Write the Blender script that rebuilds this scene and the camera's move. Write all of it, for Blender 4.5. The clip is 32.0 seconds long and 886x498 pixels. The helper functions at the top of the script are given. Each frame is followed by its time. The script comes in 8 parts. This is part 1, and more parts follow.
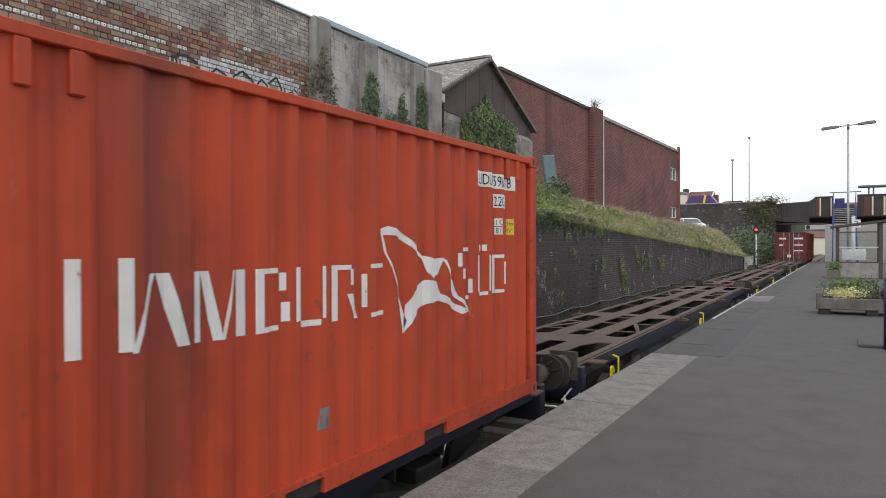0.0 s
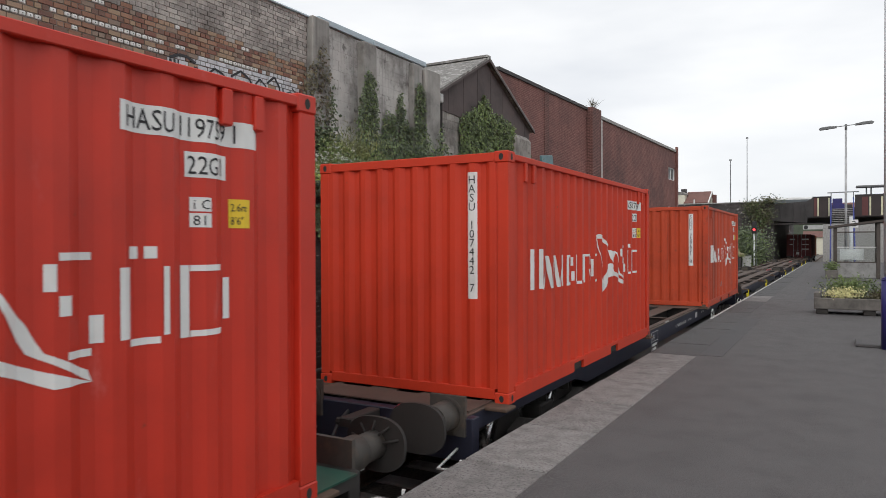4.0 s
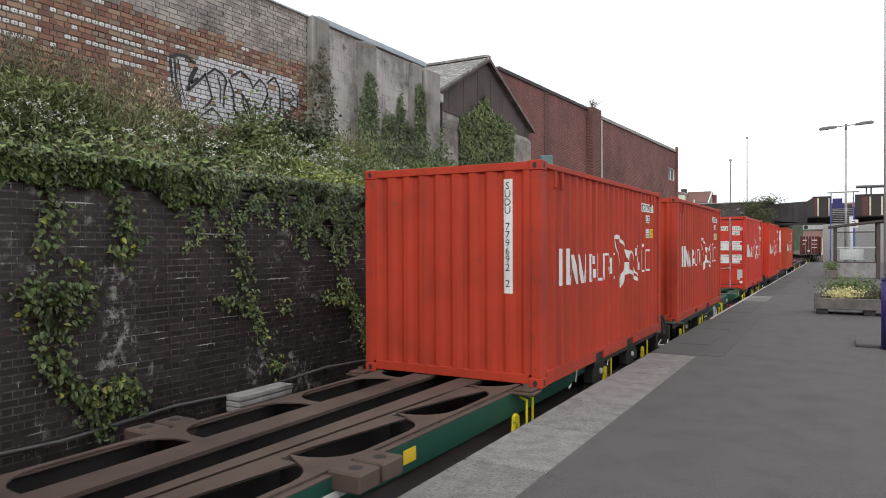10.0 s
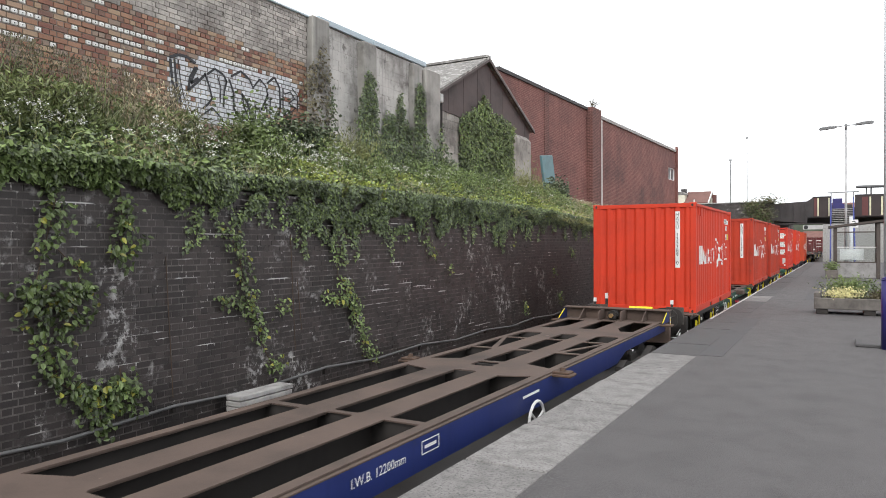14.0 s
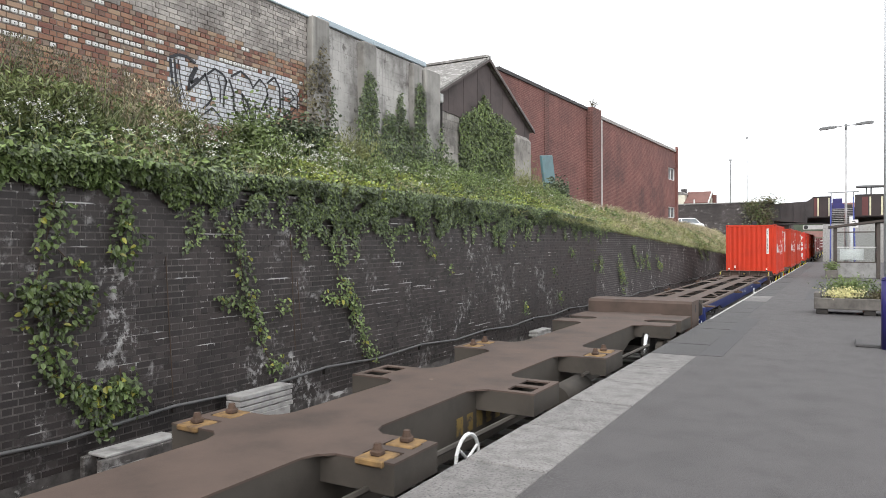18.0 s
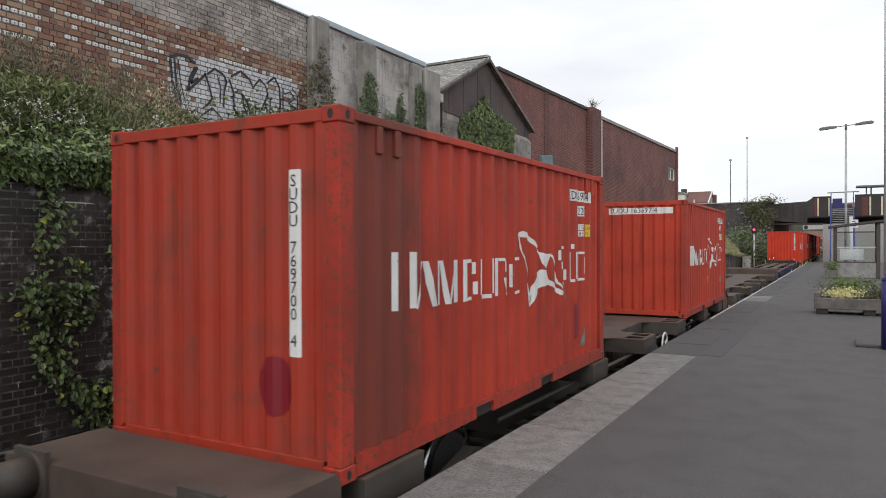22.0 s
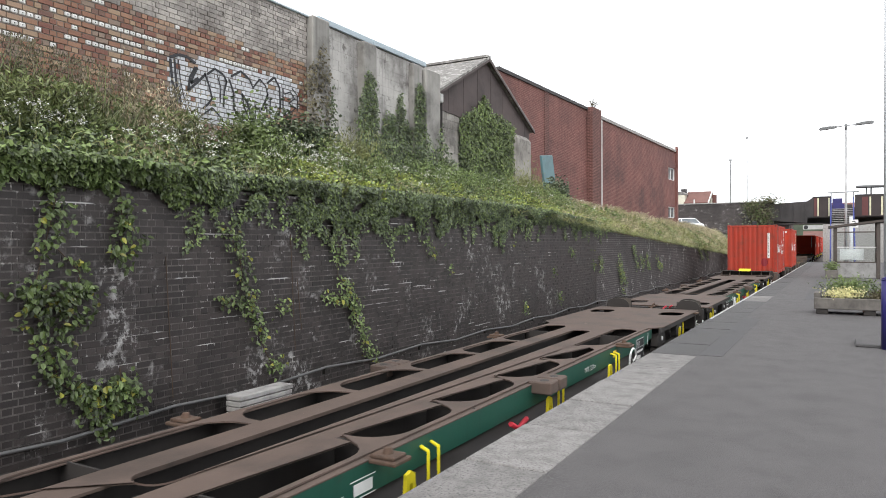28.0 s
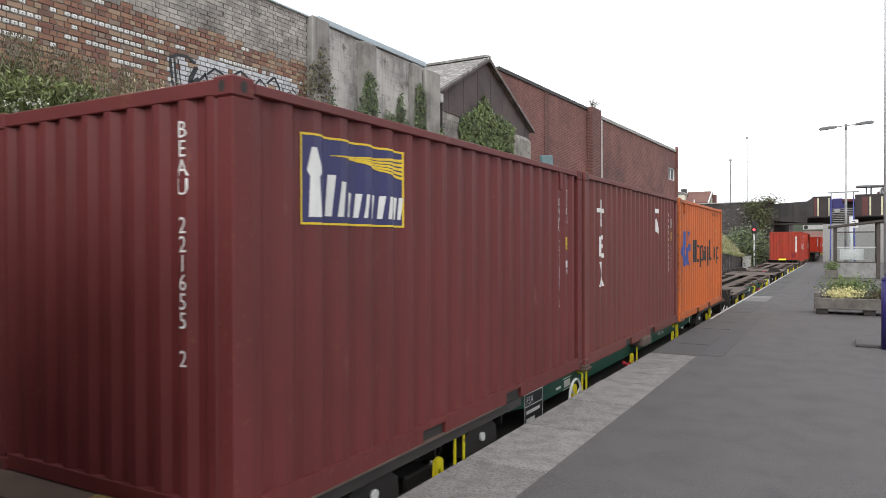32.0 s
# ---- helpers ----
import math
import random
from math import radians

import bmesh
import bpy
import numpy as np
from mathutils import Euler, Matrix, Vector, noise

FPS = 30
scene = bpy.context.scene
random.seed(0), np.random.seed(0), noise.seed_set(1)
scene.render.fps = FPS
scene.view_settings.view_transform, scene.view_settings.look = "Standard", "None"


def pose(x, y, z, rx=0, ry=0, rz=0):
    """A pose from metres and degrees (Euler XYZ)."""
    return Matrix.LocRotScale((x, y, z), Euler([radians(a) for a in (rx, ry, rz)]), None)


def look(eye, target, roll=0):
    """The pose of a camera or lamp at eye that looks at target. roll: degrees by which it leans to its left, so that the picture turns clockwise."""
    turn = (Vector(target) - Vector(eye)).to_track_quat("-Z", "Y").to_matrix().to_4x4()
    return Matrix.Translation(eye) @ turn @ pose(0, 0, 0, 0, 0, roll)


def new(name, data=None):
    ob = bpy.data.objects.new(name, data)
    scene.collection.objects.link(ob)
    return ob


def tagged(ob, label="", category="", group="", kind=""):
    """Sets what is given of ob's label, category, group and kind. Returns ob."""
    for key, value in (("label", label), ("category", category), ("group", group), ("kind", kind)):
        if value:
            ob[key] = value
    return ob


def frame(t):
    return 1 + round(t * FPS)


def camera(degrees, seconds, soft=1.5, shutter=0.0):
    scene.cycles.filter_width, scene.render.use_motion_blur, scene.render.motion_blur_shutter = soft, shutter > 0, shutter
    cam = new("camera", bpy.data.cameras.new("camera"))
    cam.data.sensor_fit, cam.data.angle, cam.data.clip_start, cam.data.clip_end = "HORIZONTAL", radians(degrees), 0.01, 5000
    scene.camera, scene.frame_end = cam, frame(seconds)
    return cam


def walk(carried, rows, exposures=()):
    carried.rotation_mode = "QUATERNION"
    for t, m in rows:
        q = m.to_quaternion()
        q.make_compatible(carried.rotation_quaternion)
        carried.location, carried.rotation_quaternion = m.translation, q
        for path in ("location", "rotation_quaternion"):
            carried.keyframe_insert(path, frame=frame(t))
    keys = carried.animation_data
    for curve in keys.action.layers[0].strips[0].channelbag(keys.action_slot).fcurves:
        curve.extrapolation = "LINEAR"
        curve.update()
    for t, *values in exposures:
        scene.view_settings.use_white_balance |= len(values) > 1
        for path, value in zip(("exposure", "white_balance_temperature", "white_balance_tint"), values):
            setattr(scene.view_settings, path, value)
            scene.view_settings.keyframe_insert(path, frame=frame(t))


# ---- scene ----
# camera on a tripod at the platform's edge; it settles a little during the first seconds
cam = camera(65.0, 32.0, soft=0.7, shutter=0.1)


def view(yaw):
    return pose(0, 0, 1.75, 89.578, 0, yaw) @ pose(0, 0, 0, 0, 0, -0.171)


walk(cam, [(0.0, view(29.754)), (2.0, view(29.745)), (3.5, view(29.614)), (6.0, view(29.614)), (32.0, view(29.614))],
     exposures=[(0.0, -0.08), (0.6, -0.28), (1.0, -0.14), (2.0, 0.1), (3.0, -0.32), (6.0, 0.0), (9.0, -0.27), (10.0, 0.05), (11.0, -0.18), (12.0, -0.25), (13.0, 0.32), (14.0, 0.5), (17.0, 0.6), (18.0, 0.6), (19.0, 0.4), (20.0, -0.05), (21.0, 0.12), (22.0, -0.15), (23.0, 0.35), (25.0, 0.55), (28.0, 0.6), (29.0, 0.5), (30.0, -0.05), (31.0, 0.2), (32.0, 0.35)])

# ---- world and light: bright overcast sky ----
world = bpy.data.worlds.new("overcast_sky")
scene.world = world
world.use_nodes = True
wn, wl = world.node_tree.nodes, world.node_tree.links
wn.clear()
sky = wn.new("ShaderNodeTexSky")
sky.sky_type = "NISHITA"
sky.sun_disc = False
sky.sun_elevation, sky.sun_rotation = radians(38), radians(172)
sky_gain = wn.new("ShaderNodeVectorMath")
sky_gain.operation = "SCALE"
sky_gain.inputs["Scale"].default_value = 0.1
wl.new(sky.outputs[0], sky_gain.inputs[0])
wco = wn.new("ShaderNodeTexCoord")
wmap = wn.new("ShaderNodeMapping")
wmap.inputs["Scale"].default_value = (1.0, 1.0, 4.0)
cloud = wn.new("ShaderNodeTexNoise")
cloud.inputs["Scale"].default_value, cloud.inputs["Detail"].default_value = 2.2, 5
cramp = wn.new("ShaderNodeValToRGB")
cramp.color_ramp.elements[0].position, cramp.color_ramp.elements[0].color = 0.35, (1.0, 1.03, 1.08, 1)
cramp.color_ramp.elements[1].position, cramp.color_ramp.elements[1].color = 0.62, (1.26, 1.27, 1.28, 1)
wl.new(wco.outputs["Generated"], wmap.inputs[0])
wl.new(wmap.outputs[0], cloud.inputs["Vector"])
wl.new(cloud.outputs["Fac"], cramp.inputs[0])
wmix = wn.new("ShaderNodeMix")
wmix.data_type = "RGBA"
wmix.inputs["Factor"].default_value = 0.92
wl.new(sky_gain.outputs[0], wmix.inputs[6])
wl.new(cramp.outputs[0], wmix.inputs[7])
wbg = wn.new("ShaderNodeBackground")
wbg.inputs["Strength"].default_value = 1.0
wl.new(wmix.outputs[2], wbg.inputs[0])
wout = wn.new("ShaderNodeOutputWorld")
wl.new(wbg.outputs[0], wout.inputs[0])

sun = new("sun", bpy.data.lights.new("sun", "SUN"))
sun.data.energy, sun.data.angle, sun.data.color = 1.15, radians(40), (1.0, 0.97, 0.92)
sun.matrix_basis = look((7, -48, 38), (0, 0, 0))


# ---- building helpers ----
def part(name, bm, material, parent, label="", kind=""):
    """One mesh object under a thing or under a part."""
    me = bpy.data.meshes.new(name)
    bm.normal_update()
    bm.to_mesh(me)
    bm.free()
    if material is not None:
        for m in (material if isinstance(material, (list, tuple)) else [material]):
            me.materials.append(m)
    ob = new(name, me)
    ob.parent = parent
    return tagged(ob, label=label, kind=kind or ("stuff" if name in ("number", "lettering", "stamp_mark") else ""))


def again(ob, x=0, y=0, z=0, rz=0, parent=None):
    """A further piece on the same mesh."""
    o = new(ob.name.split(".")[0], ob.data)
    o.parent = parent or ob.parent
    o.matrix_basis = pose(x, y, z, 0, 0, rz)
    return o


def thing(name, label, category, m=None, group="", kind=""):
    ob = new(name)
    ob.empty_display_size = 0.2
    if m is not None:
        ob.matrix_basis = m
    return tagged(ob, label, category, group, kind)


def box(bm, x0, x1, y0, y1, z0, z1, bev=0.0, mi=0):
    v = [bm.verts.new((x, y, z)) for z in (z0, z1) for y in (y0, y1) for x in (x0, x1)]
    fs = [bm.faces.new([v[i] for i in q]) for q in ((0, 2, 3, 1), (4, 5, 7, 6), (0, 1, 5, 4), (2, 6, 7, 3), (0, 4, 6, 2), (1, 3, 7, 5))]
    for f in fs:
        f.material_index = mi
    if bev:
        es = {e for f in fs for e in f.edges}
        bmesh.ops.bevel(bm, geom=list(es), offset=bev, segments=1, affect="EDGES", profile=0.5, clamp_overlap=True)
    return bm


def boxbm(*a, **k):
    return box(bmesh.new(), *a, **k)


def cyl(bm, p0, p1, r0, r1=None, n=16, caps=True, mi=0):
    """A tapered rod from p0 to p1."""
    r1 = r0 if r1 is None else r1
    p0, p1 = Vector(p0), Vector(p1)
    q = (p1 - p0).to_track_quat("Z", "Y").to_matrix()
    rings = []
    for p, r in ((p0, r0), (p1, r1)):
        rings.append([bm.verts.new(p + q @ Vector((r * math.cos(2 * math.pi * i / n), r * math.sin(2 * math.pi * i / n), 0))) for i in range(n)])
    for i in range(n):
        f = bm.faces.new((rings[0][i], rings[0][(i + 1) % n], rings[1][(i + 1) % n], rings[1][i]))
        f.smooth = n > 8
        f.material_index = mi
    if caps:
        bm.faces.new(rings[0][::-1]).material_index = mi
        bm.faces.new(rings[1]).material_index = mi
    return bm


def tube(bm, pts, r, n=8, caps=True):
    """A bent round bar along points, as one skin."""
    pts = [Vector(p) for p in pts]
    rings = []
    for i, p in enumerate(pts):
        d = (pts[min(i + 1, len(pts) - 1)] - pts[max(i - 1, 0)]).normalized()
        q = d.to_track_quat("Z", "Y").to_matrix()
        rings.append([bm.verts.new(p + q @ Vector((r * math.cos(2 * math.pi * k / n), r * math.sin(2 * math.pi * k / n), 0))) for k in range(n)])
    for a, b in zip(rings, rings[1:]):
        for k in range(n):
            bm.faces.new((a[k], a[(k + 1) % n], b[(k + 1) % n], b[k])).smooth = True
    if caps:
        bm.faces.new(rings[0][::-1])
        bm.faces.new(rings[-1])
    return bm


def prism(bm, outline, z0, z1, axis="z", mi=0, holes=()):
    """A plate: a closed outline of 2D points pushed from z0 to z1 along an axis, with round-ended holes cut as real openings."""
    def put(a, b, c):
        return {"z": (a, b, c), "x": (c, a, b), "y": (a, c, b)}[axis]
    loops = [outline, *holes]
    tmp = bmesh.new()
    edges = []
    for lp in loops:
        vs = [tmp.verts.new(put(a, b, z1)) for a, b in lp]
        edges += [tmp.edges.new((vs[i], vs[(i + 1) % len(vs)])) for i in range(len(vs))]
    bmesh.ops.triangle_fill(tmp, use_beauty=True, use_dissolve=False, edges=edges)
    tops = [[v.co.copy() for v in f.verts] for f in tmp.faces]
    tmp.free()
    cache = {}

    def vert(a, b, c):
        k = (round(a, 4), round(b, 4), c)
        if k not in cache:
            cache[k] = bm.verts.new(put(a, b, c))
        return cache[k]

    def flat(co):
        return {"z": (co.x, co.y), "x": (co.y, co.z), "y": (co.x, co.z)}[axis]
    for tri in tops:
        p = [flat(c) for c in tri]
        for c in (z1, z0):
            q = p if c == z1 else p[::-1]
            try:
                bm.faces.new([vert(a, b, c) for a, b in q]).material_index = mi
            except ValueError:
                pass
    for lp in loops:
        n = len(lp)
        for i in range(n):
            (a, b), (c, d) = lp[i], lp[(i + 1) % n]
            try:
                bm.faces.new((vert(a, b, z0), vert(c, d, z0), vert(c, d, z1), vert(a, b, z1))).material_index = mi
            except ValueError:
                pass
    bmesh.ops.recalc_face_normals(bm, faces=bm.faces)
    return bm


def slot(x0, x1, y0, y1, n=6):
    """A round-ended hole, longer in y."""
    r = (x1 - x0) / 2
    cx = (x0 + x1) / 2
    pts = [(cx + r * math.cos(math.pi * i / n), y1 - r + r * math.sin(math.pi * i / n)) for i in range(n + 1)]
    pts += [(cx - r * math.cos(math.pi * i / n), y0 + r - r * math.sin(math.pi * i / n)) for i in range(n + 1)]
    return pts


# ---- materials ----
def material(name, base, rough=0.7, metal=0.0, var=0.25, scale=3.0, second=None, bump=0.15, bump_scale=60.0, spots=None, per=0.0, streak=0.0, coat=0.0, world_space=False, scuff=None, band=None):
    """A surface with stains at a large scale, grain at a fine one and optional worn spots and run marks."""
    m = bpy.data.materials.new(name)
    m.use_nodes = True
    n, l = m.node_tree.nodes, m.node_tree.links
    b = n["Principled BSDF"]
    b.inputs["Roughness"].default_value, b.inputs["Metallic"].default_value = rough, metal
    if coat:
        b.inputs["Coat Weight"].default_value = coat
    co = n.new("ShaderNodeTexCoord")
    space = n.new("ShaderNodeNewGeometry").outputs["Position"] if world_space else co.outputs["Object"]
    big = n.new("ShaderNodeTexNoise")
    big.inputs["Scale"].default_value, big.inputs["Detail"].default_value, big.inputs["Roughness"].default_value = scale, 6, 0.62
    l.new(space, big.inputs["Vector"])
    ramp = n.new("ShaderNodeValToRGB")
    dark = second or tuple(c * (1 - 1.6 * var) for c in base)
    lite = tuple(min(1, c * (1 + var)) for c in base)
    ramp.color_ramp.elements[0].position, ramp.color_ramp.elements[0].color = 0.3, (*dark, 1)
    ramp.color_ramp.elements[1].position, ramp.color_ramp.elements[1].color = 0.72, (*lite, 1)
    mid = ramp.color_ramp.elements.new(0.5)
    mid.color = (*base, 1)
    l.new(big.outputs["Fac"], ramp.inputs[0])
    out = ramp.outputs[0]

    def blend(fac, colour, a):
        mx = n.new("ShaderNodeMix")
        mx.data_type = "RGBA"
        l.new(fac, mx.inputs["Factor"])
        l.new(a, mx.inputs[6])
        mx.inputs[7].default_value = (*colour, 1)
        return mx.outputs[2]

    def mapped(node, lo, hi, top=1.0):
        r = n.new("ShaderNodeMapRange")
        r.inputs["From Min"].default_value, r.inputs["From Max"].default_value = lo, hi
        r.inputs["To Max"].default_value = top
        l.new(node, r.inputs["Value"])
        return r.outputs[0]
    if streak:
        mp = n.new("ShaderNodeMapping")
        mp.inputs["Scale"].default_value = (5.0, 5.0, 0.22)
        st = n.new("ShaderNodeTexNoise")
        st.inputs["Scale"].default_value, st.inputs["Detail"].default_value = 1.6, 5
        l.new(space, mp.inputs[0])
        l.new(mp.outputs[0], st.inputs["Vector"])
        out = blend(mapped(st.outputs["Fac"], 0.54, 0.75, streak), tuple(c * 0.35 for c in base), out)
    if spots:
        colour, lo, hi, sc = spots
        sp = n.new("ShaderNodeTexNoise")
        sp.inputs["Scale"].default_value, sp.inputs["Detail"].default_value, sp.inputs["Roughness"].default_value = sc, 8, 0.7
        l.new(space, sp.inputs["Vector"])
        out = blend(mapped(sp.outputs["Fac"], lo, hi), colour, out)
    if scuff:
        colour, lo, hi = scuff
        mp = n.new("ShaderNodeMapping")
        mp.inputs["Scale"].default_value, mp.inputs["Rotation"].default_value = (2.5, 2.5, 0.7), (0.1, 0.06, 0.0)
        sc = n.new("ShaderNodeTexNoise")
        sc.inputs["Scale"].default_value, sc.inputs["Detail"].default_value, sc.inputs["Roughness"].default_value = 2.6, 12, 0.78
        l.new(space, mp.inputs[0])
        l.new(mp.outputs[0], sc.inputs["Vector"])
        out = blend(mapped(sc.outputs["Fac"], lo, hi, 0.55), colour, out)
    if band:
        y0, y1, colour, amount = band
        sep = n.new("ShaderNodeSeparateXYZ")
        l.new(space, sep.inputs[0])
        wob = n.new("ShaderNodeMath")
        wob.operation, wob.inputs[1].default_value = "MULTIPLY_ADD", 0.9
        l.new(big.outputs["Fac"], wob.inputs[0])
        l.new(sep.outputs["Y"], wob.inputs[2])
        lo_side, hi_side = mapped(wob.outputs[0], y0 + 0.35, y0 + 0.60), mapped(wob.outputs[0], y1 + 0.60, y1 + 0.30)
        pr = n.new("ShaderNodeMath")
        pr.operation = "MULTIPLY"
        l.new(lo_side, pr.inputs[0])
        l.new(hi_side, pr.inputs[1])
        out = blend(mapped(pr.outputs[0], 0.0, 1.0, amount), colour, out)
    if per:
        oi = n.new("ShaderNodeObjectInfo")
        geo = n.new("ShaderNodeNewGeometry")
        ad = n.new("ShaderNodeMath")
        ad.operation = "ADD"
        l.new(oi.outputs["Random"], ad.inputs[0])
        l.new(geo.outputs["Random Per Island"], ad.inputs[1])
        fr = n.new("ShaderNodeMath")
        fr.operation = "FRACT"
        l.new(ad.outputs[0], fr.inputs[0])
        hsv = n.new("ShaderNodeHueSaturation")
        l.new(out, hsv.inputs["Color"])
        r = n.new("ShaderNodeMapRange")
        r.inputs["To Min"].default_value, r.inputs["To Max"].default_value = 1 - per, 1 + per
        l.new(fr.outputs[0], r.inputs["Value"])
        l.new(r.outputs[0], hsv.inputs["Value"])
        out = hsv.outputs[0]
    l.new(out, b.inputs["Base Color"])
    fine = n.new("ShaderNodeTexNoise")
    fine.inputs["Scale"].default_value, fine.inputs["Detail"].default_value = bump_scale, 4
    l.new(space, fine.inputs["Vector"])
    if bump:
        bp = n.new("ShaderNodeBump")
        bp.inputs["Strength"].default_value, bp.inputs["Distance"].default_value = bump, 0.01
        l.new(fine.outputs["Fac"], bp.inputs["Height"])
        l.new(bp.outputs[0], b.inputs["Normal"])
    rr = n.new("ShaderNodeMapRange")
    rr.inputs["To Min"].default_value, rr.inputs["To Max"].default_value = max(0.05, rough - 0.12), min(1, rough + 0.12)
    l.new(big.outputs["Fac"], rr.inputs["Value"])
    l.new(rr.outputs[0], b.inputs["Roughness"])
    return m


def paint(name, base, rough=0.5, **k):
    k.setdefault("var", 0.1)
    k.setdefault("scale", 1.3)
    k.setdefault("bump", 0.05)
    return material(name, base, rough, **k)

RUST = (0.15, 0.050, 0.026)
red_bright = paint("red_paint_bright", (0.56, 0.035, 0.008), 0.66, spots=(RUST, 0.68, 0.74, 7.0), streak=0.1, scuff=((0.62, 0.10, 0.06), 0.60, 0.72))
red_orange = paint("red_paint_faded", (0.48, 0.056, 0.015), 0.65, var=0.15, spots=(RUST, 0.64, 0.72, 6.0), streak=0.45, scuff=((0.55, 0.16, 0.10), 0.60, 0.72))
red_brown = paint("red_paint_aged", (0.43, 0.035, 0.010), 0.7, var=0.15, spots=(RUST, 0.63, 0.72, 6.0), streak=0.4, scuff=((0.52, 0.13, 0.09), 0.60, 0.72))
red_pink = paint("red_paint_scuffed", (0.44, 0.039, 0.015), 0.65, var=0.18, spots=(RUST, 0.62, 0.72, 5.0), streak=0.5, scuff=((0.55, 0.14, 0.11), 0.60, 0.72))
red_fresh = paint("red_paint_fresh", (0.54, 0.030, 0.012), 0.5, spots=(RUST, 0.68, 0.76, 7.0), streak=0.1, scuff=((0.6, 0.12, 0.1), 0.60, 0.72))
BROWN_STAIN = (0.13, 0.035, 0.022)
red_pink_stained = paint("red_paint_brown_stained", (0.43, 0.037, 0.015), 0.65, var=0.18, spots=(RUST, 0.60, 0.70, 5.0), streak=0.5, scuff=((0.55, 0.14, 0.11), 0.60, 0.72), band=(0.05, 0.95, BROWN_STAIN, 0.75))
red_orange_stained = paint("red_paint_smeared", (0.48, 0.056, 0.015), 0.65, var=0.15, spots=(RUST, 0.63, 0.72, 6.0), streak=0.45, scuff=((0.55, 0.16, 0.10), 0.60, 0.72), band=(0.85, 1.35, BROWN_STAIN, 0.55))
maroon = paint("maroon_paint", (0.125, 0.018, 0.018), 0.6, spots=(RUST, 0.62, 0.74, 5.0), streak=0.2, scuff=((0.24, 0.09, 0.085), 0.60, 0.72))
oxide = paint("oxide_brown_paint", (0.14, 0.032, 0.026), 0.62, spots=(RUST, 0.62, 0.72, 5.0), streak=0.3, scuff=((0.25, 0.12, 0.10), 0.60, 0.72))
orange = paint("orange_paint", (0.52, 0.108, 0.014), 0.58, spots=(RUST, 0.63, 0.72, 6.0), streak=0.2, scuff=((0.55, 0.22, 0.09), 0.60, 0.72), band=(-0.4, 0.42, (0.20, 0.055, 0.015), 0.7))
# the same paints where posts, castings and sills have rusted through
WORN = {red_orange_stained: red_orange, red_pink_stained: red_pink, red_orange: paint("red_paint_faded_rusty", (0.47, 0.052, 0.016), 0.7, var=0.2, spots=(RUST, 0.55, 0.64, 18.0), streak=0.5, scuff=((0.55, 0.30, 0.18), 0.62, 0.70)), red_pink: paint("red_paint_scuffed_rusty", (0.40, 0.032, 0.016), 0.7, var=0.2, spots=(RUST, 0.50, 0.62, 20.0), streak=0.7),
        orange: paint("orange_paint_rusty", (0.50, 0.108, 0.016), 0.7, var=0.2, spots=(RUST, 0.52, 0.63, 20.0), streak=0.4), maroon: paint("maroon_paint_rusty", (0.125, 0.018, 0.018), 0.7, spots=(RUST, 0.57, 0.68, 18.0), streak=0.3),
        red_brown: paint("red_paint_aged_rusty", (0.42, 0.034, 0.012), 0.7, var=0.2, spots=(RUST, 0.56, 0.66, 6.0), streak=0.3)}
white_mark = paint("white_marking", (0.74, 0.74, 0.72), 0.6, spots=((0.45, 0.18, 0.12), 0.66, 0.72, 9.0))
navy_mark = paint("navy_marking", (0.03, 0.03, 0.12), 0.5)
blue_mark = paint("blue_marking", (0.035, 0.07, 0.28), 0.5)
black_mark = paint("black_marking", (0.02, 0.02, 0.022), 0.6)
yellow_mark = paint("yellow_marking", (0.75, 0.52, 0.03), 0.5)
steel = material("galvanised_steel", (0.42, 0.43, 0.43), 0.45, 0.7, var=0.15)
gasket = material("black_rubber", (0.02, 0.02, 0.022), 0.7)
# black of dirty running gear, also painted as shade in holes and openings
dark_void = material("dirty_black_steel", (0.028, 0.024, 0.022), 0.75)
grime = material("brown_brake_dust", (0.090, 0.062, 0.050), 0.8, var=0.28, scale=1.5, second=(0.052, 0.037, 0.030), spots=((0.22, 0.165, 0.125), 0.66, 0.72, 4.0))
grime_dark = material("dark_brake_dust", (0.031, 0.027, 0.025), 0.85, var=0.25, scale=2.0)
frame_grey = material("dirty_steel", (0.055, 0.052, 0.05), 0.6, 0.3, var=0.3)
wagon_green = paint("green_wagon_paint", (0.010, 0.075, 0.050), 0.5, spots=((0.05, 0.04, 0.035), 0.60, 0.74, 3.0), streak=0.3)
wagon_blue = paint("blue_wagon_paint", (0.014, 0.026, 0.13), 0.45, spots=((0.05, 0.04, 0.035), 0.62, 0.76, 3.0), streak=0.3)
wagon_navy = paint("blackened_navy_paint", (0.016, 0.017, 0.034), 0.55, streak=0.3)
bright_steel = material("polished_tread", (0.6, 0.6, 0.6), 0.25, 1.0, var=0.1)
yellow_paint = paint("yellow_paint", (0.78, 0.66, 0.02), 0.5, spots=((0.1, 0.08, 0.05), 0.60, 0.7, 9.0))
red_paint = paint("red_handle_paint", (0.5, 0.03, 0.05), 0.5)
white_paint = paint("white_paint", (0.75, 0.75, 0.74), 0.5, spots=((0.3, 0.27, 0.24), 0.6, 0.72, 9.0))

# ---- the train: how far it has come, and where it runs ----
TRACK_X, RAIL, DECK = -4.142, -0.90, 0.105
C_LEN, C_WID, C_HGT = 6.058, 2.438, 2.591


def run(t):
    k = t / 32
    return k * (134.9873 + k * (17.0744 + k * (162.8282 + k * (-292.9534 + k * (207.4826 - k * 53.1447)))))


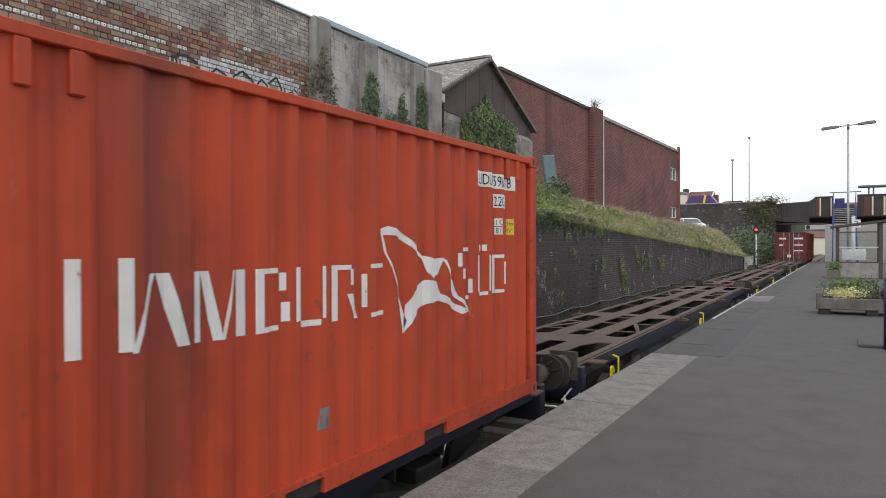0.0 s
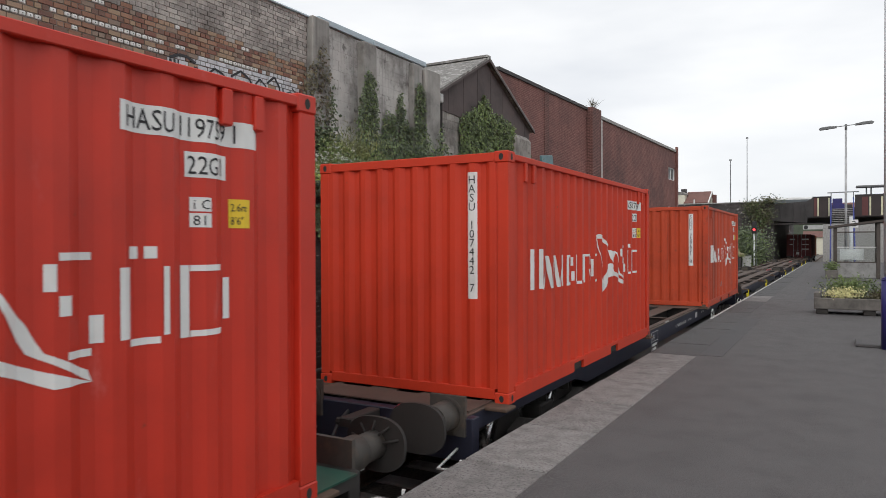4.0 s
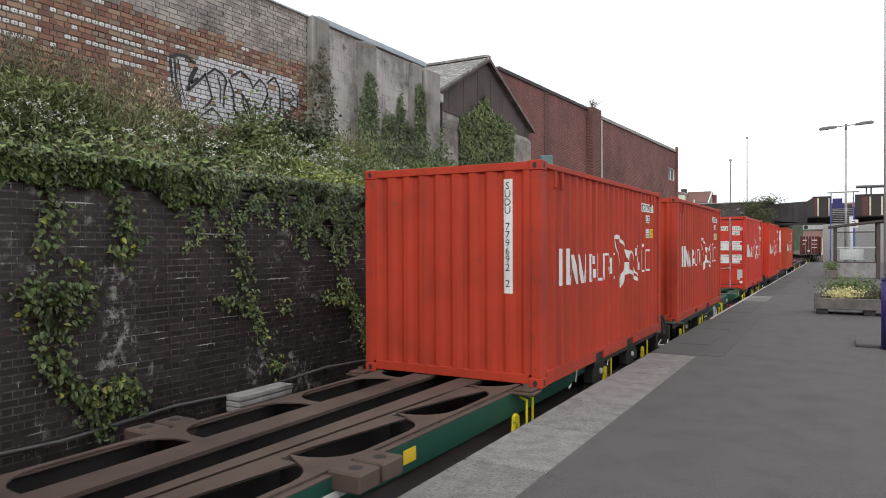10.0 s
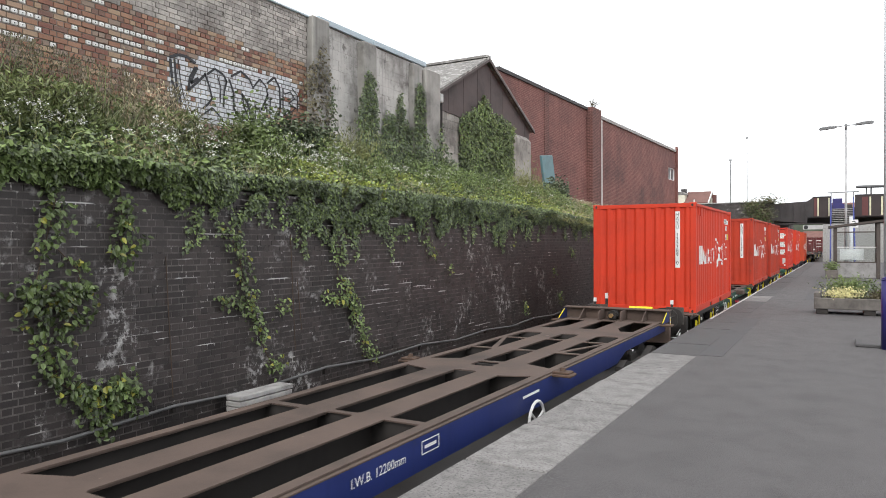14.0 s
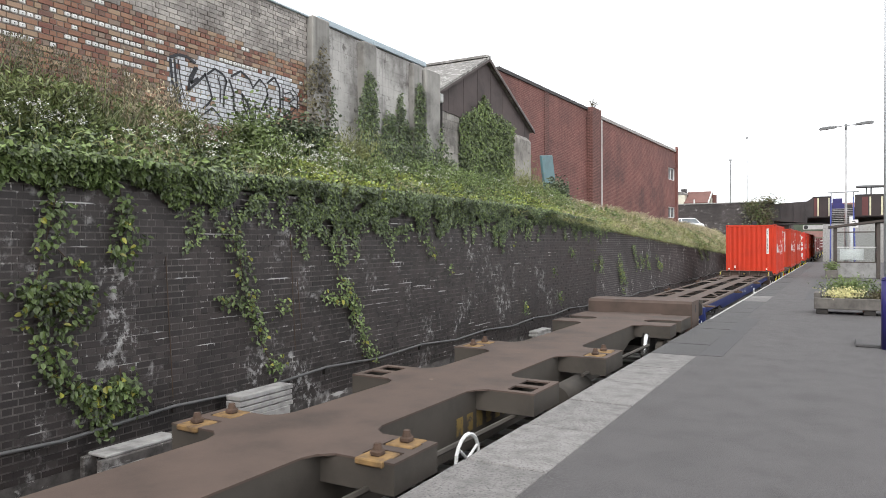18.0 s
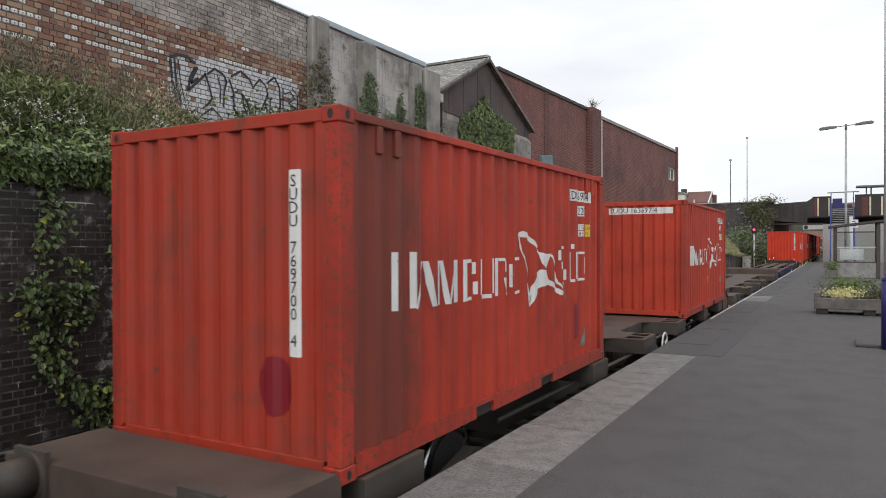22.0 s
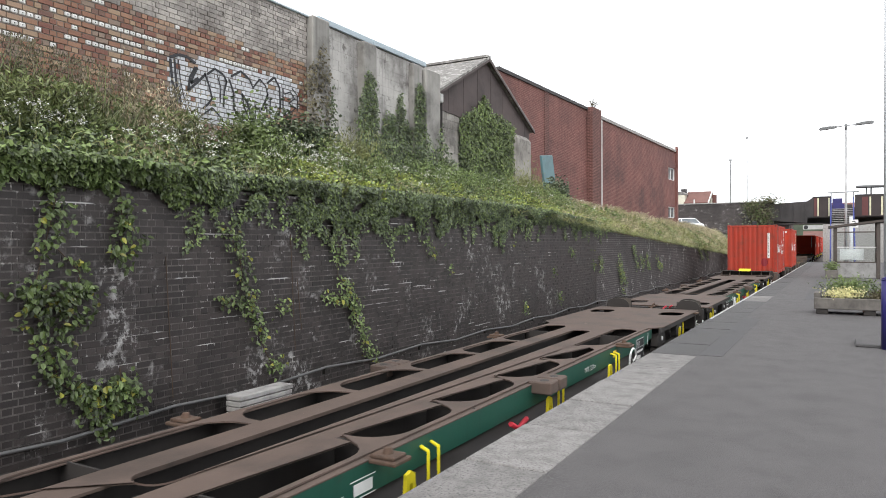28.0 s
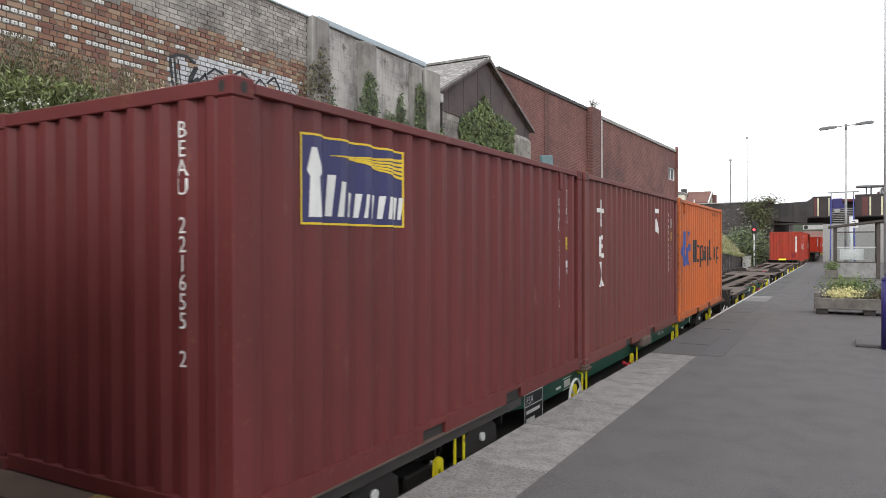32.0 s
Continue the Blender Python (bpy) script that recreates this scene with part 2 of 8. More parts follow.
def bend(y):
    """The line and the platform's edge swing slowly to one side as they go away."""
    return 0.004 * max(0.0, y - 4.0)


TRAIN = []


def on_train(ob, u, z, half=3.0):
    TRAIN.append((ob, u, z, half))
    ob.matrix_basis = pose(TRACK_X, u, z)
    return ob


# ---- containers ----
PITCH, DEEP = 0.2785, 0.036


def rib(y, y0, pitch=PITCH):
    """How far the corrugated sheet lies behind its crest."""
    k = ((y - y0) % pitch) / pitch
    if k < 0.26:
        return 0.0
    if k < 0.50:
        return DEEP * (k - 0.26) / 0.24
    if k < 0.76:
        return DEEP
    return DEEP * (1 - k) / 0.24


def breaks(y0, y1, pitch=PITCH):
    ys, k = [y0], 0
    while y0 + k * pitch < y1:
        ys += [y0 + (k + c) * pitch for c in (0.0, 0.26, 0.50, 0.76)]
        k += 1
    return sorted({round(min(max(y, y0), y1), 5) for y in ys} | {y1})


def ribbed(bm, a0, a1, z0, z1, place, pitch=PITCH, start=None):
    """A corrugated sheet; place(a, depth, z) gives the point."""
    st = a0 if start is None else start
    ys = breaks(a0, a1, pitch)
    cols = [[bm.verts.new(place(a, rib(a, st, pitch), z)) for z in (z0, z1)] for a in ys]
    for c, d in zip(cols, cols[1:]):
        bm.faces.new((c[0], d[0], d[1], c[1]))
    return bm


SIDE0, SIDE1 = 0.158, C_LEN - 0.158
END0, END1 = -C_WID / 2 + 0.128, C_WID / 2 - 0.128
END_PITCH = 0.2326


def side_place(a, d, z):
    return (C_WID / 2 - 0.024 - d, a, z)


def end_place(a, d, z):
    return (a, 0.012 + d, z)


def lay(shapes, where, lift=0.004):
    """Flat painted shapes, bent onto the corrugated side ('side') or end ('end') or left flat ('flat' side, 'door' end)."""
    bm = bmesh.new()
    for lp in shapes:
        tmp = [bm.verts.new((a, z, 0)) for a, z in lp]
        try:
            bm.faces.new(tmp)
        except ValueError:
            pass
    bmesh.ops.triangulate(bm, faces=bm.faces)
    return bend_onto(bm, where, lift)


def bend_onto(bm, where, lift=0.004):
    if where in ("side", "end"):
        lo = min(v.co.x for v in bm.verts)
        hi = max(v.co.x for v in bm.verts)
        a0, a1, pit = (SIDE0, SIDE1, PITCH) if where == "side" else (END0, END1, END_PITCH)
        for a in breaks(a0, a1, pit):
            if lo < a < hi:
                bmesh.ops.bisect_plane(bm, geom=bm.verts[:] + bm.edges[:] + bm.faces[:], plane_co=(a, 0, 0), plane_no=(1, 0, 0), dist=1e-5)
        for v in bm.verts:
            a, z = v.co.x, v.co.y
            d = rib(a, a0, pit)
            x, y, zz = side_place(a, d, z) if where == "side" else end_place(a, d, z)
            v.co = (x + lift, y, zz) if where == "side" else (x, y - lift, zz)
    else:
        for v in bm.verts:
            a, z = v.co.x, v.co.y
            v.co = (C_WID / 2 + lift, a, z) if where == "flat" else (a, 0.03 - lift, z)
    bmesh.ops.recalc_face_normals(bm, faces=bm.faces)
    want = Vector((1, 0, 0)) if where in ("side", "flat") else Vector((0, -1, 0))
    if sum((f.normal.dot(want) for f in bm.faces)) < 0:
        bmesh.ops.reverse_faces(bm, faces=bm.faces)
    return bm


def rect(a0, a1, z0, z1, lean=0.0):
    return [(a0, z0), (a1, z0), (a1 + lean, z1), (a0 + lean, z1)]


def bars(a, z, h, n, w, gap):
    return [rect(a + i * (w + gap), a + i * (w + gap) + w, z, z + h) for i in range(n)]


def letters(text, size, a, z, step=0.0, down=False):
    """The built-in font as a flat mesh; down: one character below the other."""
    bm = bmesh.new()
    for i, ch in enumerate(text if down else [text]):
        if ch == " ":
            continue
        cu = bpy.data.curves.new("t", "FONT")
        cu.body, cu.size, cu.resolution_u = ch, size, 2
        if down:
            cu.align_x = "CENTER"
        tmp = new("t", cu)
        bpy.context.view_layer.update()
        me = bpy.data.meshes.new_from_object(tmp.evaluated_get(bpy.context.evaluated_depsgraph_get()))
        b2 = bmesh.new()
        b2.from_mesh(me)
        for v in b2.verts:
            v.co = (a + v.co.x, z + v.co.y - (i * step if down else 0), 0)
        me2 = bpy.data.meshes.new("t2")
        b2.to_mesh(me2)
        b2.free()
        bm.from_mesh(me2)
        bpy.data.objects.remove(tmp)
        bpy.data.curves.remove(cu)
        bpy.data.meshes.remove(me)
        bpy.data.meshes.remove(me2)
    return bm


def flag_shapes(a, z, k, h=1.0):
    """The line's plain flag emblem as bent strips in a unit box."""
    s = [[(0.0, 0.972), (0.05, 1.0), (0.172, 0.967), (0.226, 0.925), (0.418, 0.727), (0.542, 0.688), (0.652, 0.70), (0.606, 0.535), (0.52, 0.494), (0.45, 0.565), (0.418, 0.693), (0.30, 0.787), (0.207, 0.871), (0.118, 0.916), (0.016, 0.922)],
         [(0.0, 0.955), (0.026, 0.922), (0.049, 0.749), (0.222, 0.198), (0.24, 0.122), (0.214, 0.0), (0.179, 0.278), (0.032, 0.767)],
         [(0.214, 0.0), (0.233, 0.27), (0.316, 0.406), (0.436, 0.489), (0.583, 0.466), (0.627, 0.334), (0.836, 0.191), (1.0, 0.094), (0.86, 0.095), (0.763, 0.172), (0.617, 0.262), (0.456, 0.256), (0.335, 0.198)],
         [(0.628, 0.702), (0.672, 0.672), (0.787, 0.44), (0.836, 0.287), (0.985, 0.162), (1.0, 0.094), (0.786, 0.293), (0.694, 0.569)]]
    return [[(a + k * 1.415 * x, z + h * y) for x, y in lp] for lp in s]


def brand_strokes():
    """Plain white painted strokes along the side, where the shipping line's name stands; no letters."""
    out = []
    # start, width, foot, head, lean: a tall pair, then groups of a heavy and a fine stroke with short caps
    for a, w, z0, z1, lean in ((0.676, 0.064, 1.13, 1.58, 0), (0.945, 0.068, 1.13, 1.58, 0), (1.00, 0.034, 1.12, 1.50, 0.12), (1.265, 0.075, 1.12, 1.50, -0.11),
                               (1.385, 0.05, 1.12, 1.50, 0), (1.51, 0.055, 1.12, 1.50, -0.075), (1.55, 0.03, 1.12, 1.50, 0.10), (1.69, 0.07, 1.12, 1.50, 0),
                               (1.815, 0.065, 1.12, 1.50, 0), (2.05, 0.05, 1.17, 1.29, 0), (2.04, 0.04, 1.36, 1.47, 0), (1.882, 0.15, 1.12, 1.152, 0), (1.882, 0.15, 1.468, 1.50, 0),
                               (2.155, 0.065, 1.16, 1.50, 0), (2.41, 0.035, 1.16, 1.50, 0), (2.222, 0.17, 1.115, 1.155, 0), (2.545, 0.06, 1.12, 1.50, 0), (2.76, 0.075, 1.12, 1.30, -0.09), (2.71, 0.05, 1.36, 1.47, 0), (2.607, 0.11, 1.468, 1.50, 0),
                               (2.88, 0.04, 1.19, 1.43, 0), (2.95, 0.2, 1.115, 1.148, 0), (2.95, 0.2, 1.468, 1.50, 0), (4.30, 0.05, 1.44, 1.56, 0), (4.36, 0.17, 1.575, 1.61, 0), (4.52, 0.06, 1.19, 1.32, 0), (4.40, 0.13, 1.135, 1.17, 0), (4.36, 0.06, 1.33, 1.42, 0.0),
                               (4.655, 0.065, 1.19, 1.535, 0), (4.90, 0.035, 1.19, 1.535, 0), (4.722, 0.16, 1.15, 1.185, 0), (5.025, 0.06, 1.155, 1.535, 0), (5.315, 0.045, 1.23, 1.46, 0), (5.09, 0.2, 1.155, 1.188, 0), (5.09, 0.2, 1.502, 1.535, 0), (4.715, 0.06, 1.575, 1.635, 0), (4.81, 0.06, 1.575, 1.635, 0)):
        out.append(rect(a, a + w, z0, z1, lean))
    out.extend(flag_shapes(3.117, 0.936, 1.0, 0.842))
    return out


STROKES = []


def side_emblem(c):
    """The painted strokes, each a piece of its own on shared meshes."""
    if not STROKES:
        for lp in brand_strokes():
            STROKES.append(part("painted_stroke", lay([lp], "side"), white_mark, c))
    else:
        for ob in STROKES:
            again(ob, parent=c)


def rod_between(bm, x, y, z0, z1, r=0.017):
    return cyl(bm, (x, y, z0), (x, y, z1), r, n=8)


def plain_container(label, mat, u, name="shipping_container", near="front", group="containers on the train", decals=True, brackets=(0.45, 0.69, C_LEN - 0.78, C_LEN - 0.54)):
    c = thing(name, label, "container", group=group)
    hw = C_WID / 2
    worn = WORN.get(mat, mat)
    worn = WORN.get(worn, worn)
    # frame
    for x in (-1, 1):
        for y in (0, 1):
            bm = bmesh.new()
            xa, xb = (hw - 0.13, hw - 0.004) if x > 0 else (-hw + 0.004, -hw + 0.13)
            ya, yb = (0.006, 0.16) if y == 0 else (C_LEN - 0.16, C_LEN - 0.006)
            box(bm, xa, xb, ya, yb, 0.118, C_HGT - 0.118, 0.008)
            part("corner_post", bm, worn, c)
            for zc in (0.0, C_HGT - 0.118):
                bm = bmesh.new()
                xa2, xb2 = (hw - 0.162, hw) if x > 0 else (-hw, -hw + 0.162)
                ya2, yb2 = (0.0, 0.178) if y == 0 else (C_LEN - 0.178, C_LEN)
                box(bm, xa2, xb2, ya2, yb2, zc, zc + 0.118, 0.01)
                # dark discs on the outer faces, painting the shade inside the apertures
                xo = xb2 + 0.001 if x > 0 else xa2 - 0.001
                ring = [(ya2 + 0.089 + 0.026 * math.cos(q), zc + 0.058 + 0.036 * math.sin(q)) for q in [k * math.pi / 5 for k in range(10)]]
                f = bm.faces.new([bm.verts.new((xo, a, b)) for a, b in ring])
                f.material_index = 1
                if x < 0:
                    f.normal_flip()
                yo = ya2 - 0.001 if y == 0 else yb2 + 0.001
                ring = [((xa2 + xb2) / 2 + 0.026 * math.cos(q), zc + 0.058 + 0.036 * math.sin(q)) for q in [k * math.pi / 5 for k in range(10)]]
                f = bm.faces.new([bm.verts.new((a, yo, b)) for a, b in ring])
                f.material_index = 1
                part("corner_casting", bm, (worn, dark_void), c)
    for x in (-1, 1):
        xa, xb = (hw - 0.07, hw - 0.004) if x > 0 else (-hw + 0.004, -hw + 0.07)
        part("top_rail", boxbm(xa, xb, 0.178, C_LEN - 0.178, C_HGT - 0.085, C_HGT - 0.022, 0.006), mat, c)
        lo, hi = 0.018, 0.165
        y0, y1 = 0.178, C_LEN - 0.178
        o = [(y0, lo), (2.03, lo), (2.03, 0.125), (2.40, 0.125), (2.40, lo), (C_LEN - 2.40, lo), (C_LEN - 2.40, 0.125), (C_LEN - 2.03, 0.125), (C_LEN - 2.03, lo), (y1, lo), (y1, hi), (y0, hi)]
        rail = part("bottom_rail", prism(bmesh.new(), o, xa, xb, axis="x"), worn, c)
        for a in (2.035, C_LEN - 2.395):
            # dark fill in the notch, painting the shade inside a fork pocket
            part("fork_pocket", boxbm(xa - 0.02 if x > 0 else xa + 0.03, xb - 0.03 if x > 0 else xb + 0.02, a, a + 0.36, lo, 0.12), dark_void, rail)
        bm = bmesh.new()
        ribbed(bm, SIDE0, SIDE1, 0.165, C_HGT - 0.085, (lambda a, d, z: side_place(a, d, z)) if x > 0 else (lambda a, d, z: (-side_place(a, d, z)[0], a, z)))
        if x < 0:
            bmesh.ops.reverse_faces(bm, faces=bm.faces)
        part("side_panel", bm, mat, c)
    part("roof_panel", boxbm(-hw + 0.05, hw - 0.05, 0.15, C_LEN - 0.15, C_HGT - 0.06, C_HGT - 0.03), mat, c)
    part("floor_panel", boxbm(-hw + 0.07, hw - 0.07, 0.15, C_LEN - 0.15, 0.10, 0.16), dark_void, c)
    for y in (0, 1):
        ya, yb = (0.008, 0.10) if y == 0 else (C_LEN - 0.10, C_LEN - 0.008)
        part("header", boxbm(-hw + 0.162, hw - 0.162, ya, yb, C_HGT - 0.105, C_HGT - 0.012, 0.006), mat, c)
        part("end_sill", boxbm(-hw + 0.162, hw - 0.162, ya, yb, 0.04, 0.15, 0.006), mat, c)
    bm = boxbm(-hw + 0.13, hw - 0.13, C_LEN - 0.06, C_LEN - 0.03, 0.15, C_HGT - 0.105)
    part("rear_panel", bm, mat, c)
    if near == "front":
        bm = bmesh.new()
        ribbed(bm, END0, END1, 0.15, C_HGT - 0.105, end_place, END_PITCH)
        part("front_panel", bm, mat, c)
    else:
        doors(c, mat)
    if decals:
        for a in brackets:
            part("lashing_bracket", boxbm(hw - 0.06, hw - 0.001, a, a + 0.075, C_HGT - 0.29, C_HGT - 0.087, 0.008), mat, c)
    on_train(c, u, DECK + 0.002)
    return c


def doors(c, mat):
    """The door end: two leaves with pressed panels, four locking bars, hinges and handles."""
    hw = C_WID / 2
    for s in (-1, 1):
        a0, a1 = (-hw + 0.15, -0.012) if s < 0 else (0.012, hw - 0.15)
        leaf = part("door", boxbm(a0, a1, 0.04, 0.075, 0.17, C_HGT - 0.125, 0.004), mat, c)
        for z0, z1 in ((0.24, 0.72), (0.80, 1.12), (1.20, 1.52), (1.60, 2.38)):
            part("pressed_panel", boxbm(a0 + 0.08, a1 - 0.06, 0.024, 0.042, z0, z1, 0.012), mat, leaf)
        part("seal", boxbm(a0 - 0.014 if s < 0 else a1 - 0.002, a0 + 0.002 if s < 0 else a1 + 0.014, 0.036, 0.07, 0.17, C_HGT - 0.125), gasket, leaf)
        part("seal", boxbm(a0, a1, 0.036, 0.07, C_HGT - 0.13, C_HGT - 0.108), gasket, leaf)
        part("seal", boxbm(a0, a1, 0.036, 0.07, 0.152, 0.172), gasket, leaf)
        mid = (a0 + a1) / 2
        for off, x in zip((-0.24, 0.20), (-0.52, -0.09) if s < 0 else (0.25, 0.68)):
            rod = part("locking_bar", rod_between(bmesh.new(), x, -0.005, 0.10, C_HGT - 0.06), steel, leaf, "galvanised locking bar")
            bm = bmesh.new()
            for z in (0.20, 0.30, 0.95, 1.60, C_HGT - 0.30, C_HGT - 0.18):
                box(bm, x - 0.035, x + 0.035, -0.012, 0.03, z - 0.022, z + 0.022)
            box(bm, x - 0.03, x + 0.03, -0.026, 0.012, 0.06, 0.14)
            box(bm, x - 0.03, x + 0.03, -0.026, 0.012, C_HGT - 0.12, C_HGT - 0.05)
            part("keeper", bm, steel, rod)
            bm = bmesh.new()
            cyl(bm, (x, -0.03, 0.76), (x + (0.34 if off < 0 else -0.34) * 0.9, -0.03, 0.73), 0.013, n=6)
            box(bm, x - 0.04, x + 0.04, -0.04, 0.0, 0.73, 0.79)
            part("door_handle", bm, steel, rod)
        for z in (0.35, 0.98, 1.62, 2.25):
            hx = a0 - 0.02 if s < 0 else a1 - 0.06
            part("hinge", boxbm(hx, hx + 0.08, 0.012, 0.045, z - 0.05, z + 0.05, 0.006), mat, leaf)
    part("seal", boxbm(-0.012, 0.012, 0.034, 0.06, 0.17, C_HGT - 0.125), gasket, c, "black rubber door seal")


def number_down(c, text, a, z_top, size=0.125, step=0.098, plate=True):
    if plate:
        n = len(text)
        part("number_strip", lay([rect(a - 0.056, a + 0.056, z_top - step * n + 0.02, z_top + 0.12)], "end", 0.003), white_mark, c, "white strip with a black serial number")
        part("number", bend_onto(letters(text, size, a, z_top, step, True), "end", 0.006), black_mark, c)
    else:
        part("number", bend_onto(letters(text, size, a, z_top, step, True), "end", 0.004), white_mark, c)


def narrow(bm, a, k):
    for v in bm.verts:
        v.co.x = a + (v.co.x - a) * k
    return bm


def data_stamps(c, a, z):
    """Small inspection plates: a white one over another, and a yellow height plate."""
    for z0, text in ((z + 0.085, "i C"), (z, "81")):
        part("stamp", lay([rect(a, a + 0.118, z0, z0 + 0.076)], "side", 0.003), white_mark, c)
        part("stamp_mark", bend_onto(letters(text, 0.075, a + 0.018, z0 + 0.012), "side", 0.006), black_mark, c)
    part("stamp", lay([rect(a + 0.27, a + 0.395, z, z + 0.163)], "side", 0.003), yellow_mark, c, "yellow height plate")
    for k, text in enumerate(("8'6\"", "2.6m")):
        part("stamp_mark", bend_onto(narrow(letters(text, 0.062, a + 0.285, z + 0.02 + 0.075 * k), a + 0.285, 0.72), "side", 0.006), black_mark, c)


def side_number(c, text, code, a1=5.56, z=2.19):
    """Number plates by the far end of the side."""
    a0 = a1 - 0.90
    part("number_strip", lay([rect(a0, a1, z, z + 0.145)], "side", 0.003), white_mark, c, "white strip with a black number")
    part("code_strip", lay([rect(a1 - 0.50, a1 - 0.22, z - 0.19, z - 0.055)], "side", 0.003), white_mark, c, "white strip with a black code")
    part("number", bend_onto(narrow(letters(text, 0.15, a0 + 0.03, z + 0.022), a0 + 0.03, 0.74), "side", 0.006), black_mark, c)
    part("number", bend_onto(narrow(letters(code, 0.14, a1 - 0.485, z - 0.172), a1 - 0.485, 0.78), "side", 0.006), black_mark, c)
    data_stamps(c, 5.09, 1.735)


# ---- wagons ----
def bogie(w, y, mat):
    """A two-axle bogie at y under a wagon."""
    b = part("bogie", boxbm(-0.95, 0.95, y - 0.22, y + 0.22, RAIL + 0.42, RAIL + 0.68, 0.02), dark_void, w, "dirty two-axle bogie")
    for s in (-1, 1):
        x = s * 1.02
        pr = [(y - 1.28, RAIL + 0.40), (y - 1.22, RAIL + 0.62), (y - 0.95, RAIL + 0.70), (y - 0.45, RAIL + 0.58), (y + 0.45, RAIL + 0.58), (y + 0.95, RAIL + 0.70),
              (y + 1.22, RAIL + 0.62), (y + 1.28, RAIL + 0.40), (y + 0.75, RAIL + 0.38), (y + 0.35, RAIL + 0.26), (y - 0.35, RAIL + 0.26), (y - 0.75, RAIL + 0.38)]
        bm = prism(bmesh.new(), pr, x - 0.06, x + 0.06, axis="x", holes=[[(y - 0.3 + 0.13 * math.cos(q), RAIL + 0.42 + 0.08 * math.sin(q)) for q in [k * math.pi / 4 for k in range(8)]],
                                                                       [(y + 0.3 + 0.13 * math.cos(q), RAIL + 0.42 + 0.08 * math.sin(q)) for q in [k * math.pi / 4 for k in range(8)]]])
        part("side_frame", bm, mat, b)
        for yy in (y - 0.9, y + 0.9):
            bm = cyl(bmesh.new(), (x - 0.02, yy, RAIL + 0.46), (x + s * 0.17, yy, RAIL + 0.46), 0.13, 0.11, n=12)
            part("axle_box", bm, frame_grey, b)
            bm = cyl(bmesh.new(), (x + s * 0.171, yy, RAIL + 0.46), (x + s * 0.20, yy, RAIL + 0.46), 0.055, n=8)
            part("axle_cap", bm, white_paint, b)
    for yy in (y - 0.9, y + 0.9):
        ax = part("wheelset", cyl(bmesh.new(), (-0.72, yy, RAIL + 0.46), (0.72, yy, RAIL + 0.46), 0.08, n=10), dark_void, b)
        for s in (-1, 1):
            bm = bmesh.new()
            cyl(bm, (s * 0.70, yy, RAIL + 0.46), (s * 0.82, yy, RAIL + 0.46), 0.46, n=28, mi=0)
            cyl(bm, (s * 0.822, yy, RAIL + 0.46), (s * 0.832, yy, RAIL + 0.46), 0.36, n=28, mi=1)
            part("wheel", bm, (bright_steel, dark_void), ax)


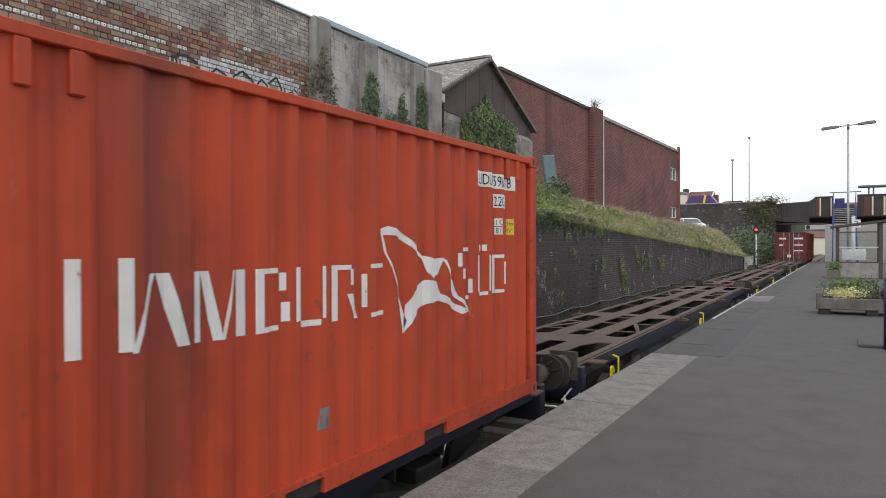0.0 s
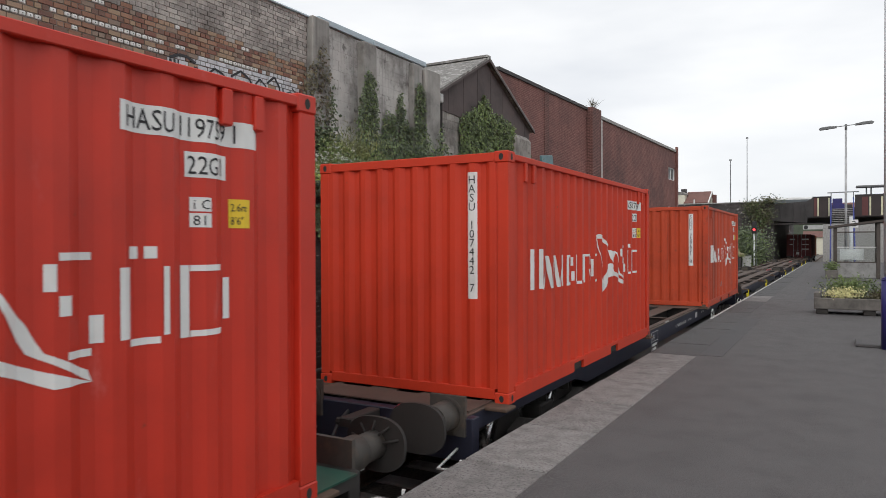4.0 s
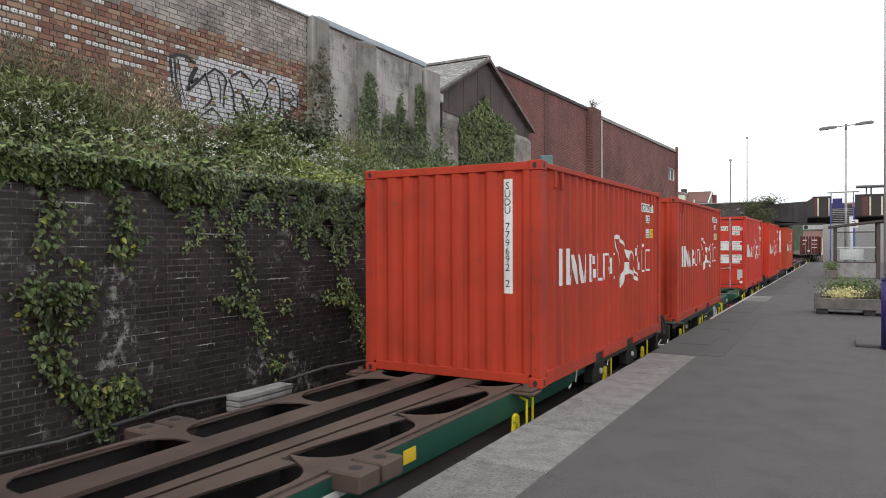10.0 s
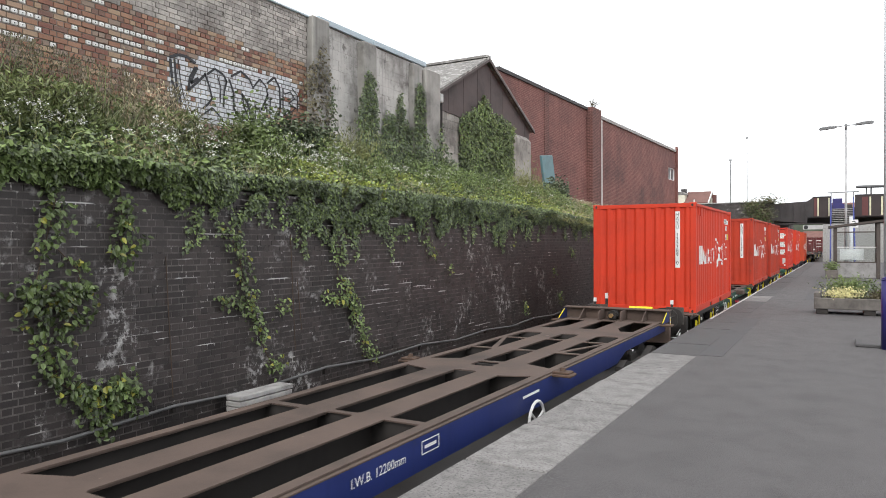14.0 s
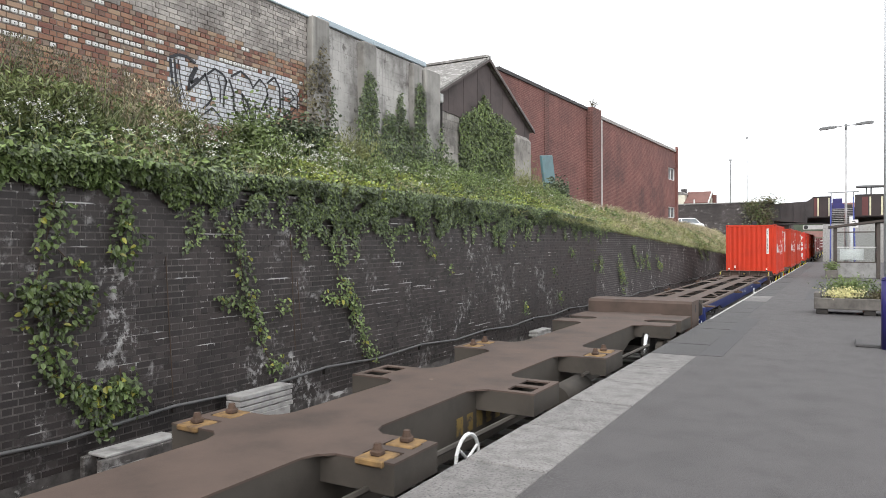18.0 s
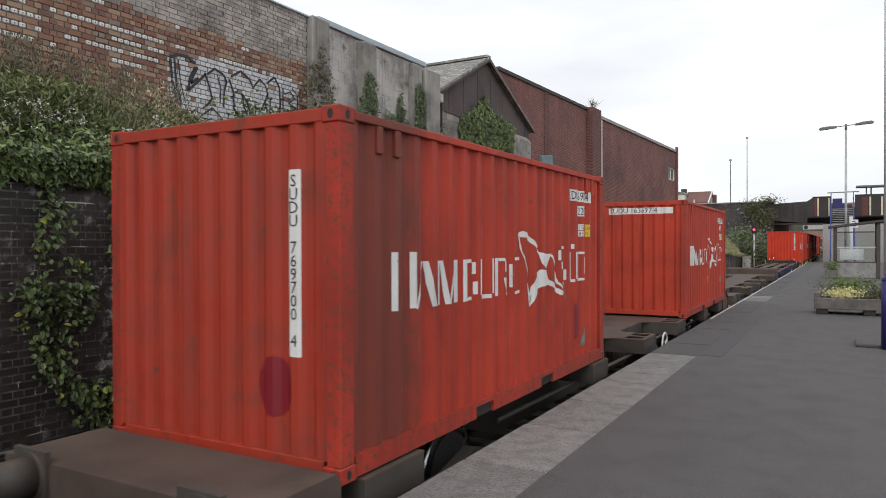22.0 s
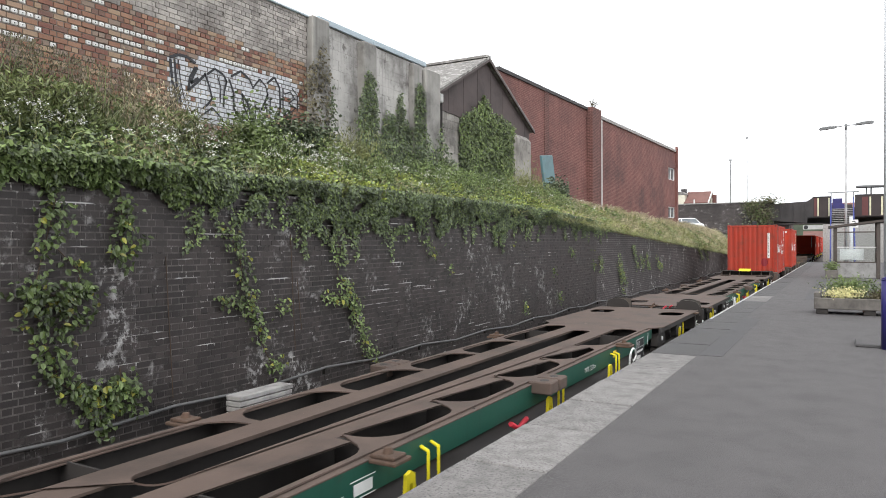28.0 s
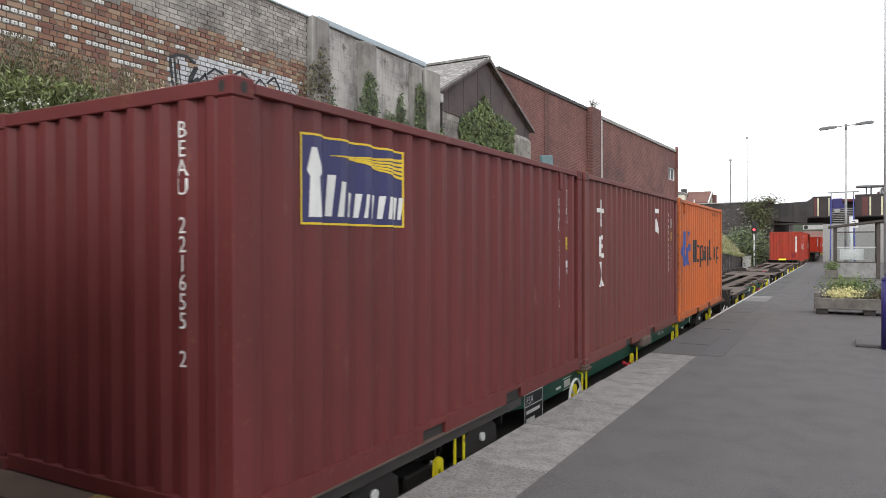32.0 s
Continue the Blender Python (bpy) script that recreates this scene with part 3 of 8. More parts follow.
def buffers(w, y, d, z=RAIL + 1.02):
    """Two buffers and the drawgear at an end; d: which way is out."""
    for s in (-1, 1):
        x = s * 0.86
        bm = bmesh.new()
        cyl(bm, (x, y, z), (x, y + d * 0.04, z), 0.175, n=20)
        cyl(bm, (x, y + d * 0.04, z), (x, y + d * 0.30, z), 0.145, 0.138, n=20)
        cyl(bm, (x, y + d * 0.30, z), (x, y + d * 0.54, z), 0.118, n=18)
        box(bm, x - 0.19, x + 0.19, y - 0.01 if d > 0 else y - 0.03, y + 0.03 if d > 0 else y + 0.01, z - 0.19, z + 0.19)
        buf = part("buffer", bm, buffer_steel, w)
        face = []
        for k in range(32):
            q = math.tau * k / 32
            c, n = math.cos(q), math.sin(q)
            face.append((x + 0.285 * math.copysign(abs(c) ** 0.8, c), z + 0.225 * math.copysign(abs(n) ** 0.8, n)))
        bm = prism(bmesh.new(), face, min(y + d * 0.55, y + d * 0.585), max(y + d * 0.55, y + d * 0.585), axis="y")
        part("buffer_head", bm, grime_dark, buf)
        for k in range(5):
            q = math.pi * (0.1 + 0.2 * k)
            part("head_rib", tube(bmesh.new(), [(x + 0.11 * math.cos(q), y + d * 0.50, z + 0.11 * math.sin(q)), (x + 0.24 * math.cos(q), y + d * 0.549, z + 0.19 * math.sin(q))], 0.012, 5), grime_dark, buf)
    bm = bmesh.new()
    box(bm, -0.07, 0.07, min(y, y + d * 0.5), max(y, y + d * 0.5), z - 0.12, z - 0.03, 0.01)
    cyl(bm, (-0.12, y + d * 0.45, z - 0.08), (0.12, y + d * 0.45, z - 0.08), 0.04, n=8)
    part("draw_hook", bm, dark_void, w)
    if d > 0:
        for k in range(5):
            yy = y + 0.16 + 0.14 * k
            ring = [(0.075 * math.cos(math.tau * i / 10) * (1 if k % 2 else 0.4), yy + 0.10 * math.sin(math.tau * i / 10), z + 0.04 - 0.02 * (k - 2) ** 2 + 0.05 * math.cos(math.tau * i / 10) * (0.3 if k % 2 else 1.0)) for i in range(11)]
            part("coupling_link", tube(bmesh.new(), ring, 0.020, 6), rust_steel, w)
    for x in (-0.32, 0.30):
        part("brake_hose", tube(bmesh.new(), [(x, y + d * 0.02, z - 0.10), (x, y + d * 0.18, z - 0.18), (x * 0.9, y + d * 0.35, z - 0.34), (x * 0.7, y + d * 0.56, z - 0.36)], 0.022, 6), gasket, w)
    part("cock_handle", tube(bmesh.new(), [(0.30, y + d * 0.05, z - 0.08), (0.34, y + d * 0.12, z + 0.02), (0.40, y + d * 0.14, z + 0.06)], 0.022, 6), red_paint, w, "red brake cock handle")
    part("shunter_handrail", tube(bmesh.new(), [(0.98, y + d * 0.05, z - 0.3), (0.98, y + d * 0.42, z - 0.38), (1.2, y + d * 0.42, z - 0.38), (1.22, y + d * 0.42, z - 0.27)], 0.014, 6), white_paint, w)


def levers(w, y, d, z):
    """Upright uncoupling levers on an end, black with whitened tops."""
    for x, h in ((-1.0, 0.30), (-0.72, 0.42), (0.78, 0.30)):
        lv = part("lever", boxbm(x - 0.025, x + 0.025, y - 0.025, y + 0.025, z - 0.3, z + h * 0.7), dark_void, w)
        part("lever_top", boxbm(x - 0.03, x + 0.03, y - 0.03, y + 0.03, z + h * 0.7, z + h), white_paint, lv)


def spigot(w, x, y, z, s):
    bm = bmesh.new()
    box(bm, x - 0.11, x + 0.11, y - 0.09, y + 0.09, z, z + 0.03, 0.008)
    cyl(bm, (x, y, z + 0.03), (x, y, z + 0.075), 0.045, 0.03, n=8)
    part("twistlock", bm, rust_steel, w)


rust_tan = material("ochre_rust", (0.22, 0.135, 0.055), 0.85, var=0.4, scale=9.0, second=(0.09, 0.055, 0.035))
buffer_steel = material("greasy_buffer_steel", (0.060, 0.053, 0.047), 0.7, var=0.35, scale=5.0, second=(0.10, 0.075, 0.055))
rust_steel = material("rusty_steel", (0.085, 0.052, 0.036), 0.85, var=0.3, scale=6.0)


def hook(w, x, y, z, mat=None):
    """A hinged container stop hanging beside the sill."""
    bm = bmesh.new()
    pr = [(y - 0.07, z - 0.20), (y - 0.02, z - 0.20), (y - 0.01, z - 0.05), (y + 0.03, z - 0.05), (y + 0.05, z - 0.16), (y + 0.09, z - 0.16), (y + 0.07, z + 0.02), (y + 0.02, z + 0.05), (y - 0.05, z + 0.03)]
    prism(bm, pr, x - 0.015, x + 0.02, axis="x")
    part("lashing_hook", bm, mat or yellow_paint, w)


def handle(w, x, y, z, h=0.28):
    bm = bmesh.new()
    cyl(bm, (x, y, z), (x, y, z - h), 0.015, n=6)
    cyl(bm, (x, y, z), (x - 0.10, y + 0.04, z + 0.02), 0.015, n=6)
    part("lever", bm, yellow_paint, w)


def handwheel(w, x, y, z, r=0.23):
    bm = bmesh.new()
    n = 18
    for k in range(n):
        a, b = 2 * math.pi * k / n, 2 * math.pi * (k + 1) / n
        cyl(bm, (x, y + r * math.cos(a), z + r * math.sin(a)), (x, y + r * math.cos(b), z + r * math.sin(b)), 0.018, n=6, caps=False)
    for k in range(3):
        a = 2 * math.pi * k / 3 + 0.4
        cyl(bm, (x, y, z), (x, y + r * math.cos(a), z + r * math.sin(a)), 0.014, n=6)
    part("handwheel", bm, white_paint, w, "white brake handwheel")


def tub(w, x0, x1, y0, y1, z0, z1, mat, name="beam"):
    """An I-section beam along the wagon, one skin."""
    c = (x0 + x1) / 2
    o = [(x0, z0), (x1, z0), (x1, z0 + 0.022), (c + 0.012, z0 + 0.022), (c + 0.012, z1 - 0.022), (x1, z1 - 0.022), (x1, z1), (x0, z1), (x0, z1 - 0.022), (c - 0.012, z1 - 0.022), (c - 0.012, z0 + 0.022), (x0, z0 + 0.022)]
    bm = bmesh.new()
    a = [bm.verts.new((x, y0, z)) for x, z in o]
    b = [bm.verts.new((x, y1, z)) for x, z in o]
    for i in range(12):
        j = (i + 1) % 12
        f = bm.faces.new((a[j], a[i], b[i], b[j]))
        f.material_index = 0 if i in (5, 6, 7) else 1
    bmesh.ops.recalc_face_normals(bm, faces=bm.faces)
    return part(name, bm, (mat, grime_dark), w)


SILL = 1.02


def side_sill(w, s, y0, y1, depth, taper, mat, top):
    """The outer channel with a fish-bellied web, painted outside and dusty inside and on top."""
    x = s * SILL
    z1 = DECK
    shallow = min(0.17, depth)
    pr = [(y0, z1 - shallow), (y0 + taper, z1 - shallow), (y0 + taper + 0.5, z1 - depth), (y1 - taper - 0.5, z1 - depth), (y1 - taper, z1 - shallow), (y1, z1 - shallow), (y1, z1 - 0.004), (y0, z1 - 0.004)]
    sill = part("side_sill", prism(bmesh.new(), pr, x - 0.010, x + 0.010, axis="x"), mat, w)
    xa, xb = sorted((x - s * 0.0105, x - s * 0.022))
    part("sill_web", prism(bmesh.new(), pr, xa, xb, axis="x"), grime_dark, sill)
    xa, xb = sorted((x + s * 0.014, x - s * 0.115))
    part("sill_flange", boxbm(xa, xb, y0, y1, z1 - 0.004, z1 + 0.012, 0.003), top, sill)
    return sill


def mark(w, text, size, y, z, mat=None):
    bm = letters(text, size, y, z)
    for v in bm.verts:
        a, b = v.co.x, v.co.y
        v.co = (SILL + 0.013, a, b)
    bmesh.ops.recalc_face_normals(bm, faces=bm.faces)
    if sum(f.normal.x for f in bm.faces) < 0:
        bmesh.ops.reverse_faces(bm, faces=bm.faces)
    part("lettering", bm, mat or white_mark, w)


def mark_bars(w, rects, mat=None, x=SILL + 0.013):
    bm = bmesh.new()
    for y0, y1, z0, z1 in rects:
        bm.faces.new([bm.verts.new(p) for p in ((x, y0, z0), (x, y1, z0), (x, y1, z1), (x, y0, z1))])
    part("marking", bm, mat or white_mark, w)


def lay_flat(pts, x):
    bm = bmesh.new()
    bm.faces.new([bm.verts.new((x, a, b)) for a, b in pts])
    return bm


def end_gear(w, L, raised, mat, top, stop=None):
    """Headstocks, with a raised shelf where the wagon has one, stiffeners and buffers."""
    for y, d, up in ((0.0, -1, raised[0]), (L, 1, raised[1])):
        a, b = sorted((y, y - d * 0.14))
        part("headstock", boxbm(-1.12, 1.12, a, b, DECK - 0.42, DECK + up, 0.01), grime_dark if mat == wagon_green else top if up else mat, w)
        if up:
            a, b = sorted((y + d * 0.02, y - d * (0.46 if mat == wagon_green else 0.25)))
            part("end_shelf", boxbm(-1.13, 1.13, a, b, DECK + up, DECK + up + 0.025, 0.004), grime_dark if mat == wagon_green else top, w)
            if mat == wagon_blue:
                for x in (-0.23, 0.23):
                    pr = [(y - d * 0.14, DECK + 0.032), (y - d * 0.62, DECK + 0.032)] + [(y - d * (0.50 + 0.12 * math.cos(q)), DECK + up - 0.12 + 0.118 * math.sin(q)) for q in [math.pi / 2 * k / 5 for k in range(6)]] + [(y - d * 0.14, DECK + up - 0.002)]
                    part("stiffener", prism(bmesh.new(), pr, x - 0.012, x + 0.012, axis="x"), top, w)
                bm = cyl(bmesh.new(), (0, y - d * 0.14, DECK + 0.13), (0, y - d * 0.44, DECK + 0.13), 0.085, n=16)
                for k in range(5):
                    cyl(bm, (0, y - d * (0.20 + 0.05 * k), DECK + 0.13), (0, y - d * (0.225 + 0.05 * k), DECK + 0.13), 0.098, n=16)
                spring = part("spring", bm, grime_dark, w)
                part("spring_nut", cyl(bmesh.new(), (0, y - d * 0.44, DECK + 0.13), (0, y - d * 0.53, DECK + 0.13), 0.045, n=6), rust_tan, spring)
            for x in ((-1.1, -0.66, 0.66, 1.1) if mat == wagon_blue else (-1.1, -0.72, -0.28, 0.28, 0.72, 1.1)):
                pr = [(y - d * 0.14, DECK + 0.026), (y - d * 0.66, DECK + 0.026), (y - d * 0.24, DECK + up - 0.002), (y - d * 0.14, DECK + up - 0.002)]
                part("stiffener", prism(bmesh.new(), pr, x - 0.01, x + 0.01, axis="x"), wagon_blue if abs(x) > 1 and mat == wagon_blue else top, w)
            if stop:
                for x in (-1.09, 1.09):
                    part("handgrip", tube(bmesh.new(), [(x, y - d * 0.28, DECK + up - 0.02), (x, y - d * 0.66, DECK + 0.05)], 0.011, 6), yellow_paint, w)
        buffers(w, y, d)


def yellow_stop(w, y, d, z):
    """A bent yellow plate standing on the end of the deck."""
    pr = [(y, z), (y - d * 0.10, z + 0.12), (y - d * 0.14, z + 0.12), (y - d * 0.26, z), (y - d * 0.235, z), (y - d * 0.125, z + 0.10), (y - d * 0.025, z)]
    part("end_stop", prism(bmesh.new(), pr, -0.27, 0.27, axis="x"), yellow_paint, w, "bent yellow end stop")


def rounded(x0, x1, y0, y1, r=0.12, near=True, far=True):
    """A hole with softened corners."""
    o = []
    for cx, cy, q0, on in ((x1, y0, -0.5, near), (x1, y1, 0.0, far), (x0, y1, 0.5, far), (x0, y0, 1.0, near)):
        if not on:
            o.append((cx, cy))
            continue
        mx, my = cx + (r if cx == x0 else -r), cy + (r if cy == y0 else -r)
        o += [(mx + r * math.cos(math.pi * (q0 + k / 8)), my + r * math.sin(math.pi * (q0 + k / 8))) for k in range(5)]
    return o


def deck_holes(L, plated):
    """The openings in a wagon's deck, alike from both ends."""
    out = []

    def both(fn):
        lp = fn
        out.append(lp)
        out.append([(-x, L - y) for x, y in lp][::1])
    if plated:
        for x0, x1 in ((-1.0, -0.52), (0.52, 1.0)):
            both(rounded(x0 * 1.06, x1 * 1.06, 0.90, 1.70, 0.22))
        marks = [4.55] + [L / 2 - 0.15 + 1.5 * k for k in range(-2, 3)] + [L - 4.55]
        for s in (-1, 1):
            for y0, y1 in zip(marks, marks[1:]):
                a, b = y0 + 0.06, y1 - 0.06
                first, last = y0 == marks[0], y1 == marks[-1]
                r0, r1 = (0.30 if first else 0.36), (0.30 if last else 0.36)
                o = [(0.465, a + (0.2 if first else 0.0)), (0.465 + (0.10 if first else 0.0), a)]
                o += [(0.915 - r0 + r0 * math.sin(q), a + r0 - r0 * math.cos(q)) for q in [math.pi / 2 * k / 5 for k in range(6)]]
                o += [(0.915 - r1 + r1 * math.cos(q), b - r1 + r1 * math.sin(q)) for q in [math.pi / 2 * k / 5 for k in range(6)]]
                o += [(0.465 + (0.10 if last else 0.0), b), (0.465, b - (0.2 if last else 0.0))]
                out.append([(s * x, y) for x, y in o])
        out.append(rounded(-0.175, 0.175, 5.2, L - 5.2, 0.15))
        return out
    for s in (-1, 1):
        for lp in ([(0.50, 0.62), (0.89, 0.62), (0.89, 2.22), (0.66, 2.22), (0.50, 1.75)],
                   rounded(0.50, 0.89, 3.0, 3.78, 0.14, far=False),
                   [(0.50, 3.86), (0.86, 3.86), (0.50, 5.0)], [(0.89, 3.95), (0.89, 5.05), (0.58, 5.05)],
                   [(0.50, 5.14), (0.89, 5.14), (0.89, 6.40), (0.50, 6.22)],
                   [(0.50, 7.15), (0.89, 7.0), (0.89, L / 2 - 0.05), (0.50, L / 2 - 0.05)]):
            lp = [(s * x, y) for x, y in lp]
            out.append(lp)
            out.append([(x, L - y) for x, y in lp])
    for y0, y1 in ((0.60, 2.12), (3.0, 3.72), (3.80, 5.03), (5.12, 6.22), (6.30, 6.62), (7.0, L / 2 - 0.04)):
        out.append(rounded(-0.16, 0.16, y0, y1, 0.05))
        out.append(rounded(-0.16, 0.16, L - y1, L - y0, 0.05))
    return out


def open_wagon(label, u0, u1, side, top, raised=(0.0, 0.0), depth=0.30, hooks=(), plated=False, group="container wagons of the train", taper=3.2, stop=(False, False), grips=False, uprights=(False, False), pads=None):
    """A skeletal flat: two sills, two spine beams, cross beams, end decks over the bogies."""
    L = u1 - u0
    w = thing("container_flat_wagon", label, "wagon", group=group)
    for s in (-1, 1):
        if plated:
            side_sill(w, s, 4.5, L - 4.2, 0.25, 0.15, side, top)
            for yy in (L - 4.60,):
                if s > 0:
                    mark_bars(w, [(yy + 0.02 * k, yy + 0.02 * k + 0.05, DECK - 0.24 + 0.05 * k, DECK - 0.19 + 0.05 * k) for k in range(4)])
            for a, b in ((0.14, 4.5), (L - 4.2, L - 0.14)):
                pr = [(a, DECK - 0.07), (b, DECK - 0.07), (b, DECK + 0.010), (a, DECK + 0.010)]
                part("end_sill", prism(bmesh.new(), pr, s * 1.17 - 0.012, s * 1.17 + 0.012, axis="x"), grime_dark, w)
        else:
            side_sill(w, s, 0.0, L, depth, taper, side, top)
        tub(w, s * 0.32 - 0.14, s * 0.32 + 0.14, 0.15, L - 0.15, DECK - 0.42, DECK + 0.0165, top, "spine_beam")
    holes = deck_holes(L, plated)
    if plated:
        platform = [(-1.2, 0.145), (1.2, 0.145), (1.2, 4.0), (0.97, 4.35), (0.97, 4.45), (-0.97, 4.45), (-0.97, 4.35), (-1.2, 4.0)]
        spans = [(platform, 0.0, 4.45), ([(-0.97, 4.45), (0.97, 4.45), (0.97, L - 4.45), (-0.97, L - 4.45)], 4.45, L - 4.45), ([(-x, L - y) for x, y in platform], L - 4.45, L)]
    else:
        spans = [([(-1.0, 0.145), (1.0, 0.145), (1.0, L - 0.145), (-1.0, L - 0.145)], 0.0, L)]
    for outline, ya, yb in spans:
        inside = [h for h in holes if ya <= sum(y for x, y in h) / len(h) < yb]
        part("deck_plate", prism(bmesh.new(), outline, DECK + 0.017, DECK + 0.031, holes=inside), top, w)
    for y in ((3.0, 4.4, L - 4.4, L - 3.0) if plated else (2.2, 3.0, 5.1, 6.4, 7.0, L / 2, L - 7.0, L - 6.4, L - 5.1, L - 3.0, L - 2.2)):
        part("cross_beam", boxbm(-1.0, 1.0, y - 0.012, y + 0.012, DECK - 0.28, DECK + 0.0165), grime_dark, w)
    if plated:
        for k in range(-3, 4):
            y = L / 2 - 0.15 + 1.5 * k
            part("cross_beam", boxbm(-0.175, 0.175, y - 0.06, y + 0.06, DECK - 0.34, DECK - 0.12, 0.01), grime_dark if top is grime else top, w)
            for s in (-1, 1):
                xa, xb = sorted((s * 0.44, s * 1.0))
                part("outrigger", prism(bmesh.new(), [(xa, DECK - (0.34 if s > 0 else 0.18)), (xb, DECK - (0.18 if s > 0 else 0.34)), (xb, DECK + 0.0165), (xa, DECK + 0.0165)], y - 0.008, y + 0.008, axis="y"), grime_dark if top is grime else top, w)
        for s in (-1, 1):
            for dy in (-0.14, 0.16):
                xa, xb = sorted((s * 0.98, s * 1.27))
                pad = part("lock_pad", boxbm(xa, xb, L / 2 + dy - 0.13, L / 2 + dy + 0.13, DECK - 0.10, DECK + 0.045, 0.015), top, w, "cast pad for a container lock")
                # flat dark disc on the pad, coloured as a shaded hole
                part("lock_hole", cyl(bmesh.new(), (s * 1.14, L / 2 + dy, DECK + 0.044), (s * 1.14, L / 2 + dy, DECK + 0.047), 0.055, n=12), dark_void, pad)
    # dark sheet added below the beams so the deck openings look shaded
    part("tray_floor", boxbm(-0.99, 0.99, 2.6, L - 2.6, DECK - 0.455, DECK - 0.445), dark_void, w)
    for x in (-0.75, 0.72):
        part("brake_pipe", cyl(bmesh.new(), (x, 0.6, DECK - 0.36), (x, L - 0.6, DECK - 0.36), 0.022, n=6), dark_void, w)
    part("brake_cylinder", cyl(bmesh.new(), (0.8, L * 0.42, DECK - 0.66), (0.8, L * 0.42 + 0.6, DECK - 0.66), 0.17, n=14), dark_void, w)
    for y in (2.8, L - 2.8) if plated else (2.35, L - 2.35):
        bogie(w, y, grime_dark)
        for dy in (-0.9, 0.9) if plated else ():
            pr = [(y + dy - 0.36, DECK - 0.34), (y + dy + 0.36, DECK - 0.34), (y + dy + 0.34, DECK - 0.18), (y + dy + 0.22, DECK - 0.10), (y + dy - 0.22, DECK - 0.10), (y + dy - 0.34, DECK - 0.18)]
            guard = part("axle_guard", prism(bmesh.new(), pr, 0.98, 1.10, axis="x"), grime_dark, w)
            part("knob", cyl(bmesh.new(), (1.10, y + dy, DECK - 0.22), (1.13, y + dy, DECK - 0.22), 0.042, n=10), white_paint, guard, "white-painted knob")
    end_gear(w, L, raised, side, top, grips)
    for y in pads or (0.55, 6.55, L - 6.55, L - 0.55):
        for s in (-1, 1):
            part("bracket", boxbm(min(s * 0.95, s * 1.27), max(s * 0.95, s * 1.27), y - 0.12, y + 0.12, DECK - 0.02, DECK + 0.014, 0.008), rust_steel, w)
            if not (abs(y - L / 2) > L / 2 - 1):
                spigot(w, s * 1.13, y, DECK + 0.013, s)
    for y in hooks:
        hook(w, SILL + 0.09, y, DECK - 0.24)
        for dy in ((0.28,) if int(y) % 2 else (0.28, 0.45)):
            handle(w, SILL + 0.11, y + dy, DECK - 0.10)
    for flag, y, d, up in ((stop[0], 0.0, -1, raised[0]), (stop[1], L, 1, raised[1])):
        if flag:
            yellow_stop(w, y - d * (0.48 if up else 0.3), d, DECK + max(up, 0.006) + 0.0255)
    for flag, y, d, up in ((uprights[0], 0.0, -1, raised[0]), (uprights[1], L, 1, raised[1])):
        if flag:
            levers(w, y - d * 0.07, d, DECK + max(up, 0.05))
    on_train(w, u0, 0.0, L / 2)
    return w


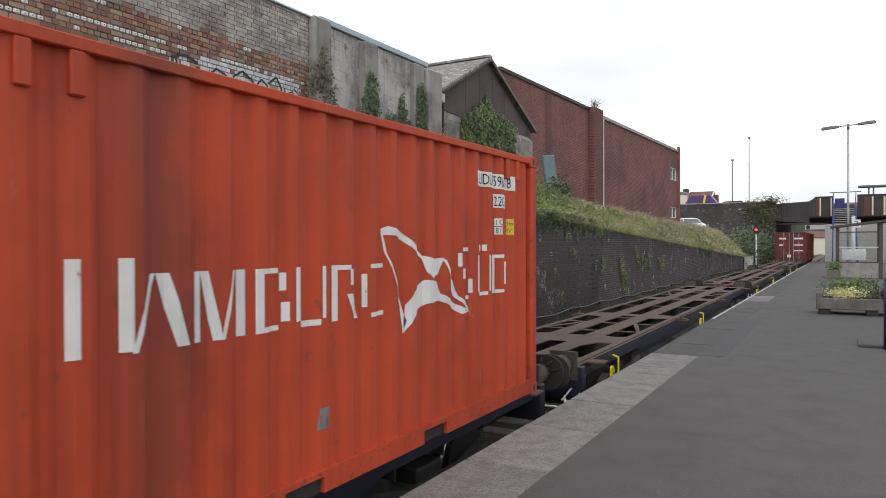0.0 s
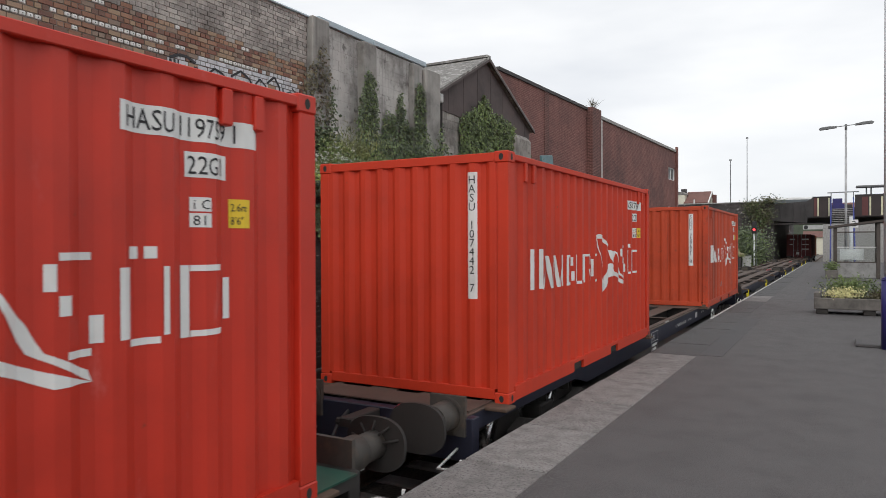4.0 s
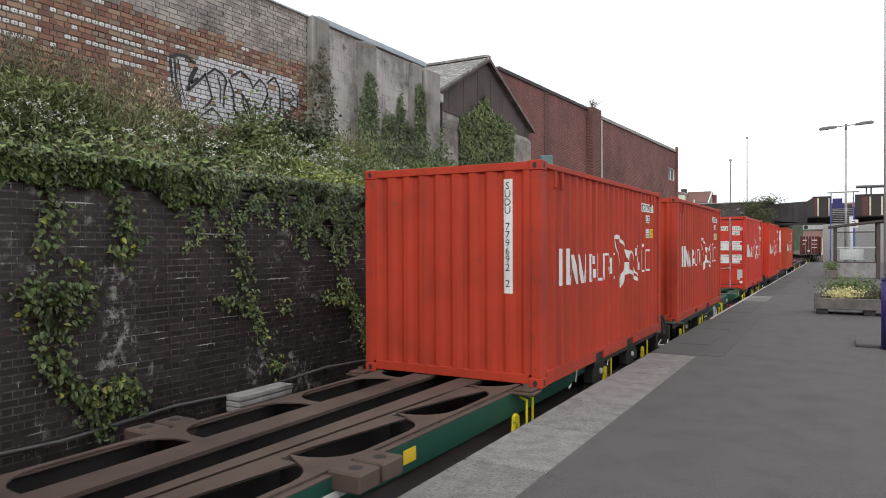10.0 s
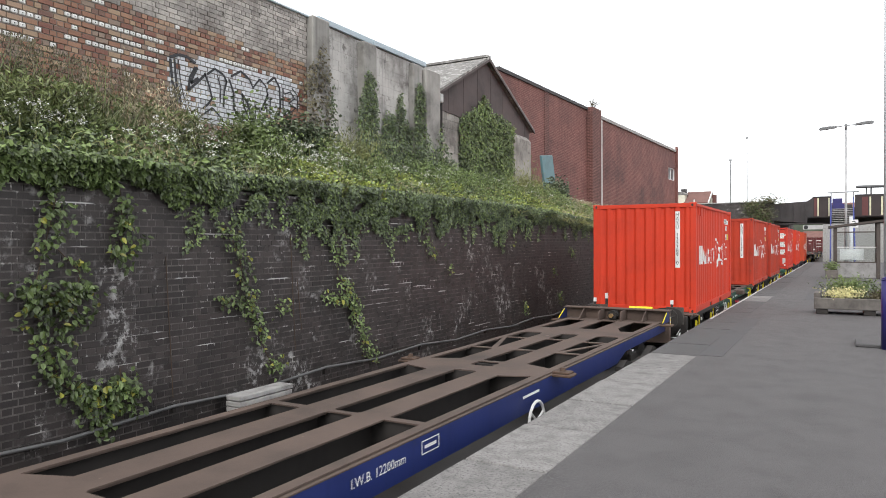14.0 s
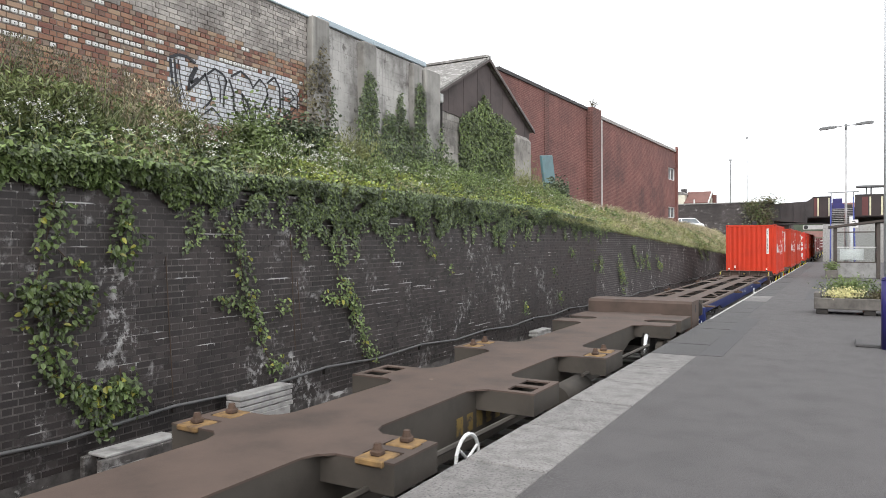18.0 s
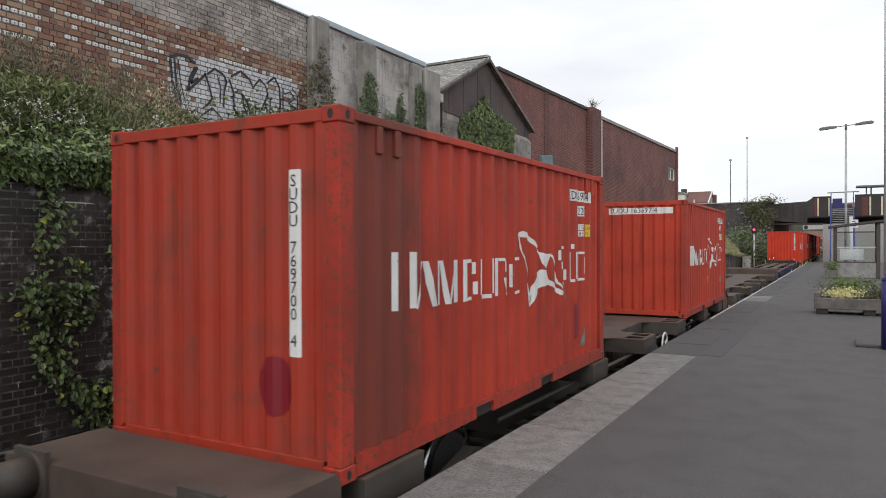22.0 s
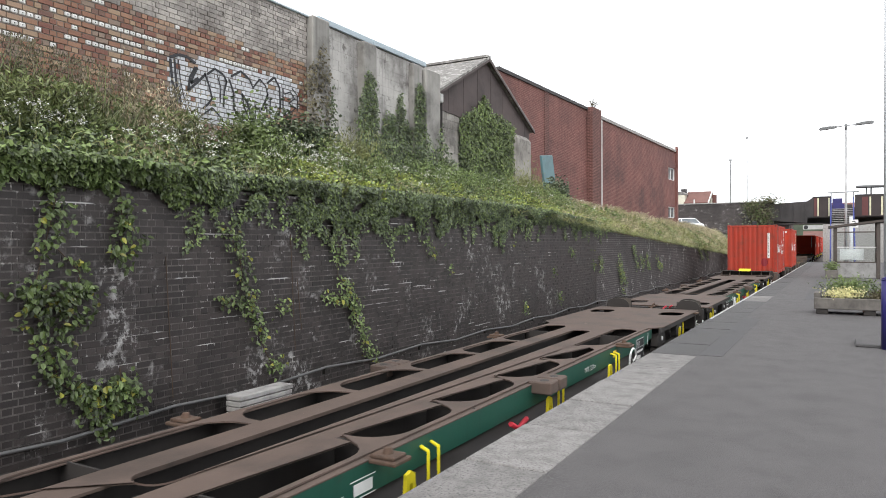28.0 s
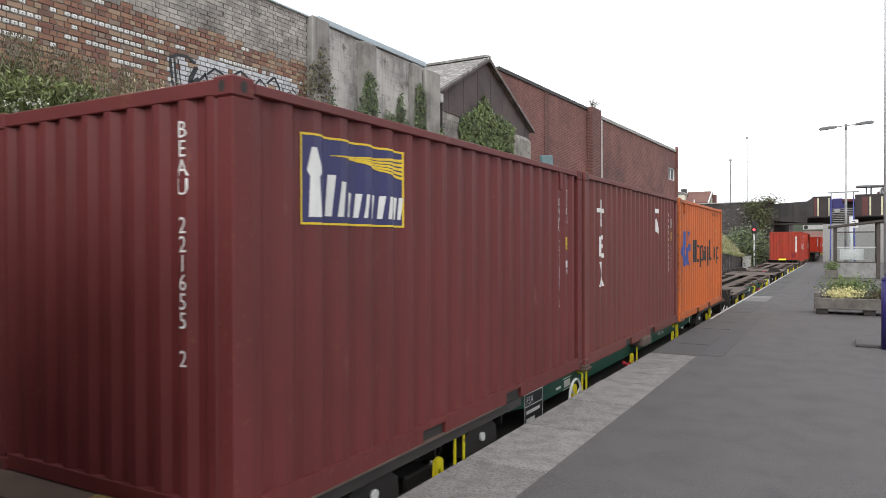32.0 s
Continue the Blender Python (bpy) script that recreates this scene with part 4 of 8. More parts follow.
def spine_wagon(label, u0, u1, arms, trays=(), locks=(), group="container wagons of the train", wheel_y=None, ends=(0.3, 0.3)):
    """A plated spine with outriggers at the given places, and a raised box at each end."""
    L = u1 - u0
    w = thing("spine_wagon", label, "wagon", group=group)
    half, out = 0.52, 1.235

    def edge(s):
        pts = [(s * half, 0.3)]
        for a, b in arms:
            pts += [(s * half, a - 0.22), (s * (half + 0.05), a - 0.09), (s * (half + 0.16), a), (s * out, a), (s * out, b), (s * (half + 0.16), b), (s * (half + 0.05), b + 0.09), (s * half, b + 0.22)]
        return pts + [(s * half, L - 0.3)]
    holes = []
    for k in trays:
        a, b = arms[k]
        for s in (-1, 1):
            for i in range(2):
                y0 = a + 0.10 + i * (b - a - 0.1) / 2
                y1 = y0 + (b - a) / 2 - 0.16
                holes.append([(s * 0.86, y0), (s * 1.16, y0), (s * 1.16, y1), (s * 0.86, y1)])
    part("deck_plate", prism(bmesh.new(), edge(1) + edge(-1)[::-1], DECK - 0.02, DECK - 0.002, holes=holes), grime, w)
    for s in (-1, 1):
        pr = [(0.9, DECK - 0.022), (L - 0.9, DECK - 0.022), (L - 0.9, DECK - 0.30), (L - 3.6, DECK - 0.30), (L - 4.8, DECK - 0.66), (4.8, DECK - 0.66), (3.6, DECK - 0.30), (0.9, DECK - 0.30)]
        part("spine_web", prism(bmesh.new(), pr, s * 0.505 - 0.01, s * 0.505 + 0.01, axis="x"), grime_side, w)
        for k, (a, b) in enumerate(arms):
            x0, x1 = sorted((s * 0.52, s * 1.232))
            arm = part("outrigger", boxbm(x0, x1, a + 0.004, a + 0.03, DECK - 0.25, DECK - 0.021), grime_side, w)
            part("gusset", boxbm(x0, x1, b - 0.03, b - 0.004, DECK - 0.25, DECK - 0.021), grime_side, arm)
            xa, xb = sorted((s * 1.205, s * 1.232))
            part("fascia", boxbm(xa, xb, a + 0.03, b - 0.03, DECK - 0.25, DECK - 0.021), grime_side, arm)
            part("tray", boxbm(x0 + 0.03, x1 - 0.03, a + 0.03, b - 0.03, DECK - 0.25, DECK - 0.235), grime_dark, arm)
            if k in trays:
                for dy in ((-0.22, 0.20) if k in locks else ()):
                    seat = part("lock_plate", boxbm(s * 1.01 - 0.13, s * 1.01 + 0.13, (a + b) / 2 + dy - 0.13, (a + b) / 2 + dy + 0.13, DECK - 0.05, DECK + 0.004, 0.01), rust_tan, w, "rust-stained ochre lock plate")
                    bm = boxbm(s * 1.01 - 0.045, s * 1.01 + 0.045, (a + b) / 2 + dy - 0.05, (a + b) / 2 + dy + 0.05, DECK + 0.002, DECK + 0.05, 0.012)
                    cyl(bm, (s * 1.01, (a + b) / 2 + dy, DECK + 0.05), (s * 1.01, (a + b) / 2 + dy, DECK + 0.10), 0.042, 0.028, n=8)
                    part("lock_head", bm, rust_steel, seat)
    for y, d, up in ((0.0, -1, ends[0]), (L, 1, ends[1])):
        a, b = sorted((y, y - d * 0.85))
        pr = [(a, DECK - 0.40), (b, DECK - 0.40), (b, DECK + (up - 0.06 if d < 0 else up)), (b - 0.05, DECK + up), (a + 0.05, DECK + up), (a, DECK + (up if d < 0 else up - 0.06))]
        part("end_box", prism(bmesh.new(), pr, -1.22, 1.22, axis="x"), grime, w)
        yc = (a + b) / 2
        if up > 0.2:
            # thin dark plate on the box side, coloured as a shaded slot
            part("lifting_slot", prism(bmesh.new(), slot(yc - 0.05, yc + 0.05, DECK + 0.02, DECK + 0.2), 1.219, 1.224, axis="x"), dark_void, w)
        mark_bars(w, [(yc - 0.28, yc - 0.18, DECK - 0.34, DECK - 0.2)], yellow_mark)
        buffers(w, y, d)
    cylz = DECK - 0.45
    part("air_reservoir", cyl(bmesh.new(), (0.85, L * 0.52, cylz), (0.85, L * 0.52 + 1.0, cylz), 0.19, n=16), grime_side, w)
    for x in (0.98, -0.98):
        for a, b in ((3.8, L * 0.5), (L * 0.56, L - 4.0)):
            part("brake_rod", cyl(bmesh.new(), (x, a, DECK - 0.22), (x, b, DECK - 0.30), 0.028, n=6), grime_side, w)
    mark_bars(w, [(L * 0.40 + 0.24 * i, L * 0.40 + 0.24 * i + 0.15, DECK - 0.46, DECK - 0.26) for i in range(9)], ochre_mark, 0.522)
    handwheel(w, 1.12, wheel_y or L * 0.34, DECK - 0.36)
    bogie(w, 2.15, grime_side)
    bogie(w, L - 2.15, grime_side)
    on_train(w, u0, 0.0, L / 2)
    return w


grime_side = material("olive_brake_dust", (0.062, 0.053, 0.044), 0.8, var=0.25, scale=1.5)
ochre_mark = paint("faded_ochre_marking", (0.22, 0.15, 0.045), 0.7, spots=((0.07, 0.055, 0.045), 0.5, 0.6, 9.0))


# ---- the place: materials ----
def placed(*a, **k):
    return material(*a, world_space=True, **k)


asphalt = placed("platform_asphalt", (0.082, 0.076, 0.078), 0.88, var=0.24, scale=2.2, bump=1.0, bump_scale=110, spots=((0.15, 0.145, 0.143), 0.49, 0.62, 70.0))
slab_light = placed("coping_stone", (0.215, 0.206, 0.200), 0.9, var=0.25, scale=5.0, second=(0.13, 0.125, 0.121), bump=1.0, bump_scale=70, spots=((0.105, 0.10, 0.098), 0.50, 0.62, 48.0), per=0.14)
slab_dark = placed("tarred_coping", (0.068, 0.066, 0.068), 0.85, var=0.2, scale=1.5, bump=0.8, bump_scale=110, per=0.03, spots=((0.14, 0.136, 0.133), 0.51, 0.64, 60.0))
ballast = placed("ballast", (0.11, 0.095, 0.085), 0.95, var=0.5, scale=25.0, bump=1.0, bump_scale=30)
soil = placed("soil", (0.06, 0.05, 0.035), 0.95, var=0.4, scale=4.0)
turf = placed("mossy_turf", (0.045, 0.06, 0.02), 0.95, var=0.4, scale=3.0, bump=0.8, bump_scale=20)
blue_brick = placed("dark_engineering_brick", (0.033, 0.026, 0.025), 0.55, var=0.4, scale=1.6, second=(0.017, 0.014, 0.014), bump=0.35, bump_scale=45, per=0.34)
mortar_dark = placed("sooty_mortar", (0.085, 0.077, 0.073), 0.95, var=0.7, scale=4.5, second=(0.020, 0.018, 0.018), spots=((0.40, 0.385, 0.37), 0.585, 0.66, 5.5))
upper_brick = placed("weathered_red_brick", (0.235, 0.135, 0.092), 0.85, var=0.34, scale=3.5, second=(0.14, 0.052, 0.038), bump=0.4, bump_scale=60, per=0.32)
grey_brick = placed("cement_smeared_brick", (0.35, 0.325, 0.30), 0.92, var=0.34, scale=1.3, second=(0.18, 0.16, 0.146), bump=0.6, bump_scale=45, per=0.22, streak=0.4, spots=((0.09, 0.08, 0.074), 0.56, 0.70, 5.0))


def burnt(m, colours, amount):
    """Each brick takes its own firing colour."""
    n, l = m.node_tree.nodes, m.node_tree.links
    b = n["Principled BSDF"]
    src = b.inputs["Base Color"].links[0].from_socket
    ramp = n.new("ShaderNodeValToRGB")
    ramp.color_ramp.interpolation = "CONSTANT"
    while len(ramp.color_ramp.elements) < len(colours):
        ramp.color_ramp.elements.new(1.0)
    for k, c in enumerate(colours):
        e = ramp.color_ramp.elements[k]
        e.position, e.color = k / len(colours), (*c, 1)
    geo = n.new("ShaderNodeNewGeometry")
    l.new(geo.outputs["Random Per Island"], ramp.inputs[0])
    mx = n.new("ShaderNodeMix")
    mx.data_type = "RGBA"
    mx.inputs["Factor"].default_value = amount
    l.new(src, mx.inputs[6])
    l.new(ramp.outputs[0], mx.inputs[7])
    l.new(mx.outputs[2], b.inputs["Base Color"])


burnt(upper_brick, [(0.32, 0.17, 0.115), (0.23, 0.105, 0.083), (0.41, 0.31, 0.21), (0.16, 0.098, 0.085), (0.36, 0.21, 0.14), (0.38, 0.285, 0.205), (0.27, 0.125, 0.095), (0.30, 0.245, 0.20)], 0.68)
upper_white = placed("whitewashed_brick", (0.70, 0.70, 0.68), 0.8, var=0.1, scale=8.0, per=0.08, spots=((0.25, 0.2, 0.17), 0.64, 0.70, 14.0))
silver_spray = placed("silver_sprayed_brick", (0.56, 0.57, 0.60), 0.55, var=0.15, scale=5.0, per=0.12, spots=((0.16, 0.09, 0.07), 0.62, 0.68, 9.0))
black_spray = placed("black_spray", (0.025, 0.025, 0.03), 0.6)
mortar_grey = placed("old_mortar", (0.19, 0.165, 0.145), 0.95, var=0.4, scale=3.0)
block_grey = placed("concrete_block", (0.33, 0.31, 0.285), 0.9, var=0.34, scale=1.1, bump=0.7, bump_scale=40, second=(0.13, 0.12, 0.11), per=0.16, streak=0.4, spots=((0.13, 0.12, 0.11), 0.55, 0.68, 6.0))
render_grey = placed("stained_cement_render", (0.46, 0.445, 0.425), 0.9, var=0.3, scale=1.6, bump=0.7, second=(0.19, 0.18, 0.17), streak=0.7, spots=((0.16, 0.15, 0.14), 0.56, 0.66, 4.0))
pier_grey = placed("rough_concrete", (0.29, 0.28, 0.262), 0.9, var=0.3, scale=1.3, bump=0.7, second=(0.10, 0.095, 0.09), streak=0.5)
coping_metal = placed("pale_blue_capping", (0.40, 0.48, 0.53), 0.5, var=0.08)
brown_clad = placed("brown_cladding", (0.088, 0.068, 0.066), 0.8, var=0.25, scale=1.5, streak=0.3)
slate = placed("mossy_slate", (0.20, 0.19, 0.18), 0.85, var=0.3, scale=2.0, spots=((0.45, 0.44, 0.42), 0.52, 0.62, 6.0))
bridge_dark = placed("bridge_dark_paint", (0.05, 0.045, 0.046), 0.7, var=0.25, scale=0.6, streak=0.3)
bridge_panel = placed("brown_bridge_panel", (0.035, 0.024, 0.024), 0.6, var=0.25, scale=0.6)
rail_blue = placed("blue_railing_paint", (0.025, 0.04, 0.23), 0.45, var=0.1)
post_blue = placed("dark_blue_post_paint", (0.022, 0.018, 0.13), 0.45, var=0.12)
post_white = placed("grey_white_post_paint", (0.62, 0.64, 0.66), 0.5, var=0.06)
timber = placed("weathered_timber", (0.14, 0.128, 0.117), 0.9, var=0.3, scale=4.0, bump=0.6, streak=0.4)
shelter_brown = placed("brown_shelter_frame", (0.065, 0.052, 0.045), 0.6, var=0.2)
scraped_grey = placed("scraped_grey_primer", (0.21, 0.20, 0.195), 0.75, var=0.35, scale=9.0, second=(0.12, 0.07, 0.05))
dull_panel = placed("grimy_frosted_panel", (0.27, 0.265, 0.26), 0.5, var=0.25, scale=2.5)
panel_grey = placed("grey_shelter_panel", (0.50, 0.50, 0.49), 0.6, var=0.1)
lamp_grey = placed("lamp_housing", (0.16, 0.165, 0.17), 0.5, var=0.1)
concrete = placed("pale_concrete", (0.36, 0.35, 0.34), 0.9, var=0.25, scale=5.0, bump=0.5)


def brick_sheet(name, base, joint, second, w, h, var=0.3, rough=0.85, spots=None, streak=0.0):
    """A far brick surface, its courses by material alone."""
    m = placed(name, base, rough, var=var, scale=0.5, second=second, spots=spots, streak=streak)
    n, l = m.node_tree.nodes, m.node_tree.links
    b = n["Principled BSDF"]
    src = b.inputs["Base Color"].links[0].from_socket
    geo = n.new("ShaderNodeNewGeometry")
    sep = n.new("ShaderNodeSeparateXYZ")
    l.new(geo.outputs["Position"], sep.inputs[0])
    add = n.new("ShaderNodeMath")
    add.operation = "ADD"
    l.new(sep.outputs["X"], add.inputs[0])
    l.new(sep.outputs["Y"], add.inputs[1])
    comb = n.new("ShaderNodeCombineXYZ")
    l.new(add.outputs[0], comb.inputs["X"])
    l.new(sep.outputs["Z"], comb.inputs["Y"])
    br = n.new("ShaderNodeTexBrick")
    br.inputs["Scale"].default_value, br.inputs["Brick Width"].default_value, br.inputs["Row Height"].default_value, br.inputs["Mortar Size"].default_value = 1.0, w, h, h * 0.10
    br.inputs["Color2"].default_value = (0.72, 0.70, 0.70, 1)
    br.inputs["Color1"].default_value = (1.0, 1.0, 1.0, 1)
    br.inputs["Mortar"].default_value = (*joint, 1)
    l.new(comb.outputs[0], br.inputs["Vector"])
    mx = n.new("ShaderNodeMix")
    mx.data_type, mx.blend_type = "RGBA", "MULTIPLY"
    mx.inputs["Factor"].default_value = 1.0
    l.new(src, mx.inputs[6])
    l.new(br.outputs["Color"], mx.inputs[7])
    l.new(mx.outputs[2], b.inputs["Base Color"])
    return m


red_brick = brick_sheet("dull_red_brick", (0.185, 0.076, 0.066), (1.5, 1.9, 1.9), (0.105, 0.046, 0.042), 0.225, 0.075, streak=0.45)
sooty_red = brick_sheet("sooty_red_brick", (0.125, 0.055, 0.048), (1.9, 2.2, 2.2), (0.07, 0.034, 0.030), 0.225, 0.075)
far_brick = brick_sheet("sooty_far_brick", (0.052, 0.045, 0.045), (2.4, 2.4, 2.4), (0.030, 0.026, 0.026), 0.24, 0.0826, spots=((0.34, 0.33, 0.32), 0.60, 0.68, 2.4))


def limed(m, amount=0.8):
    """White lime that has run out of the joints: cloudy patches broken up by a fine grain."""
    n, l = m.node_tree.nodes, m.node_tree.links
    b = n["Principled BSDF"]
    src = b.inputs["Base Color"].links[0].from_socket
    geo = n.new("ShaderNodeNewGeometry")
    facs = []
    for sc, lo, hi, det in ((0.9, 0.56, 0.68, 4), (9.0, 0.50, 0.60, 12)):
        t = n.new("ShaderNodeTexNoise")
        t.inputs["Scale"].default_value, t.inputs["Detail"].default_value, t.inputs["Roughness"].default_value = sc, det, 0.7
        l.new(geo.outputs["Position"], t.inputs["Vector"])
        r = n.new("ShaderNodeMapRange")
        r.inputs["From Min"].default_value, r.inputs["From Max"].default_value = lo, hi
        l.new(t.outputs["Fac"], r.inputs["Value"])
        facs.append(r.outputs[0])
    mul = n.new("ShaderNodeMath")
    mul.operation = "MULTIPLY"
    l.new(facs[0], mul.inputs[0])
    l.new(facs[1], mul.inputs[1])
    am = n.new("ShaderNodeMath")
    am.operation = "MULTIPLY"
    am.inputs[1].default_value = amount
    l.new(mul.outputs[0], am.inputs[0])
    mx = n.new("ShaderNodeMix")
    mx.data_type = "RGBA"
    mx.inputs[7].default_value = (0.52, 0.51, 0.50, 1)
    l.new(am.outputs[0], mx.inputs["Factor"])
    l.new(src, mx.inputs[6])
    l.new(mx.outputs[2], b.inputs["Base Color"])


def joint_lime(m):
    """Lime that has seeped out in lines along some courses."""
    n, l = m.node_tree.nodes, m.node_tree.links
    b = n["Principled BSDF"]
    src = b.inputs["Base Color"].links[0].from_socket
    geo = n.new("ShaderNodeNewGeometry")
    mp = n.new("ShaderNodeMapping")
    mp.inputs["Scale"].default_value = (1.0, 1.1, 11.0)
    t = n.new("ShaderNodeTexNoise")
    t.inputs["Scale"].default_value, t.inputs["Detail"].default_value = 1.0, 3
    r = n.new("ShaderNodeMapRange")
    r.inputs["From Min"].default_value, r.inputs["From Max"].default_value = 0.645, 0.70
    mx = n.new("ShaderNodeMix")
    mx.data_type = "RGBA"
    mx.inputs[7].default_value = (0.48, 0.47, 0.46, 1)
    l.new(geo.outputs["Position"], mp.inputs[0])
    l.new(mp.outputs[0], t.inputs["Vector"])
    l.new(t.outputs["Fac"], r.inputs["Value"])
    l.new(r.outputs[0], mx.inputs["Factor"])
    l.new(src, mx.inputs[6])
    l.new(mx.outputs[2], b.inputs["Base Color"])


joint_lime(mortar_dark)
limed(blue_brick, 0.8)
limed(mortar_dark)
limed(far_brick)


def leaf_stuff(name, base, per=0.5, rough=0.42):
    m = placed(name, base, rough, var=0.35, scale=1.3, per=per, bump=0)
    return m


leaf_ivy = leaf_stuff("ivy_leaf", (0.118, 0.150, 0.086), 0.65)
leaf_climb = leaf_stuff("climber_leaf", (0.080, 0.115, 0.036), 0.65)
leaf_bright = leaf_stuff("bramble_leaf", (0.158, 0.212, 0.076), 0.55)
leaf_yellow = leaf_stuff("yellowing_leaf", (0.20, 0.20, 0.03))
leaf_grass = leaf_stuff("grass_blade", (0.26, 0.275, 0.11))
leaf_straw = leaf_stuff("dry_grass", (0.42, 0.36, 0.24))
leaf_brown = leaf_stuff("dock_stalk", (0.135, 0.118, 0.068))
leaf_tall = leaf_stuff("tall_weed_leaf", (0.155, 0.185, 0.07))
leaf_lime = leaf_stuff("lime_green_leaf", (0.29, 0.34, 0.075))
petal = leaf_stuff("white_petal", (0.70, 0.70, 0.66), 0.15)
petal_yellow = leaf_stuff("pale_yellow_petal", (0.72, 0.68, 0.36), 0.2)


def solid(name, label, cat, bm, mat, kind="structure"):
    return tagged(part(name, bm, mat, None), label, cat, kind=kind)


# ---- ground, platform and track ----
EDGE = -2.66
bm = bmesh.new()
bm.faces.new([bm.verts.new(p) for p in ((-900, -400, -1.32), (900, -400, -1.32), (900, 2600, -1.32), (-900, 2600, -1.32))])
solid("ground", "dark soil reaching away around the railway", "ground", bm, soil)
bm = bmesh.new()
ys = [-14 + 2 * k for k in range(44)]
prev = None
for y in ys:
    row = [bm.verts.new((x, y, 0.0)) for x in (-1.935 + bend(y), 9.0)] + [bm.verts.new((x, y, -1.35)) for x in (-1.935 + bend(y), 9.0)]
    if prev:
        bm.faces.new((prev[0], prev[1], row[1], row[0]))
        bm.faces.new((prev[2], prev[0], row[0], row[2]))
        bm.faces.new((prev[1], prev[3], row[3], row[1]))
    prev = row
bm.faces.new((prev[0], prev[1], prev[3], prev[2]))
solid("pavement", "grey worn asphalt of the station platform", "platform", bm, asphalt)
patchy = placed("asphalt_patch", (0.074, 0.072, 0.075), 0.85, var=0.12, scale=1.0, bump=0.6, bump_scale=140)
bm = bmesh.new()
for x0, x1, y0, y1 in ((-1.90, -1.55, 11.4, 17.5), (-0.9, 1.4, 24.0, 38.0)):
    box(bm, x0, x1, y0, y1, 0.0, 0.004)
solid("asphalt_patch", "darker repaired strips of asphalt on the platform", "asphalt", bm, patchy, "stuff")

coping = thing("coping", "platform edge of weathered concrete slabs", "platform edge", kind="structure")
part("edge_wall", boxbm(EDGE + 0.12, -1.95, -14, 58, -1.35, -0.20), far_brick, coping)
rng = random.Random(5)
y = -4.0
while y < 71:
    ln = 1.27 + rng.uniform(-0.06, 0.06)
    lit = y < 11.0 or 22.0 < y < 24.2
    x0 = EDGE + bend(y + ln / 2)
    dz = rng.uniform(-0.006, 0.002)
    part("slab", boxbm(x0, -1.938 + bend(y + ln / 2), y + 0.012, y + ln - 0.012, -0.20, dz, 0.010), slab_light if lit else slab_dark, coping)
    y += ln
edge_white = placed("worn_white_edge_paint", (0.46, 0.46, 0.44), 0.8, var=0.2, scale=3.0, spots=((0.14, 0.135, 0.13), 0.52, 0.60, 7.0))
for k in range(35):
    y = 17.0 + 1.5 * k
    part("edge_line", boxbm(EDGE + bend(y + 0.75) + 0.02, EDGE + bend(y + 0.75) + 0.075, y, y + 1.48, -0.01, 0.0045), edge_white, coping)

bm = bmesh.new()
for y0, y1 in ((-40, 44), (44, 72), (72, 260)):
    o0, o1 = bend(y0), bend(y1)
    v = [bm.verts.new(p) for p in ((-7.6 + o0, y0, -1.08), (EDGE + 0.3 + o0, y0, -1.08), (EDGE + 0.3 + o1, y1, -1.08), (-7.6 + o1, y1, -1.08))]
    bm.faces.new(v)
solid("track_bed", "brown stone ballast under the running line", "ballast", bm, ballast)
track = thing("railway_track", "rusty rails on concrete sleepers in ballast", "track", kind="structure")
for s in (-1, 1):
    bm = bmesh.new()
    for y0, y1 in [(-40, 42), (42, 48), (48, 54), (54, 60), (60, 66), (66, 72), (72, 260)]:
        for w, z0, z1 in ((0.035, RAIL - 0.05, RAIL), (0.009, RAIL - 0.13, RAIL - 0.05), (0.06, RAIL - 0.15, RAIL - 0.13)):
            xa, xb = TRACK_X + s * 0.7525 + bend(y0), TRACK_X + s * 0.7525 + bend(y1)
            v = [bm.verts.new(p) for p in ((xa - w, y0, z1), (xa + w, y0, z1), (xb + w, y1, z1), (xb - w, y1, z1), (xa - w, y0, z0), (xa + w, y0, z0), (xb + w, y1, z0), (xb - w, y1, z0))]
            for q in ((0, 1, 2, 3), (1, 5, 6, 2), (0, 3, 7, 4)):
                bm.faces.new([v[i] for i in q])
    part("rail", bm, rust_steel, track)
sl = part("sleeper", boxbm(-1.25, 1.25, -0.13, 0.13, -0.10, 0.10, 0.02), concrete, track)
sl.matrix_basis = pose(TRACK_X, 0.4, RAIL - 0.25)
for k in range(1, 60):
    again(sl, TRACK_X, 0.4 + 0.65 * k, RAIL - 0.25)


# ---- dark brick retaining wall along the line ----
WALL_X = -7.40


def wall_top(y):
    return 2.5 if y < 18 else max(0.35, 2.5 - 0.0415 * (y - 18))


